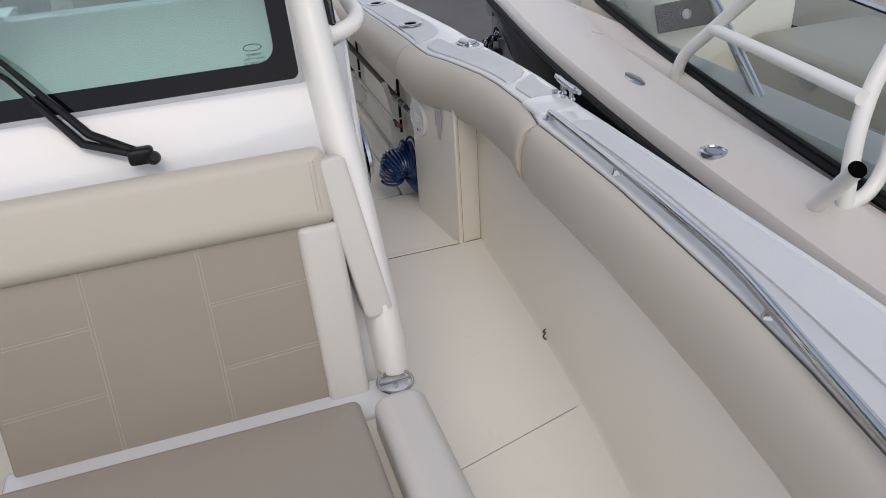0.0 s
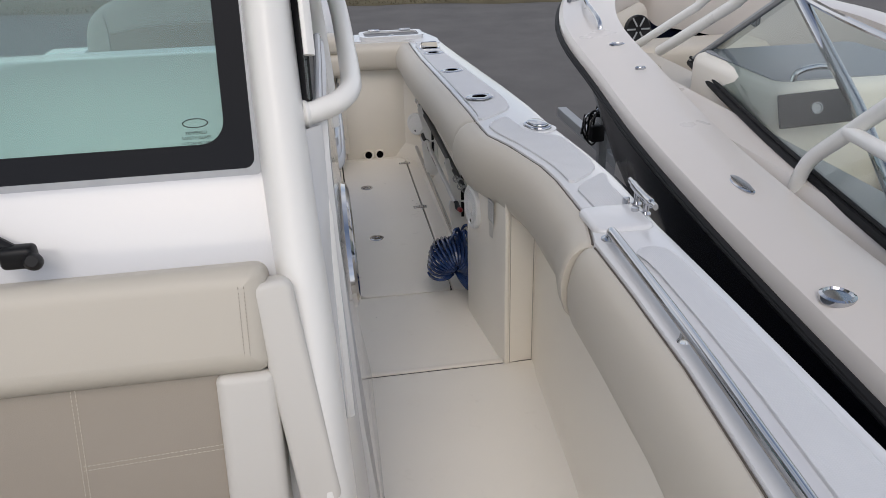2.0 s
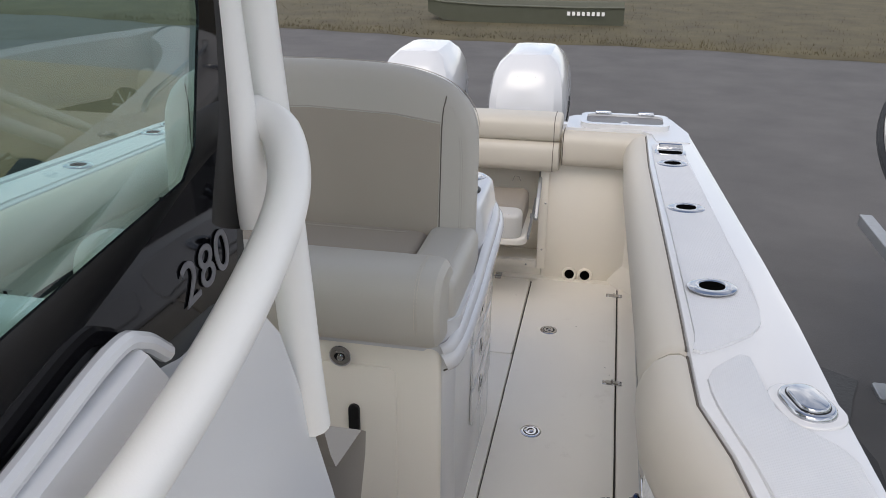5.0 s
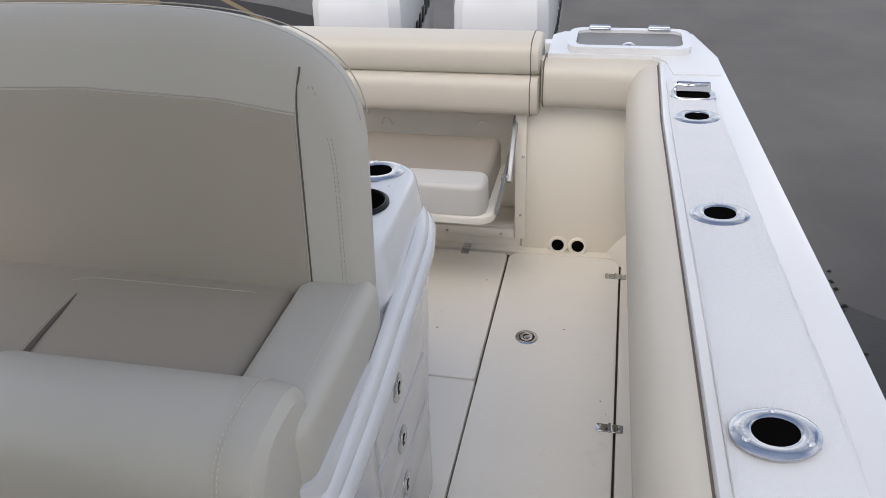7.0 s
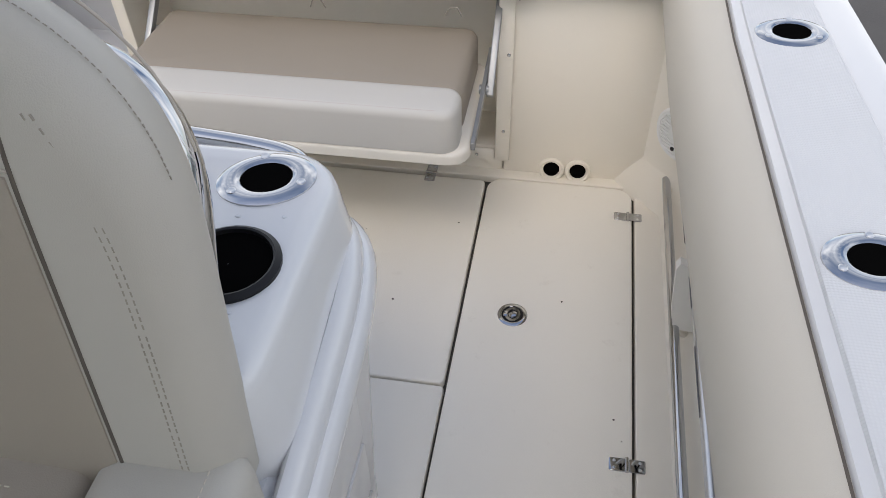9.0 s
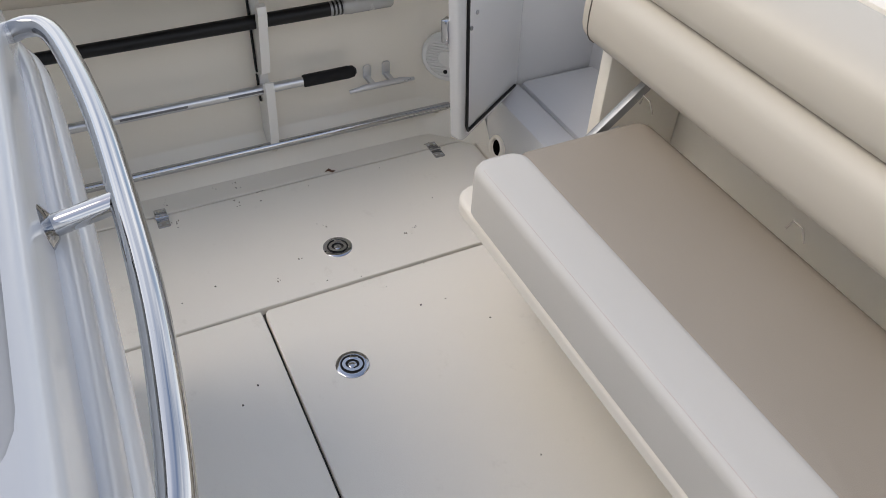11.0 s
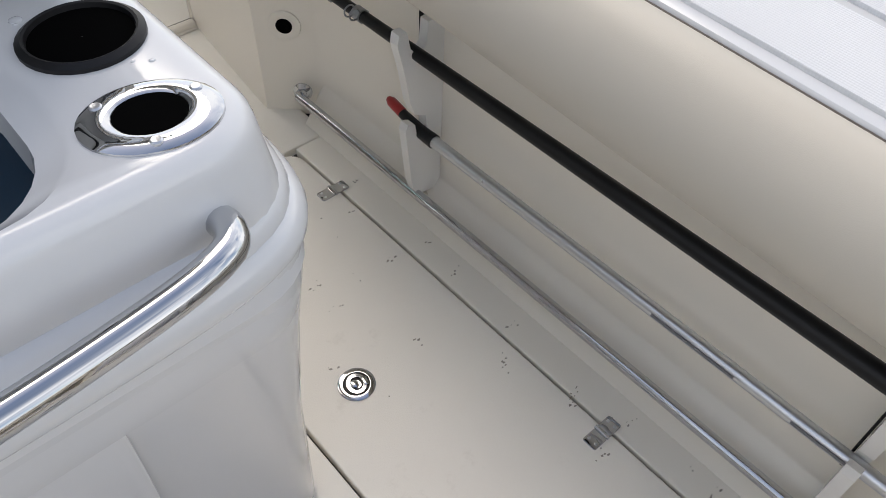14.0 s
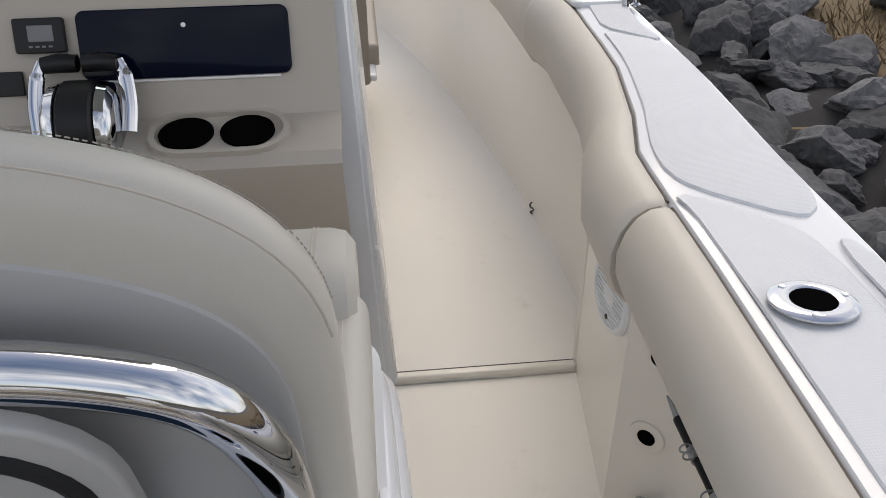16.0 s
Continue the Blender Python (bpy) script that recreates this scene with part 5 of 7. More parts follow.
for s in (1, -1):
    deck_pad(s, along(GIN, 4.95, 3.16, 0.020, 8) + [(1.052, 3.092), (1.115, 3.135), (1.205, 3.225), (1.222, 3.30)] + along(GOUT, 3.45, 4.93, -0.085, 6), "white diamond non-skid pad on the cockpit gunwale")
    if s > 0:
        deck_pad(s, along(GIN, 3.03, 2.28, 0.026, 9) + [(1.275, 2.385)] + along(GOUT, 2.46, 2.80, -0.034, 4) + [(1.19, 2.90), (1.165, 3.135)], "white diamond non-skid pad beside the console")
    else:
        deck_pad(s, along(GIN, 3.03, 2.27, 0.022, 9) + [(1.285, 2.365)] + along(GOUT, 2.46, 3.12, -0.026, 6) + [(1.262, 3.20), (1.215, 3.195), (1.10, 3.09)], "white diamond non-skid pad beside the console")
        deck_pad(s, [(1.245, 3.30), (1.262, 3.26), (1.282, 3.30)] + along(GOUT, 3.5, 4.9, -0.022, 5) + along(GOUT, 4.9, 3.5, -0.062, 5), "narrow white non-skid strip along the hull edge")
    deck_pad(s, [(1.155, 1.79)] + along(GIN, 1.70, 0.2, 0.085, 7) + along(GOUT, 0.2, 1.72, -0.045, 6) + [(1.235, 1.80)], "white non-skid pad on the bow gunwale")
    deck_pad(s, [(1.165, 2.245), (1.165, 1.93), (1.30 - 0.03, 1.93), (1.27, 2.02), (1.27, 2.25), (1.298, 2.37)], "white non-skid pad by the cleat")

for s in (1, -1):
    for y, x in ((3.427, 1.125 if s > 0 else 1.10), (4.062, 1.112 if s > 0 else 1.075), (4.62, 1.104)):
        ob = thing("rod_holder", "chrome flush-mount rod holder set in the white gunwale", "rod holder", "gunwale rod holders", (s * x, y, ip(y, GZ) + 0.0062))
        ob.rotation_euler = (0, 0, radians(12 * s))
        rows = []
        for a, b, z in ((0.060, 0.048, 0.0), (0.0595, 0.0475, 0.003), (0.053, 0.041, 0.0065), (0.037, 0.031, 0.0075), (0.032, 0.0265, 0.005), (0.031, 0.0255, 0.0)):
            rows.append([Vector((a * math.cos(t), b * math.sin(t), z)) for t in np.linspace(0, 2 * math.pi, 32, endpoint=False)])
        part("flange", loft(bmesh.new(), rows, cap=False), CHROME, ob)
        rows = [[Vector((a * math.cos(t), a * 0.84 * math.sin(t), z)) for t in np.linspace(0, 2 * math.pi, 24, endpoint=False)] for a, z in ((0.0315, 0.0045), (0.029, 0.004), (0.028, 0.0012), (0.001, 0.0012))]
        part("socket", loft(bmesh.new(), rows), HOLE, ob, "black disc painted as the shaded socket depth")
        for t in (80, 200, 320):
            part("screw", lathe(bmesh.new(), [(0.0055, 0.005), (0.0055, 0.0075), (0.004, 0.0085), (0.0005, 0.008)], 10, Matrix.Translation((0.0465 * math.cos(radians(t)), 0.038 * math.sin(radians(t)), 0))), ALU, ob)
    # hawse hole with hood
    y, x = 4.80, 1.105
    ob = thing("hawse_hole", "hooded chrome hawse hole in the aft gunwale", "hawse hole", "hawse holes", (s * x, y, ip(y, GZ) + 0.0062))
    part("flange", pad(bmesh.new(), 0.125, 0.085, 0.006, 0.03, 0.004), CHROME, ob)
    part("opening", pad(bmesh.new(), 0.092, 0.038, 0.002, 0.018, 0.0005, Matrix.Translation((0, -0.014, 0.0058))), HOLE, ob, "dark line opening")
    bm = bmesh.new()
    loft(bm, [[Vector((w * u, yy, zz)) for u in (-1, -0.7, 0.7, 1)] for w, yy, zz in ((0.052, 0.034, 0.005), (0.046, 0.024, 0.030), (0.042, 0.008, 0.038), (0.043, 0.003, 0.035), (0.050, 0.0, 0.006))], closed=False)
    part("hood", bm, CHROME, ob)
    # pop-up cleat (port only shows it raised), and the spring cleat
    ob = thing("popup_cleat", "polished pop-up cleat lying flush in a white recess", "cleat", "pop-up cleats", (s * 1.246, 2.945, ip(2.945, GZ) + 0.002)) if s > 0 else None
    if ob:
        ob.rotation_euler = (0, 0, radians(18))
        part("mount", pad(bmesh.new(), 0.118, 0.150, 0.005, 0.05, 0.004), WHITE, ob, "raised white mount")
        part("base", pad(bmesh.new(), 0.086, 0.120, 0.015, 0.040, 0.008), CHROME, ob)
        part("cap", pad(bmesh.new(), 0.060, 0.092, 0.008, 0.028, 0.006, Matrix.Translation((0, 0, 0.0152)), crown=0.004), CHROME, ob)
        part("shadow_gap", pad(bmesh.new(), 0.064, 0.096, 0.0012, 0.03, 0.0004, Matrix.Translation((0, 0, 0.0146))), BLACK, ob)
    ob = thing("mooring_cleat", "open stainless mooring cleat at the gunwale edge", "cleat", "mooring cleats", (s * 1.282, 2.04, ip(2.04, GZ) + 0.001))
    ob.rotation_euler = (0, 0, radians(-3 * s))
    part("horn", sweep(bmesh.new(), spline([(0, -0.100, 0.046), (0, -0.07, 0.044), (0, -0.03, 0.041), (0, 0.03, 0.041), (0, 0.07, 0.044), (0, 0.100, 0.046)]), [0.007] * 6 + [0.010] * 19 + [0.007] * 6, 12, 1.3), CHROME, ob)
    for yy in (-0.036, 0.036):
        part("post", lathe(bmesh.new(), [(0.014, 0.0), (0.014, 0.004), (0.0085, 0.010), (0.0085, 0.042)], 16, Matrix.Translation((0, yy, 0))), CHROME, ob)
        part("foot", lathe(bmesh.new(), [(0.010, 0.0), (0.010, 0.022), (0.001, 0.023)], 14, Matrix.Translation((-s * 0.030, yy, 0))), CHROME, ob)
    # bow rail
    ob = thing("bow_rail", "low polished stainless handrail along the bow gunwale", "handrail", "bow rails", (0, 0, 0))
    pts = spline([(s * x, y, ip(y, GZ) + z) for x, y, z in ((1.132, 1.868, 0.0), (1.131, 1.856, 0.022), (1.126, 1.82, 0.028), (1.113, 1.60, 0.028), (1.097, 1.364, 0.028), (1.072, 1.08, 0.028), (1.041, 0.80, 0.028), (0.965, 0.47, 0.028), (0.87, 0.10, 0.028), (0.73, -0.35, 0.028))], 5)
    part("tube", sweep(bmesh.new(), pts, 0.0125, 14), CHROME, ob)
    part("end_foot", lathe(bmesh.new(), [(0.022, 0.0), (0.022, 0.004), (0.013, 0.010)], 18, Matrix.Translation((s * 1.132, 1.868, ip(1.868, GZ) - 0.001))), CHROME, ob)
    for x, y in ((1.098, 1.38), (1.012, 0.66), (0.85, 0.03)):
        part("stanchion", lathe(bmesh.new(), [(0.014, 0.0), (0.010, 0.008), (0.008, 0.028)], 12, Matrix.Translation((s * x, y, ip(y, GZ) - 0.001))), CHROME, ob)
    # white corner moulding where the bow rail begins
    ob = part("trim_gunwale_corner" + ("_port" if s > 0 else "_starboard"), pad(bmesh.new(), 0.16, 0.16, 0.016, 0.03, 0.012, Matrix.Translation((s * 1.19, 1.985, ip(1.98, GZ) - 0.004))), WHITE)
    setting(ob, "raised white moulding on the gunwale", "trim")

# baitwell lid on the port quarter
bait = thing("baitwell_lid", "clear-topped baitwell lid with chrome hinges on the transom", "hatch lid", at=(0.925, 5.285, 0.758))
bm = bmesh.new()
ring_plate(bm, rrect(0.40, 0.23, 0.05), rrect(0.345, 0.175, 0.035), 0.0, 0.022)
part("rim", bm, WHITE, bait)
part("window", pad(bmesh.new(), 0.346, 0.176, 0.012, 0.035, 0.002), DASH, bait, "smoked clear lid panel")
for x in (-0.10, 0.10):
    bm = bmesh.new()
    pad(bm, 0.075, 0.03, 0.006, 0.008, 0.002, Matrix.Translation((x, 0.098, 0.022)))
    sweep(bm, [(x - 0.035, 0.115, 0.026), (x + 0.035, 0.115, 0.026)], 0.006, 10)
    part("hinge", bm, CHROME, bait)
part("latch_knob", lathe(bmesh.new(), [(0.02, 0.012), (0.02, 0.017), (0.012, 0.022), (0.0005, 0.022)], 18, Matrix.Translation((0, -0.06, 0))), CHROME, bait)


# ---------------------------------------------------------------- side stowage: racks, rods, toe rails, speakers
def speaker(x, y, z, facing, r=0.085):
    ob = thing("speaker", "round white marine loudspeaker with slotted grille", "speaker", "cockpit speakers", (x, y, z))
    m = frame_at((0, 0, 0), (0, 0, 1), facing)
    part("rim", lathe(bmesh.new(), [(r, -0.004), (r, 0.008), (r - 0.006, 0.014), (r - 0.014, 0.014), (r - 0.016, 0.009)], 32, m), PAPER, ob)
    part("backing", lathe(bmesh.new(), [(r - 0.015, 0.002), (r - 0.015, 0.006), (0.0005, 0.006)], 28, m), DASH, ob, "grey cone behind the grille")
    for k in range(-6, 7):
        h = k * (r - 0.016) / 6.6
        w = math.sqrt(max(0.0, (r - 0.015) ** 2 - h * h))
        bm = bmesh.new()
        box(bm, h - 0.0035, h + 0.0035, -w, w, 0.009, 0.0125, 0.001, 1, m)
        part("slat", bm, PAPER, ob)
    part("dust_cap", lathe(bmesh.new(), [(0.024, 0.012), (0.022, 0.015), (0.012, 0.017), (0.0005, 0.017)], 20, m), PAPER, ob)
    part("badge", lathe(bmesh.new(), [(0.006, 0.0155), (0.006, 0.018), (0.0005, 0.018)], 10, m @ Matrix.Translation((-r + 0.03, 0, -0.004))), BLACK, ob)
    return ob


for s in (1, -1):
    speaker(s * (1.0045 if s > 0 else 0.994), 2.965 if s > 0 else 2.978, 0.505 if s > 0 else 0.515, (-s, -0.11 if s > 0 else 0.10, 0.0))
    speaker(s * 1.041, 5.074, 0.235, (-s * 0.757, -0.652, 0.02), 0.072)
    # toe rail
    ob = thing("toe_rail", "thin stainless toe rail low along the cockpit side", "rail", "toe rails", (s * 1.037, 4.1, -0.024))
    part("tube", sweep(bmesh.new(), spline([(s * 0.018, -0.945, 0.10), (s * 0.0, -0.93, 0.10), (0, -0.85, 0.10), (0, 0, 0.10), (0, 0.85, 0.10), (0, 0.985, 0.10)], 6), 0.0115, 12), CHROME, ob)
    part("end_foot", lathe(bmesh.new(), [(0.024, 0.0), (0.024, 0.004), (0.013, 0.010)], 16, frame_at((s * 0.02, -0.948, 0.10), (0, 0, 1), (-s * 0.7, 0.7, 0))), CHROME, ob)
    for y in (-0.50, 0.465, 0.95):
        part("bracket", sweep(bmesh.new(), [(0, y, 0.10), (s * 0.01, y, 0.085), (s * 0.055, y, 0.055)], 0.010, 10), CREAM, ob, "cream bracket")

    def rack(y):
        """A white notched board with hooks for rods, screwed to the side."""
        rk = thing("rod_rack", "white notched rod rack board screwed to the liner", "rod rack", "rod racks", (s * 1.055, y, 0.0))
        prof = [(0.048, 0.065), (-0.020, 0.075), (-0.032, 0.12), (-0.040, 0.20), (-0.046, 0.262), (-0.040, 0.278), (-0.022, 0.270), (-0.018, 0.245), (-0.002, 0.228), (0.008, 0.245), (0.006, 0.280), (-0.022, 0.296),
                (-0.034, 0.33), (-0.046, 0.40), (-0.062, 0.468), (-0.058, 0.488), (-0.040, 0.488), (-0.032, 0.450), (-0.012, 0.428), (0.006, 0.445), (0.010, 0.490), (0.050, 0.492)]
        bm = bmesh.new()
        a = [bm.verts.new((s * px, -0.011, pz)) for px, pz in prof]
        b = [bm.verts.new((s * px, 0.011, pz)) for px, pz in prof]
        bm.faces.new(a)
        bm.faces.new(b[::-1])
        for i in range(len(a)):
            j = (i + 1) % len(a)
            bm.faces.new((a[j], a[i], b[i], b[j]))
        part("board", bm, PIPE, rk, smooth=20)
        for z0, z1 in ((0.285, 0.50), (0.20, 0.275)):
            bm = bmesh.new()
            box(bm, min(s * 0.010, s * 0.024), max(s * 0.010, s * 0.024), -0.0165, -0.0125, z0, z1, 0.001, 1)
            part("retaining_cord", bm, RUBBER, rk, "black elastic retaining cord")
        return rk
    rack(4.565)
    rack(3.60)

    # tagging pole with black shaft
    rod = thing("black_pole", "black pole with guides and pale butt resting in the racks", "pole", "stowed poles", (s * 1.038, 4.04, 0.434))
    part("shaft", sweep(bmesh.new(), [(0, -0.785, 0.0), (0, -0.3, 0.0), (0, 0.70, 0)], [0.0105, 0.0135, 0.0175], 16), BLACK, rod)
    part("tip", sweep(bmesh.new(), [(0, -0.845, 0.0), (0, -0.82, 0.0), (0, -0.784, 0.0)], [0.002, 0.005, 0.0085], 10), SILVER, rod, "silver tip")
    part("butt", sweep(bmesh.new(), [(0, 0.735, 0), (0, 0.745, 0), (0, 0.86, 0), (0, 0.865, 0)], [0.0185, 0.0205, 0.0205, 0.017], 16), BUTT, rod, "translucent pale butt")
    part("brand_band", sweep(bmesh.new(), [(0, 0.70, 0), (0, 0.736, 0)], 0.0182, 16), SILVER, rod, "silver printed band")
    for k in range(3):
        part("band_bar", sweep(bmesh.new(), [(0, 0.706 + 0.010 * k, 0), (0, 0.711 + 0.010 * k, 0)], 0.0184, 16), BLACK, rod)
    for y, r in ((-0.70, 0.010), (-0.60, 0.012)):
        part("guide_wrap", sweep(bmesh.new(), [(0, y - 0.012, 0), (0, y + 0.012, 0)], 0.0145, 12), SILVER, rod)
        for dy in (-0.006, 0.010):
            part("guide", sweep(bmesh.new(), [(-s * (0.020 + r * math.cos(t)), y + dy, 0.012 + r * math.sin(t)) for t in np.linspace(0, 2 * math.pi, 17)], 0.0018, 6), SILVER, rod)

    # boat hook
    hook = thing("boat_hook", "telescopic aluminium boat hook with black foam grip", "boat hook", "stowed poles", (s * 1.050, 4.105, 0.243))
    part("shaft", sweep(bmesh.new(), [(0, -0.46, 0.0), (0, 0.56, 0)], 0.0125, 16), ALU, hook)
    part("grip", sweep(bmesh.new(), [(0, 0.555, 0), (0, 0.56, 0), (0, 0.68, 0), (0, 0.695, 0), (0, 0.702, 0)], [0.012, 0.0165, 0.0170, 0.015, 0.008], 16), RUBBER, hook, "black foam grip")
    part("head", sweep(bmesh.new(), [(0, -0.56, 0.012), (0, -0.50, 0.0), (0, -0.455, 0)], [0.010, 0.014, 0.0155], 14), BLACK, hook, "black plastic hook head")
    part("hook_tip", sweep(bmesh.new(), [(0, -0.60, 0.022), (0, -0.59, 0.02), (0, -0.555, 0.012)], [0.006, 0.011, 0.011], 12), RED, hook, "red plastic tip")
    for y0, y1 in ((0.10, 0.26), (0.36, 0.46)):
        bm = bmesh.new()
        box(bm, -0.0005, 0.0005, y0, y1, -0.003, 0.003, 0, 1, Matrix.Translation((-s * 0.0126, 0, 0.002)))
        part("print_bar", bm, GREY, hook)

    # rod tip holes in the bulkhead that faces aft
    for z in (0.245, 0.455):
        ob = thing("rod_tip_hole", "round moulded rod tip hole in the cream bulkhead", "socket", "rod tip holes", (s * 1.050, 3.117, z))
        fm = frame_at((0, 0, 0), (0, 0, 1), (-s * 0.70, 0.72, 0))
        part("collar", lathe(bmesh.new(), [(0.040, -0.003), (0.039, 0.002), (0.028, 0.004), (0.019, 0.001)], 24, fm), CREAM, ob)
        part("opening", lathe(bmesh.new(), [(0.0195, 0.0), (0.0195, 0.0025), (0.0005, 0.0025)], 20, fm), HOLE, ob, "dark opening")

    # small spring cleat low on the aft liner
    ob = thing("spring_cleat", "slim stainless cleat on the cockpit liner", "cleat", "spring cleats", (s * 1.100, 4.885, 0.19))
    part("horn", sweep(bmesh.new(), [(-s * 0.045, -0.095, -0.012), (-s * 0.046, -0.05, -0.008), (-s * 0.046, 0.05, -0.008), (-s * 0.045, 0.095, -0.012)], [0.005, 0.0085, 0.0085, 0.005], 12), ALU, ob)
    for y in (-0.028, 0.028):
        bm = bmesh.new()
        box(bm, min(0, -s * 0.046), max(0, -s * 0.046), y - 0.008, y + 0.008, -0.010, 0.002, 0.003, 2)
        pad(bm, 0.045, 0.024, 0.004, 0.01, 0.002, frame_at((-s * 0.002, y, 0.012), (0, 0, 1), (-s, 0, 0)))
        part("foot", bm, ALU, ob)

    # drain loop on the bow sole by the wall
    ob = thing("rope_stub", "short frayed cord end at a bow drain", "cord", "bow drain cords", (s * 1.095, 1.79, 0.02))
    part("strand", sweep(bmesh.new(), spline([(0, 0, 0), (-s * 0.012, 0.006, 0.012), (-s * 0.002, 0.012, 0.024), (-s * 0.014, 0.004, 0.038), (-s * 0.006, 0.0, 0.05)]), 0.003, 8), GASKET, ob)

# warning label on the port bulkhead
wl_ = thing("warning_label", "small printed warning label on the cream bulkhead", "label", at=(1.0270, 2.745, 0.575))
lm = frame_at((0, 0, 0), (0, -1, 0), (-1, -0.12, 0))
part("sheet", pad(bmesh.new(), 0.062, 0.085, 0.0012, 0.003, 0.0004, lm), PAPER, wl_)
bm = bmesh.new()
ring_plate(bm, rrect(0.062, 0.085, 0.003), rrect(0.054, 0.077, 0.002), 0.0012, 0.0017, lm)
part("border", bm, BLACK, wl_)
for k in range(6):
    bm = bmesh.new()
    pad(bm, 0.044 - 0.006 * (k % 3), 0.0035, 0.0006, 0.0008, 0.0002, lm @ Matrix.Translation((0, 0.028 - 0.011 * k, 0.0012)))
    part("text_bar", bm, BLACK, wl_)
for k in range(5):
    bm = bmesh.new()
    pad(bm, 0.040 - 0.005 * (k % 2), 0.003, 0.0006, 0.0008, 0.0002, lm @ Matrix.Translation((0, -0.058 - 0.010 * k, 0.0006)))
    part("text_bar", bm, GREY, wl_)

# ---------------------------------------------------------------- blue coiled hose
hose = thing("coiled_hose", "navy blue coiled washdown hose lying on the sole", "hose", at=(0.965, 3.22, 0.0))
bm = bmesh.new()
pts = []
turns, n = 26, 16
for i in range(turns * n + 1):
    u = i / (turns * n)
    a = 2 * math.pi * turns * u
    b = radians(-60 + 250 * u)
    cx, cz = 0.058 * math.cos(b), 0.128 + 0.070 * math.sin(b)
    er = Vector((math.cos(b), 0, math.sin(b)))
    rr = 0.078 + 0.008 * math.sin(3.1 * u * 6)
    p = Vector((cx, 0, cz)) + er * rr * 0.75 * math.cos(a) + Vector((0, 1, 0)) * rr * 1.35 * math.sin(a)
    p.z = max(p.z, 0.0075)
    pts.append(p)
sweep(bm, pts, 0.0070, 6)
part("coil", bm, BLUE, hose)
for k in range(6):
    bm = bmesh.new()
    c = Vector((0.000 + 0.013 * k, 0.03 * (k % 3) - 0.02, 0.205 + 0.012 * (k % 2)))
    ax = radians(20 + 24 * k)
    sweep(bm, [c + Vector((0.030 * math.cos(t) * math.cos(ax), 0.030 * math.cos(t) * math.sin(ax), 0.082 * math.sin(t))) for t in np.linspace(0, 2 * math.pi, 25)], 0.0066, 6)
    part("loop", bm, BLUE, hose)

# debris on the sole
rnd = random.Random(7)
for k in range(60):
    x, y = rnd.choice((-1, 1)) * rnd.uniform(0.02, 0.94), rnd.uniform(3.0, 5.05)
    if k < 34:
        x = -abs(rnd.uniform(0.2, 0.95))
    bm = bmesh.new()
    r = rnd.uniform(0.0008, 0.0030)
    loft(bm, [[(r * math.cos(t) * rnd.uniform(0.5, 1.4), r * math.sin(t) * rnd.uniform(0.4, 1.2), z) for t in np.linspace(0, 2 * math.pi, 6, endpoint=False)] for z in (0.0, 0.0008)])
    ob = tagged(part("grit", bm, rnd.choice((SEAM, GASKET)), smooth=0), "dark speck of dirt on the cream sole", "grit", "specks on the sole")
    ob.location = (x, y, 0.0012)
for k in range(26):
    x, y = -rnd.uniform(0.55, 1.02), rnd.uniform(3.3, 5.0)
    if k > 15:
        x, y = -rnd.uniform(0.90, 1.02), rnd.uniform(3.4, 4.5)
    bm = bmesh.new()
    for q in range(rnd.randint(3, 7)):
        cx, cy, r = rnd.gauss(0, 0.010), rnd.gauss(0, 0.006), rnd.uniform(0.0008, 0.0034)
        ring = [(cx + r * rnd.uniform(0.5, 1.5) * math.cos(t), cy + r * rnd.uniform(0.3, 1.0) * math.sin(t)) for t in np.linspace(0, 2 * math.pi, 8, endpoint=False)]
        loft(bm, [[(x2, y2, z2) for x2, y2 in ring] for z2 in (0.0, 0.0005)])
    ob = tagged(part("scuff_mark", bm, SCUFF, smooth=0), "small smudge of grey grime on the cream sole", "scuff", "scuffs on the sole")
    ob.location = (x, y, 0.0012)
leaf = tagged(part("dry_leaf", sweep(bmesh.new(), [(-0.014, 0, 0.002), (-0.004, 0.003, 0.006), (0.006, -0.002, 0.003), (0.015, 0.002, 0.002)], [0.001, 0.006, 0.005, 0.001], 6, 0.4), material("dry_leaf_brown", (0.12, 0.06, 0.03), 0.8)), "curled brown leaf scrap in the hatch seam", "leaf")
leaf.location = (-0.965, 4.69, 0.0)
leaf.rotation_euler = (0, 0, radians(75))

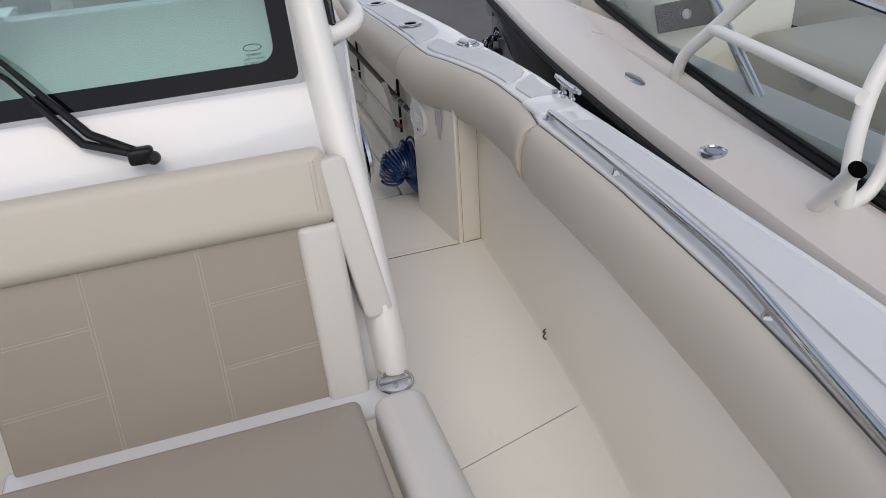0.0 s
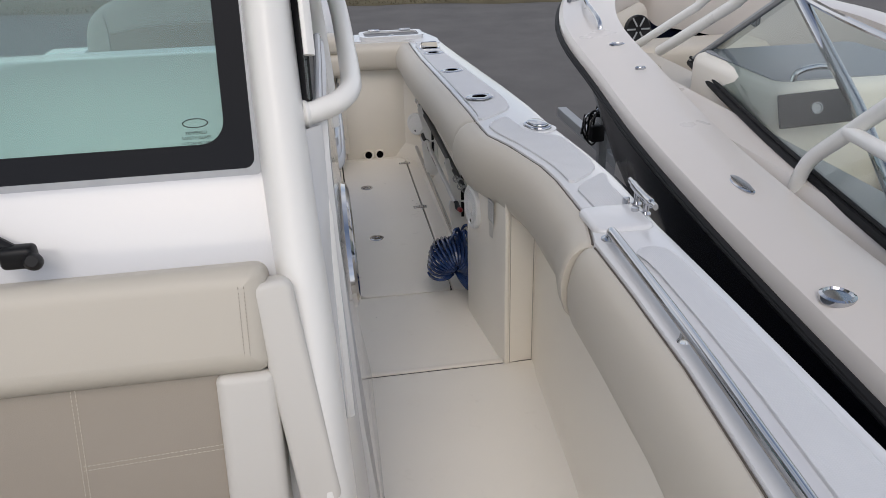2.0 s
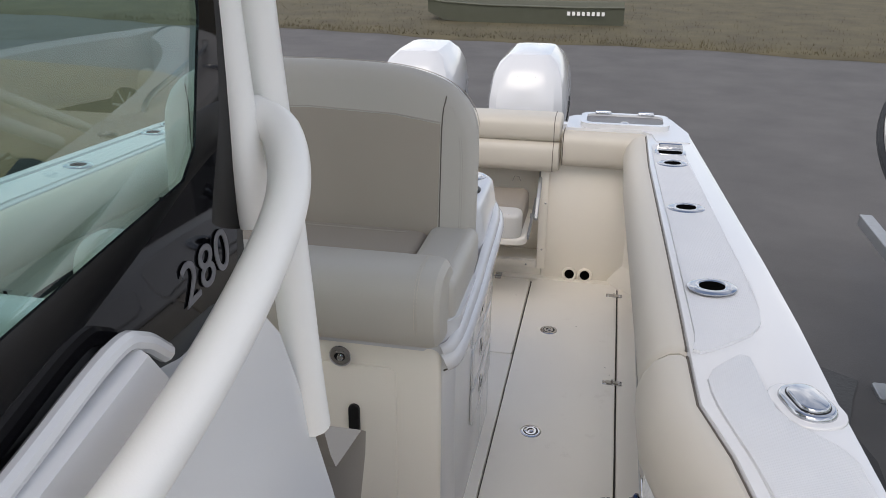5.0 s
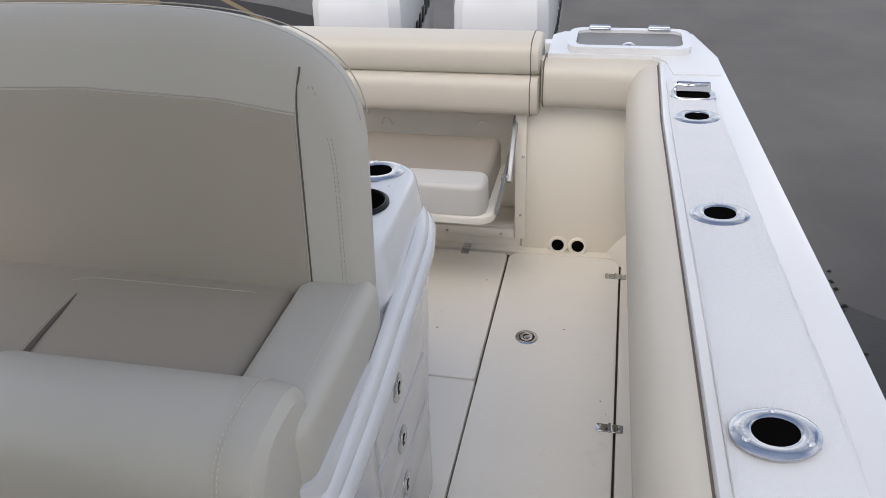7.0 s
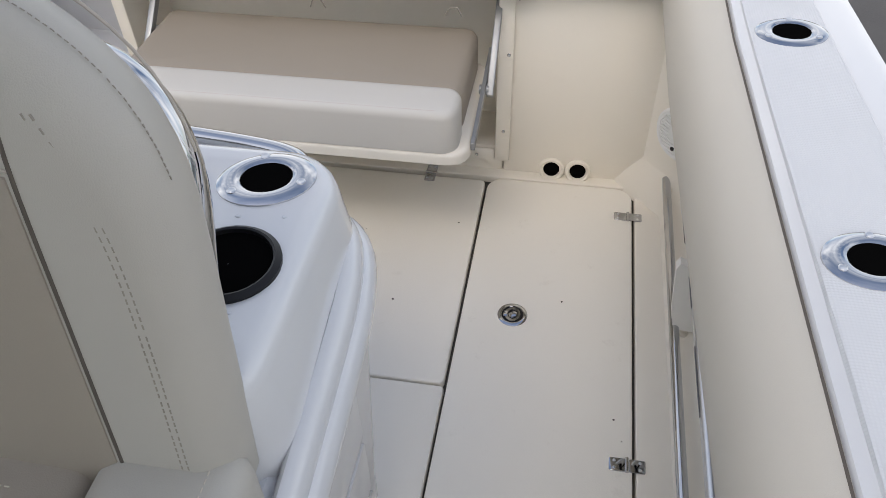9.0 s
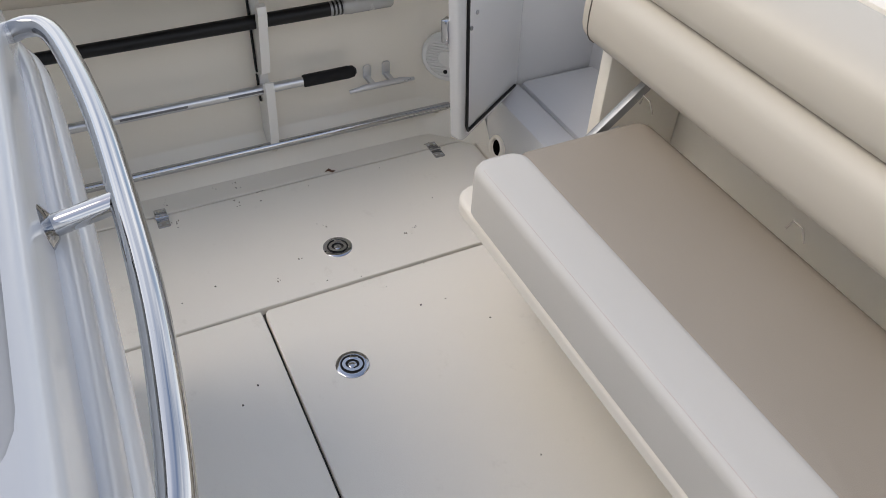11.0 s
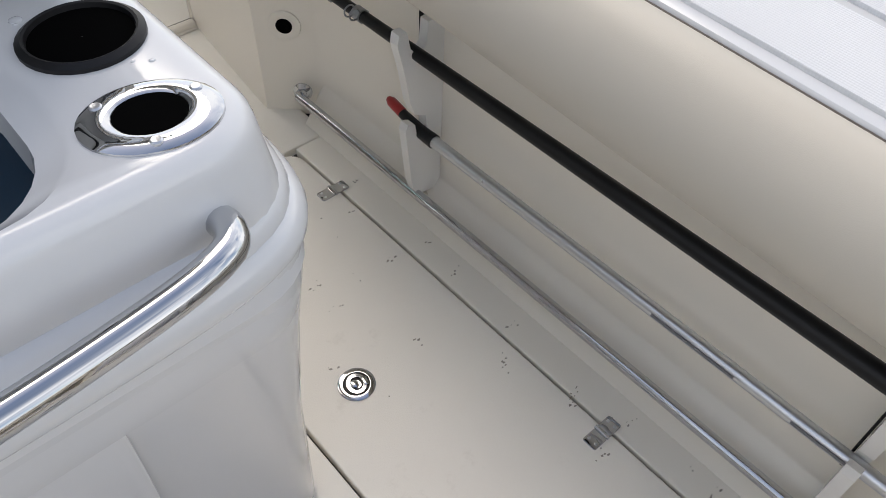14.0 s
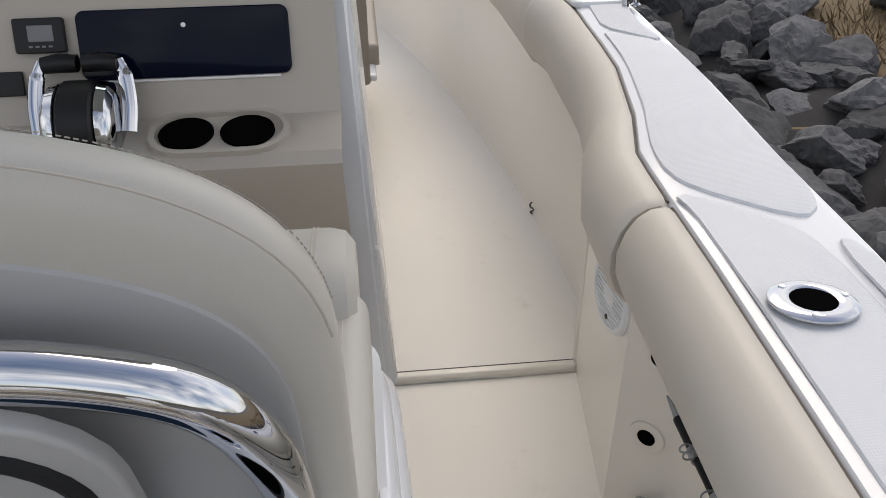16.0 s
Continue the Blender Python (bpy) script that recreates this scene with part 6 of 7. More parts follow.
# ---------------------------------------------------------------- outboards
def outboard(x):
    ob = thing("outboard_motor", "large white outboard motor with dark lettering bars", "outboard", "twin outboards", (x, 6.30, -0.55))
    rows = []
    for z, w, y0, y1, r in ((0.55, 0.15, -0.22, 0.30, 0.08), (0.78, 0.19, -0.30, 0.36, 0.10), (0.98, 0.215, -0.345, 0.40, 0.11), (1.12, 0.225, -0.36, 0.42, 0.12), (1.24, 0.222, -0.355, 0.42, 0.12), (1.36, 0.205, -0.31, 0.40, 0.11), (1.43, 0.17, -0.25, 0.36, 0.09), (1.475, 0.12, -0.19, 0.30, 0.07), (1.485, 0.07, -0.12, 0.22, 0.05)):
        rows.append([(px, (y0 + y1) / 2 + py, z) for px, py in rrect(2 * w, y1 - y0, r, 3)])
    part("cowl", loft(bmesh.new(), rows), WHITE, ob, smooth=24)
    for sx in (-1, 1):
        part("cowl_crease", sweep(bmesh.new(), [(sx * 0.030, -0.345, 1.22), (sx * 0.050, -0.30, 1.37), (sx * 0.045, -0.17, 1.478)], 0.0025, 6), GREY, ob)
        for k in range(7):
            bm = bmesh.new()
            lz = 1.00 + 0.018 * k
            box(bm, sx * 0.224 - 0.003, sx * 0.224 + 0.003, -0.22 + 0.062 * k, -0.18 + 0.062 * k, lz, lz + 0.075, 0.002, 1)
            part("lettering_bar", bm, BLACK, ob, "black brand lettering drawn as bars")
    rows = [[(px, 0.05 + py, z) for px, py in rrect(2 * w, d, r, 3)] for z, w, d, r in ((-0.55, 0.04, 0.30, 0.02), (-0.1, 0.05, 0.34, 0.04), (0.3, 0.09, 0.40, 0.06), (0.56, 0.14, 0.46, 0.08))]
    part("midsection", loft(bmesh.new(), rows), WHITE, ob)
    bm = bmesh.new()
    box(bm, -0.14, 0.14, -0.78, -0.20, 0.25, 0.75, 0.03, 2)
    part("bracket", bm, WHITE, ob)
    return ob


outboard(0.385)
outboard(-0.275)


# ---------------------------------------------------------------- ground, road, bank
GZ0 = -1.15
bm = bmesh.new()
bmesh.ops.create_grid(bm, x_segments=60, y_segments=60, size=300)
for v in bm.verts:
    v.co.z = GZ0
setting(part("ground", bm, ASPHALT, smooth=0), "worn grey asphalt yard", "asphalt")
bm = bmesh.new()
loft(bm, [[(x, 20.75 - 0.146 * x + 0.25 * math.sin(x * 0.7) + 0.12 * math.sin(x * 2.3) + dy, GZ0 + dz) for x in np.linspace(-60, 60, 121)] for dy, dz in ((0, 0.004), (0.15, 0.05), (1.5, 0.10), (6, 0.16), (30, 0.5), (200, 1.0))], closed=False)
setting(part("ground_verge", bm, GRASS), "dry winter grass verge beyond the road", "grass")
rnd = random.Random(3)
bm = bmesh.new()
for k in range(9000):
    x = rnd.uniform(-14, 16)
    y = 20.75 - 0.146 * x + 9 * rnd.random() ** 1.6
    h = rnd.uniform(0.03, 0.11)
    a = rnd.uniform(0, 6.28)
    z = GZ0 + 0.05 + (y - 20.75 + 0.146 * x) * 0.012
    lean = rnd.uniform(-0.05, 0.05)
    p = [bm.verts.new(q) for q in ((x - 0.012 * math.cos(a), y - 0.012 * math.sin(a), z), (x + 0.012 * math.cos(a), y + 0.012 * math.sin(a), z), (x + lean, y + lean, z + h))]
    bm.faces.new(p)
tagged(part("grass_blades", bm, GRASS, smooth=0), "dry tan grass blades on the verge", "grass", kind="stuff")

rnd = random.Random(5)
bm = bmesh.new()
rows = []
for k in range(40):
    u = k / 39
    y = -4.0 + 11.3 * u
    w0, w1 = 0.75 + 0.12 * math.sin(5 * y) + 0.08 * rnd.random(), 2.15 + 0.30 * math.sin(1.3 * y) + 0.14 * math.sin(6.1 * y) + 0.1 * rnd.random()
    if u > 0.9:
        w1 = w0 + (w1 - w0) * math.sqrt(max(0.02, 1 - ((u - 0.9) / 0.1) ** 2))
    rows.append([(w0 + (w1 - w0) * a, y, GZ0 + 0.006) for a in (0, 0.33, 0.66, 1)])
loft(bm, rows, closed=False)
setting(part("ground_wet_patch", bm, WET), "dark wet dirty asphalt between the boats", "asphalt")
bm = bmesh.new()
for k in range(1500):
    x, y, r = rnd.uniform(0.9, 2.3), rnd.uniform(-2.0, 7.0), rnd.uniform(0.005, 0.022)
    a = rnd.uniform(0, 6.28)
    ring = [bm.verts.new((x + r * math.cos(a + q), y + r * rnd.uniform(0.5, 1.0) * math.sin(a + q), GZ0 + 0.008)) for q in (0, 1.6, 3.1, 4.7)]
    tip = bm.verts.new((x, y, GZ0 + 0.010 + r * 0.7))
    for q in range(4):
        bm.faces.new((ring[q], ring[(q + 1) % 4], tip))
tagged(part("gravel", bm, RUBBLE, smooth=0), "loose dark gravel and leaf litter on wet asphalt", "gravel", kind="stuff")

# bank of riprap and dry grass beside the starboard side
bm = bmesh.new()
rows = []
for y in np.linspace(-14, 12, 40):
    rows.append([(x, y, GZ0 + h + 0.06 * math.sin(y * 1.7 + x)) for x, h in ((-1.75, -0.06), (-2.4, 0.05), (-3.4, 0.22), (-4.6, 0.48), (-5.6, 0.66), (-8, 0.80), (-30, 1.1))])
loft(bm, rows, closed=False)
setting(part("ground_bank", bm, BANK), "dry grass bank above the riprap", "grass")
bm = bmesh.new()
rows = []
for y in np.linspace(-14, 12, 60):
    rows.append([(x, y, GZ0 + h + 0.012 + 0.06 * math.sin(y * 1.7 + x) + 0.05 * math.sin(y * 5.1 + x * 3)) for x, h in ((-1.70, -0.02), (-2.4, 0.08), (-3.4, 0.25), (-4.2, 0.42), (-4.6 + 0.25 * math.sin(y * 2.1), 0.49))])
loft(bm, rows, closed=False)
# near-black rubble colour carries the shade of the gaps between boulders
setting(part("ground_rubble", bm, RUBBLE), "dark rubble between the boulders, gap shade in its colour", "rubble")


def rock_mesh(seed):
    r = random.Random(seed)
    bm = bmesh.new()
    bmesh.ops.create_icosphere(bm, subdivisions=4, radius=0.5)
    sc = Vector((r.uniform(0.8, 1.3), r.uniform(0.7, 1.1), r.uniform(0.5, 0.85)))
    planes = [(Vector((r.gauss(0, 1), r.gauss(0, 1), r.gauss(0, 1))).normalized(), r.uniform(0.20, 0.38)) for _ in range(13)]
    for v in bm.verts:
        p = v.co.copy()
        for nn, d in planes:
            k = p.dot(nn) - d
            if k > 0:
                p -= nn * k
        p += p.normalized() * (0.05 * noise.noise(p * 6 + Vector((seed, 0, 0))) + 0.03 * noise.noise(p * 15) + 0.012 * noise.noise(p * 34))
        v.co = Vector((p.x * sc.x, p.y * sc.y, p.z * sc.z))
    bmesh.ops.recalc_face_normals(bm, faces=bm.faces)
    me = bpy.data.meshes.new("rock")
    bm.to_mesh(me)
    bm.free()
    me.materials.append(ROCK)
    me.polygons.foreach_set("use_smooth", [True] * len(me.polygons))
    me.set_sharp_from_angle(angle=radians(16))
    return me


rocks = [rock_mesh(k + 1) for k in range(9)]
rnd = random.Random(11)
placed = 0
for row, (x0, x1) in enumerate(((-2.35, -1.9), (-2.9, -2.45), (-3.5, -3.0), (-4.1, -3.6), (-4.8, -4.2), (-5.5, -4.9), (-2.7, -2.2), (-3.3, -2.8), (-4.4, -3.9))):
    y = -9.0 + 0.2 * row
    while y < 6.0:
        size = rnd.uniform(0.36, 0.82)
        x = rnd.uniform(x0, x1)
        if x < -4.3 and y < -0.8 and rnd.random() < 0.7:
            y += size * 0.5
            continue
        h = float(np.interp(-x, (1.75, 2.4, 3.4, 4.6, 5.6), (-0.06, 0.05, 0.22, 0.48, 0.66)))
        ob = new("rock", rnd.choice(rocks))
        ob.matrix_world = Matrix.Translation((x, y, GZ0 + h + size * 0.16)) @ Euler((rnd.uniform(-0.4, 0.4), rnd.uniform(-0.4, 0.4), rnd.uniform(0, 6.28))).to_matrix().to_4x4() @ Matrix.Diagonal((size, size, size, 1))
        tagged(ob, "rough grey riprap boulder on the bank", "rock", "riprap boulders")
        y += size * rnd.uniform(0.46, 0.68)
bm = bmesh.new()
for k in range(9000):
    x, y = rnd.uniform(-9, -4.9), rnd.uniform(-12, 5)
    if y < -0.4 and k % 2:
        x = rnd.uniform(-5.8, -4.5)
    h = rnd.uniform(0.05, 0.2)
    z = GZ0 + float(np.interp(-x, (4.6, 5.6, 8, 30), (0.45, 0.64, 0.78, 1.1)))
    a = rnd.uniform(0, 6.28)
    dx, dy = rnd.uniform(-0.12, 0.12), rnd.uniform(-0.12, 0.12)
    p = [bm.verts.new(q) for q in ((x - 0.012 * math.cos(a), y - 0.012 * math.sin(a), z), (x + 0.012 * math.cos(a), y + 0.012 * math.sin(a), z), (x + dx, y + dy, z + h))]
    bm.faces.new(p)
tagged(part("bank_grass", bm, BANK, smooth=0), "tan dry grass tufts on the bank", "grass", kind="stuff")

# ---------------------------------------------------------------- neighbouring boat, bow pointing aft
nb = thing("neighbouring_boat", "white dual-console boat with dark navy hull on a trailer", "boat", at=(3.05, 3.0, GZ0))
NC = Vector((-3.05, -3.0, -GZ0))


def npart(name, bm, mat, label="", smooth=35):
    bmesh.ops.translate(bm, verts=bm.verts, vec=NC)
    return part(name, bm, mat, nb, label, smooth)


NX = 3.05
NDECK = material("off_white_gelcoat", (0.64, 0.60, 0.56), 0.3, coat=0.3, vary=0.03, scale=2)
SH = [(-2.0, 1.78, 0.40), (0.0, 1.73, 0.43), (1.0, 1.72, 0.455), (1.66, 1.735, 0.485), (2.54, 1.785, 0.515), (3.4, 1.835, 0.575), (4.2, 1.91, 0.65), (4.9, 1.96, 0.735), (5.5, 2.10, 0.78), (6.1, 2.33, 0.82), (6.5, 2.60, 0.845), (6.72, 2.85, 0.86), (6.78, 3.0, 0.865)]
SH = [tuple(p) for p in spline(SH, 4)]
for sgn in (1, -1):
    deck, hullr, rub = [], [], []
    for y, x, z in SH:
        z += 0.06
        hw = NX - x
        t = min(1.0, max(0.0, (y - 3) / 3.7))
        deck.append([(NX - sgn * hw * a + sgn * b, y - c * t, z + d) for a, b, c, d in ((1, 0, 0, -0.09), (1, 0.0, 0, -0.03), (1, 0.02, 0.02, 0.0), (1, 0.12, 0.10, 0.022), (1, 0.24, 0.22, 0.03), (1, 0.32, 0.30, 0.02), (1, 0.33, 0.31, -0.35))] if hw > 0.34 else
                    [(NX - sgn * hw * a, y - c, z + d) for a, c, d in ((1, 0, -0.09), (1, 0, -0.03), (0.97, 0.02, 0), (0.7, 0.10, 0.022), (0.4, 0.2, 0.03), (0.2, 0.3, 0.02), (0.1, 0.31, -0.35))])
        hullr.append([(NX - sgn * hw * a, y - 2.1 * t * b, zz) for a, b, zz in ((0.995, 0, z - 0.07), (0.95 - 0.09 * t, 0.22, z - 0.30), (0.88 - 0.20 * t, 0.55, -0.12), (0.50 - 0.12 * t, 0.85, -0.52), (0.02, 1.0, -0.78))])
        rub.append((NX - sgn * hw * 1.004, y, z - 0.075))
    npart("deck", loft(bmesh.new(), deck, closed=False), NDECK, "off-white deck moulding")
    npart("hull", loft(bmesh.new(), hullr, closed=False), NAVY, "glossy navy hull side")
    npart("rub_rail", sweep(bmesh.new(), rub, 0.020, 8), RUBBER, "black rub rail")
    npart("rub_rail_insert", sweep(bmesh.new(), [(x - sgn * 0.018, y, z + 0.004) for x, y, z in rub], 0.006, 6), RUBBER)
bm = bmesh.new()
box(bm, 2.0, 4.1, -2.0, 4.2, -0.16, -0.10, 0)
npart("cockpit_sole", bm, CREAM, "cream cockpit floor")
# bow seating and helm moulding
bm = bmesh.new()
box(bm, 2.36, 2.76, 4.2, 5.4, 0.25, 0.55, 0.06, 3)
box(bm, 2.50, 3.6, 5.3, 5.70, 0.35, 0.58, 0.06, 3)
npart("bow_seat", bm, VINYL, "cream bow seating")
for a, b in (((2.26, 4.25), (2.32, 5.45)), ((2.36, 5.5), (2.9, 6.05))):
    npart("backrest", sweep(bmesh.new(), [(a[0], a[1], 0.60), (b[0], b[1], 0.66)], 0.075, 12, 1.6), VINYL, "cream vinyl bow backrest")
bm = bmesh.new()
loft(bm, [[(x, y, z) for x, z in ((2.12, 0.05), (2.14, 0.52), (2.20, 0.60), (2.36, 0.63), (2.42, 0.50), (2.44, 0.05))] for y in (1.2, 2.0, 2.9, 3.7, 4.35)], closed=True)
npart("side_coaming", bm, NDECK, "off-white coaming below the windshield")
bm = bmesh.new()
box(bm, 2.44, 3.4, 3.34, 4.20, -0.1, 0.79, 0.06, 3)
npart("console", bm, CREAM, "cream passenger console")
bm = bmesh.new()
box(bm, -0.17, 0.17, -0.075, 0.075, 0, 0.02, 0.01, 2, frame_at((2.62, 3.315, 0.69), (1, 0.1, 0), (-0.1, -1, 0.35)))
npart("dash_panel", bm, BLACK, "dark grey dash panel")
npart("dash_latch", lathe(bmesh.new(), [(0.026, 0.02), (0.026, 0.026), (0.021, 0.027), (0.019, 0.022), (0.0005, 0.022)], 20, frame_at((2.62, 3.315, 0.69), (1, 0.1, 0), (-0.1, -1, 0.35))), SILVER)
npart("dash_top", pad(bmesh.new(), 0.86, 0.74, 0.006, 0.05, 0.003, Matrix.Translation((2.92, 3.79, 0.790))), DASH_TOP, "flat blue-grey non-glare dash top")
npart("dash_grab", sweep(bmesh.new(), spline([(2.56, 3.42, 0.78), (2.58, 3.42, 0.83), (2.68, 3.42, 0.85), (2.78, 3.42, 0.83), (2.80, 3.42, 0.78)]), 0.014, 10), CHROME)
bm = bmesh.new()
box(bm, 3.0, 3.9, 1.0, 3.3, -0.1, 0.55, 0.08, 3)
npart("helm_moulding", bm, HELM, "cream helm moulding")
bm = bmesh.new()
box(bm, -0.12, 0.12, -0.05, 0.05, 0, 0.01, 0.005, 1, frame_at((2.99, 2.2, 0.28), (0, 1, 0), (-1, 0, 0)))
npart("switch_panel", bm, SILVER, "grey switch panel")
for dy in (-0.06, 0.05):
    bm = bmesh.new()
    box(bm, -0.03, 0.03, -0.03, 0.03, 0.01, 0.016, 0.003, 1, frame_at((2.99, 2.2 + dy, 0.28), (0, 1, 0), (-1, 0, 0)))
    npart("switch", bm, BLACK)
for y, z in ((1.62, 0.42), (2.75, 0.45)):
    npart("access_ring", lathe(bmesh.new(), [(0.07, 0.0), (0.07, 0.006), (0.05, 0.010), (0.0005, 0.008)], 22, frame_at((2.995, y, z), (0, 1, 0), (-1, 0, 0))), SILVER)
# windshield
WB = [(2.05, 1.0, 0.55), (2.12, 1.75, 0.57), (2.26, 2.85, 0.615), (2.40, 3.65, 0.645), (2.52, 4.35, 0.69)]
WT = [(2.30, 0.9, 1.02), (2.34, 1.70, 1.05), (2.44, 2.65, 1.10), (2.52, 3.25, 1.14), (2.58, 3.55, 1.17)]
for a, r, m_, nm in ((WB, 0.020, RUBBER, "windshield_base"), ([(x, y, z + 0.028) for x, y, z in WB], 0.009, RUBBER, "windshield_rail"), (WT, 0.014, CHROME, "windshield_top")):
    npart(nm, sweep(bmesh.new(), spline(a), r, 8), m_)
bm = bmesh.new()
loft(bm, [[Vector(a), Vector(b)] for a, b in zip(WB, WT)], closed=False)
npart("windshield_glass", bm, PANE, "clear curved windshield", 60)
bm = bmesh.new()
loft(bm, [[Vector(a), Vector(b)] for a, b in (((2.52, 4.35, 0.69), (2.58, 3.55, 1.17)), ((2.85, 4.55, 0.72), (2.85, 3.75, 1.19)))], closed=False)
npart("windshield_front_glass", bm, PANE, "", 60)
npart("windshield_corner", sweep(bmesh.new(), [(2.52, 4.35, 0.69), (2.58, 3.55, 1.17)], 0.018, 8), SILVER)
npart("windshield_strut", sweep(bmesh.new(), [(2.56, 3.5, 1.17), (2.40, 2.75, 0.86), (2.24, 2.02, 0.47)], 0.026, 12), CHROME, "polished windshield strut")
# tower pipes
npart("tower_leg", sweep(bmesh.new(), spline([(2.185, 2.72, 0.42), (2.185, 2.72, 0.52), (2.19, 2.68, 0.68), (2.20, 2.50, 0.85), (2.22, 2.14, 1.17), (2.25, 1.70, 1.60)]), 0.028, 14), PIPE, "white powder-coated tower leg")
npart("tower_brace", sweep(bmesh.new(), [(2.195, 2.50, 0.854), (2.09, 2.0, 0.88), (1.985, 1.46, 0.90)], 0.025, 14), PIPE)
npart("tower_foot", lathe(bmesh.new(), [(0.075, 0.0), (0.07, 0.014), (0.04, 0.03)], 20, Matrix.Translation((2.185, 2.72, 0.40))), PIPE)
npart("tower_leg", sweep(bmesh.new(), spline([(1.96, 1.40, 0.418), (1.961, 1.42, 0.625), (1.985, 1.45, 0.79), (2.04, 1.48, 0.93), (2.12, 1.50, 1.07), (2.20, 1.52, 1.35), (2.24, 1.53, 1.6)]), 0.027, 14), PIPE)
npart("tower_brace", sweep(bmesh.new(), spline([(1.965, 1.41, 0.56), (2.05, 1.415, 0.59), (2.11, 1.43, 0.68), (2.14, 1.45, 0.85), (2.20, 1.47, 1.2)]), 0.025, 14), PIPE)
npart("tower_foot", lathe(bmesh.new(), [(0.058, 0.0), (0.055, 0.012), (0.03, 0.03)], 20, Matrix.Translation((1.96, 1.40, 0.405))), PIPE)
npart("tower_leg", sweep(bmesh.new(), [(2.42, 4.55, 0.72), (2.55, 4.0, 1.05), (2.66, 3.5, 1.45)], 0.030, 12), PIPE)
npart("tower_leg", sweep(bmesh.new(), [(2.36, 4.75, 0.72), (2.50, 4.3, 1.0), (2.70, 3.8, 1.45)], 0.024, 12), PIPE)
npart("rod_tube", sweep(bmesh.new(), [(1.873, 1.45, 0.553), (1.833, 1.28, 0.766)], 0.026, 16), PIPE, "pale angled rod tube")
npart("rod_tube_mouth", lathe(bmesh.new(), [(0.027, -0.004), (0.027, 0.002), (0.022, 0.003), (0.0005, 0.003)], 20, frame_at((1.833, 1.28, 0.766), (1, 0, 0), (-0.04, -0.17, 0.213))), HOLE, "dark open mouth of the rod tube")
# deck hardware
for x, y, z, a, b in ((1.835, 1.93, 0.572, 0.050, 0.050), (1.957, 2.70, 0.604, 0.026, 0.085), (2.139, 4.50, 0.782, 0.045, 0.03), (2.118, 4.09, 0.735, 0.03, 0.02), (2.25, 5.65, 0.872, 0.05, 0.03)):
    rows = [[Vector((x + p * math.cos(t), y + q * math.sin(t), z + dz)) for t in np.linspace(0, 2 * math.pi, 24, endpoint=False)] for p, q, dz in ((a, b, -0.01), (a, b, 0.006), (a * 0.8, b * 0.85, 0.010), (a * 0.7, b * 0.75, 0.004), (0.001, 0.001, 0.004))]
    npart("deck_fitting", loft(bmesh.new(), rows), CHROME, "chrome deck fitting")
npart("cleat_bar", sweep(bmesh.new(), [(1.957, 2.62, 0.618), (1.957, 2.66, 0.622), (1.957, 2.74, 0.622), (1.957, 2.78, 0.618)], [0.004, 0.009, 0.009, 0.004], 10), SILVER, "folding cleat lying in its recess")
npart("bow_rail", sweep(bmesh.new(), spline([(2.14, 4.78, 0.77), (2.15, 4.85, 0.86), (2.19, 5.2, 0.92), (2.34, 5.75, 0.95), (2.55, 6.15, 0.93), (2.60, 6.2, 0.84)]), 0.015, 10), CHROME, "polished bow handrail")
sp = Vector((2.47, 4.84, 0.62))
for r0, r1, m_, nm in ((0.085, 0.0, BLACK, "speaker"),):
    fm = frame_at((2.62, 5.38, 0.70), (1, 0, 0), (0.1, -1, 0.1))
    npart("speaker", lathe(bmesh.new(), [(0.095, -0.01), (0.095, 0.01), (0.085, 0.016), (0.03, 0.004), (0.0005, 0.010)], 28, fm), BLACK, "black and silver bow speaker")
    for k in range(6):
        a = k * math.pi / 3
        bm = bmesh.new()
        box(bm, 0.02, 0.085, -0.006, 0.006, 0.014, 0.019, 0.002, 1, fm @ Matrix.Rotation(a, 4, "Z"))
        npart("speaker_spoke", bm, SILVER)

# trailer under the neighbouring boat
tr = thing("boat_trailer", "galvanised trailer tongue with jack and winch post", "trailer", at=(3.0, 7.0, GZ0))
bm = bmesh.new()
box(bm, -0.05, 0.05, -5.0, 1.2, 0.45, 0.55, 0.006, 1)
part("tongue", bm, SILVER, tr)
bm = bmesh.new()
box(bm, -0.27, -0.20, -0.74, -0.67, 0.03, 1.0, 0.006, 1)
part("jack_post", bm, SILVER, tr)
part("jack_foot", pad(bmesh.new(), 0.20, 0.20, 0.03, 0.02, 0.008, Matrix.Translation((-0.235, -0.705, 0.0))), SILVER, tr)
part("jack_handle", sweep(bmesh.new(), [(-0.235, -0.70, 0.98), (-0.40, -0.70, 1.00), (-0.42, -0.70, 0.84)], 0.012, 8), BLACK, tr)
bm = bmesh.new()
box(bm, -0.10, 0.10, -0.3, -0.15, 0.5, 1.25, 0.01, 1)
part("winch_post", bm, SILVER, tr)
part("winch", lathe(bmesh.new(), [(0.09, -0.1), (0.09, 0.1), (0.02, 0.11)], 16, frame_at((-0.12, -0.4, 1.22), (0, 1, 0), (1, 0, 0))), SILVER, tr)
for y in (-3.2, -4.1):
    part("wheel", lathe(bmesh.new(), [(0.20, -0.1), (0.31, -0.1), (0.33, -0.05), (0.33, 0.05), (0.31, 0.1), (0.20, 0.1)], 28, frame_at((-0.95, y, 0.33), (0, 1, 0), (1, 0, 0))), RUBBER, tr, "black tyre")
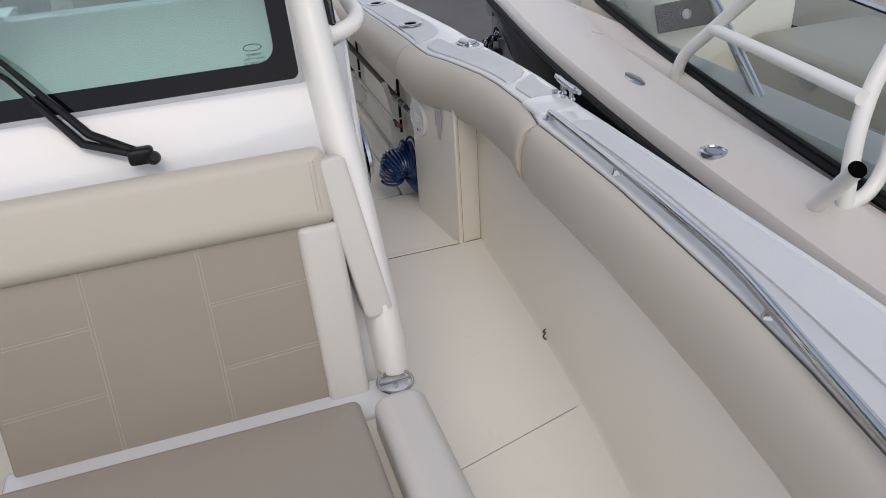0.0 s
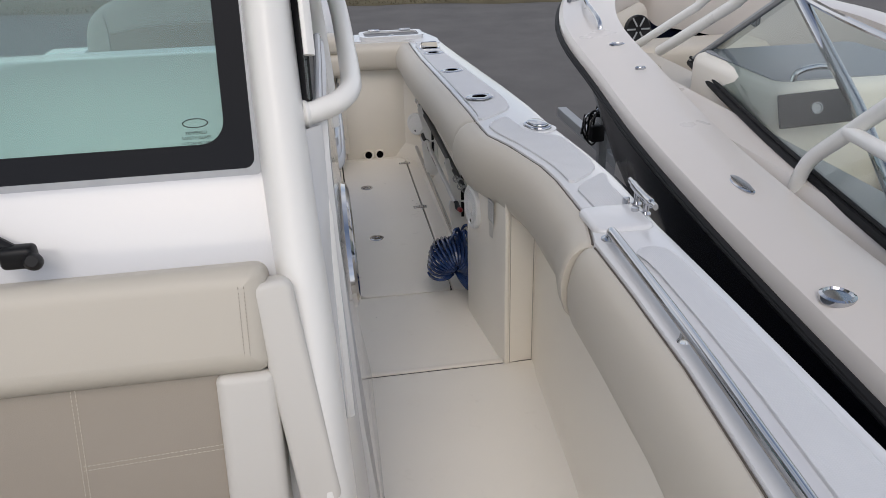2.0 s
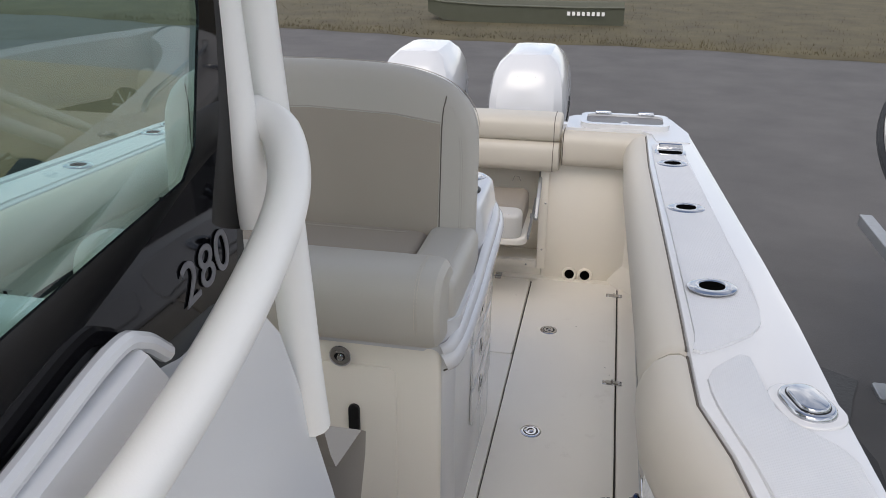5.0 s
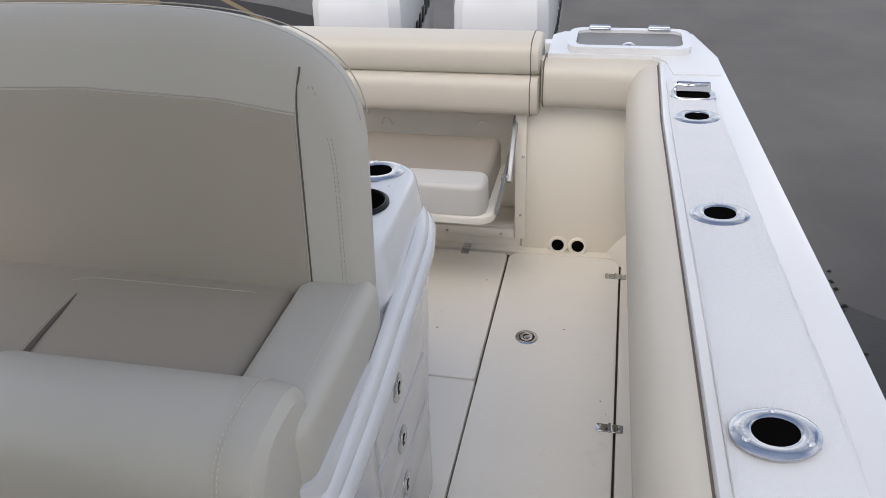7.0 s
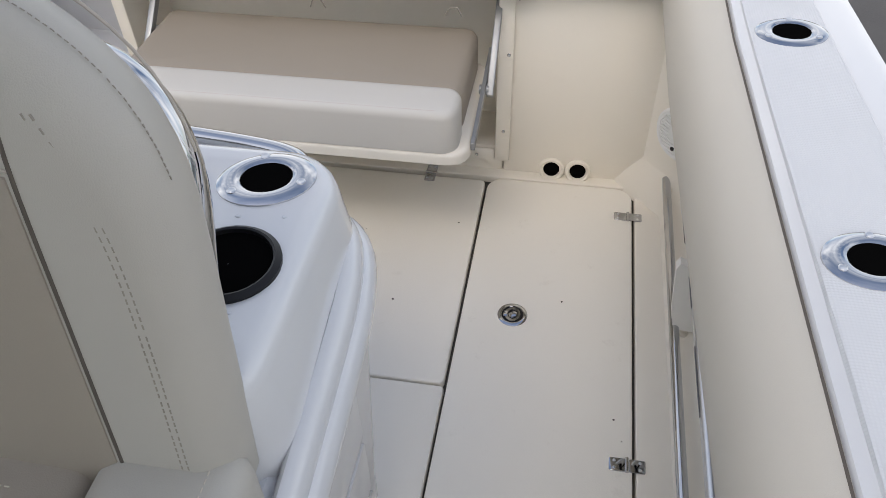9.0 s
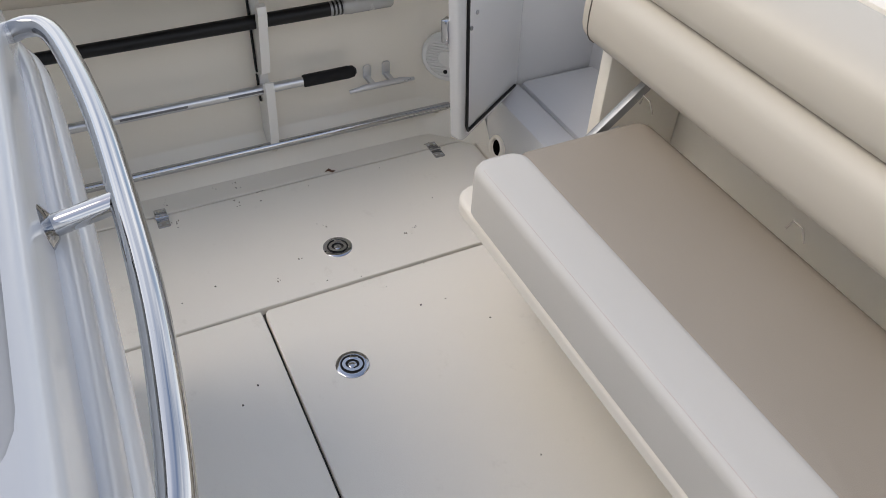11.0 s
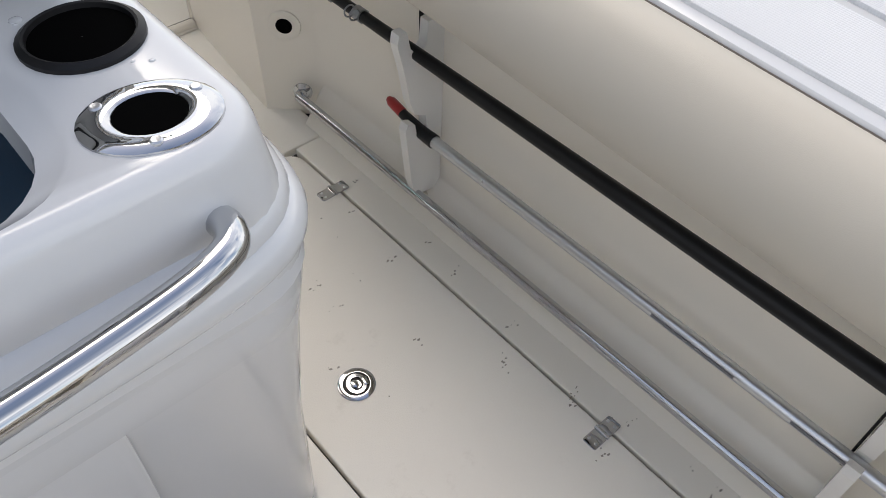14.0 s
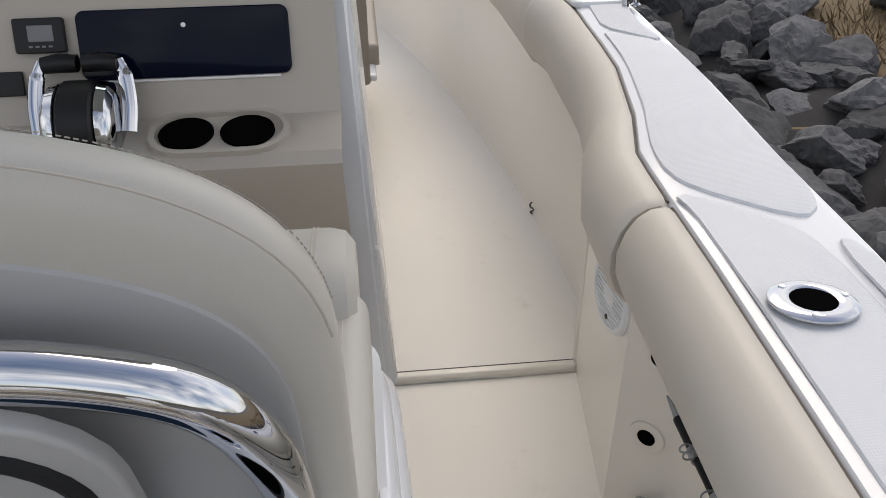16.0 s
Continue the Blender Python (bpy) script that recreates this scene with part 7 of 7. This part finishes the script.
for k in range(5):
    a = 1.3 * k
    part("safety_chain", sweep(bmesh.new(), spline([(-0.24, -0.72, 1.02), (-0.34 - 0.05 * math.sin(a), -0.74 + 0.03 * math.cos(a), 0.98 + 0.03 * k), (-0.42 + 0.02 * k, -0.72, 0.88 + 0.03 * math.sin(2 * a)), (-0.36 + 0.03 * math.cos(a), -0.70, 0.74 + 0.03 * k), (-0.26, -0.68, 0.80)]), 0.009, 6), CHROME if k % 2 else BLACK, tr)
bm = bmesh.new()
box(bm, -0.36, -0.24, -0.78, -0.64, 0.78, 0.92, 0.02, 2)
part("winch_box", bm, BLACK, tr, "black strap winch")

# trailer bunks that carry our own boat
ot = thing("cradle", "dark trailer cradle under the boat", "trailer", at=(0, 2.5, GZ0))
for x in (-0.6, 0.6):
    for y in (-1.5, 1.8):
        bm = bmesh.new()
        box(bm, x - 0.06, x + 0.06, y - 0.06, y + 0.06, 0.0, 0.58, 0.006, 1)
        part("post", bm, SILVER, ot)

# far jon boat on the verge
jb = thing("jon_boat", "olive aluminium jon boat lying on the far verge", "boat", at=(-1.6, 24.3, GZ0 + 0.07))
rows = []
for x, w, z0, z1 in ((-2.7, 0.55, 0.28, 0.62), (-2.2, 0.70, 0.08, 0.58), (-1.0, 0.75, 0.0, 0.52), (1.5, 0.75, 0.0, 0.50), (2.7, 0.72, 0.02, 0.52)):
    rows.append([(x, -w, z1), (x, -w * 0.85, z0), (x, w * 0.85, z0), (x, w, z1), (x, w - 0.04, z1), (x, w * 0.8, z0 + 0.05), (x, -w * 0.8, z0 + 0.05), (x, -w + 0.04, z1)])
part("hull", loft(bmesh.new(), rows), OLIVE, jb)
for sy in (-1, 1):
    part("gunwale", sweep(bmesh.new(), [(x, sy * w, z1) for x, w, z0, z1 in ((-2.7, 0.55, 0, 0.62), (-2.2, 0.70, 0, 0.58), (-1.0, 0.75, 0, 0.52), (1.5, 0.75, 0, 0.50), (2.7, 0.72, 0, 0.52))], 0.03, 8), OLIVE, jb)
for x in (-1.5, 0.2, 1.8):
    bm = bmesh.new()
    box(bm, x - 0.15, x + 0.15, -0.66, 0.66, 0.30, 0.36, 0.01, 1)
    part("thwart", bm, OLIVE, jb)
for k in range(8):
    bm = bmesh.new()
    box(bm, 1.2 + 0.13 * k, 1.28 + 0.13 * k, -0.765, -0.755, 0.30, 0.40, 0, 1)
    part("name_bar", bm, PAPER, jb, "white lettering drawn as a bar")
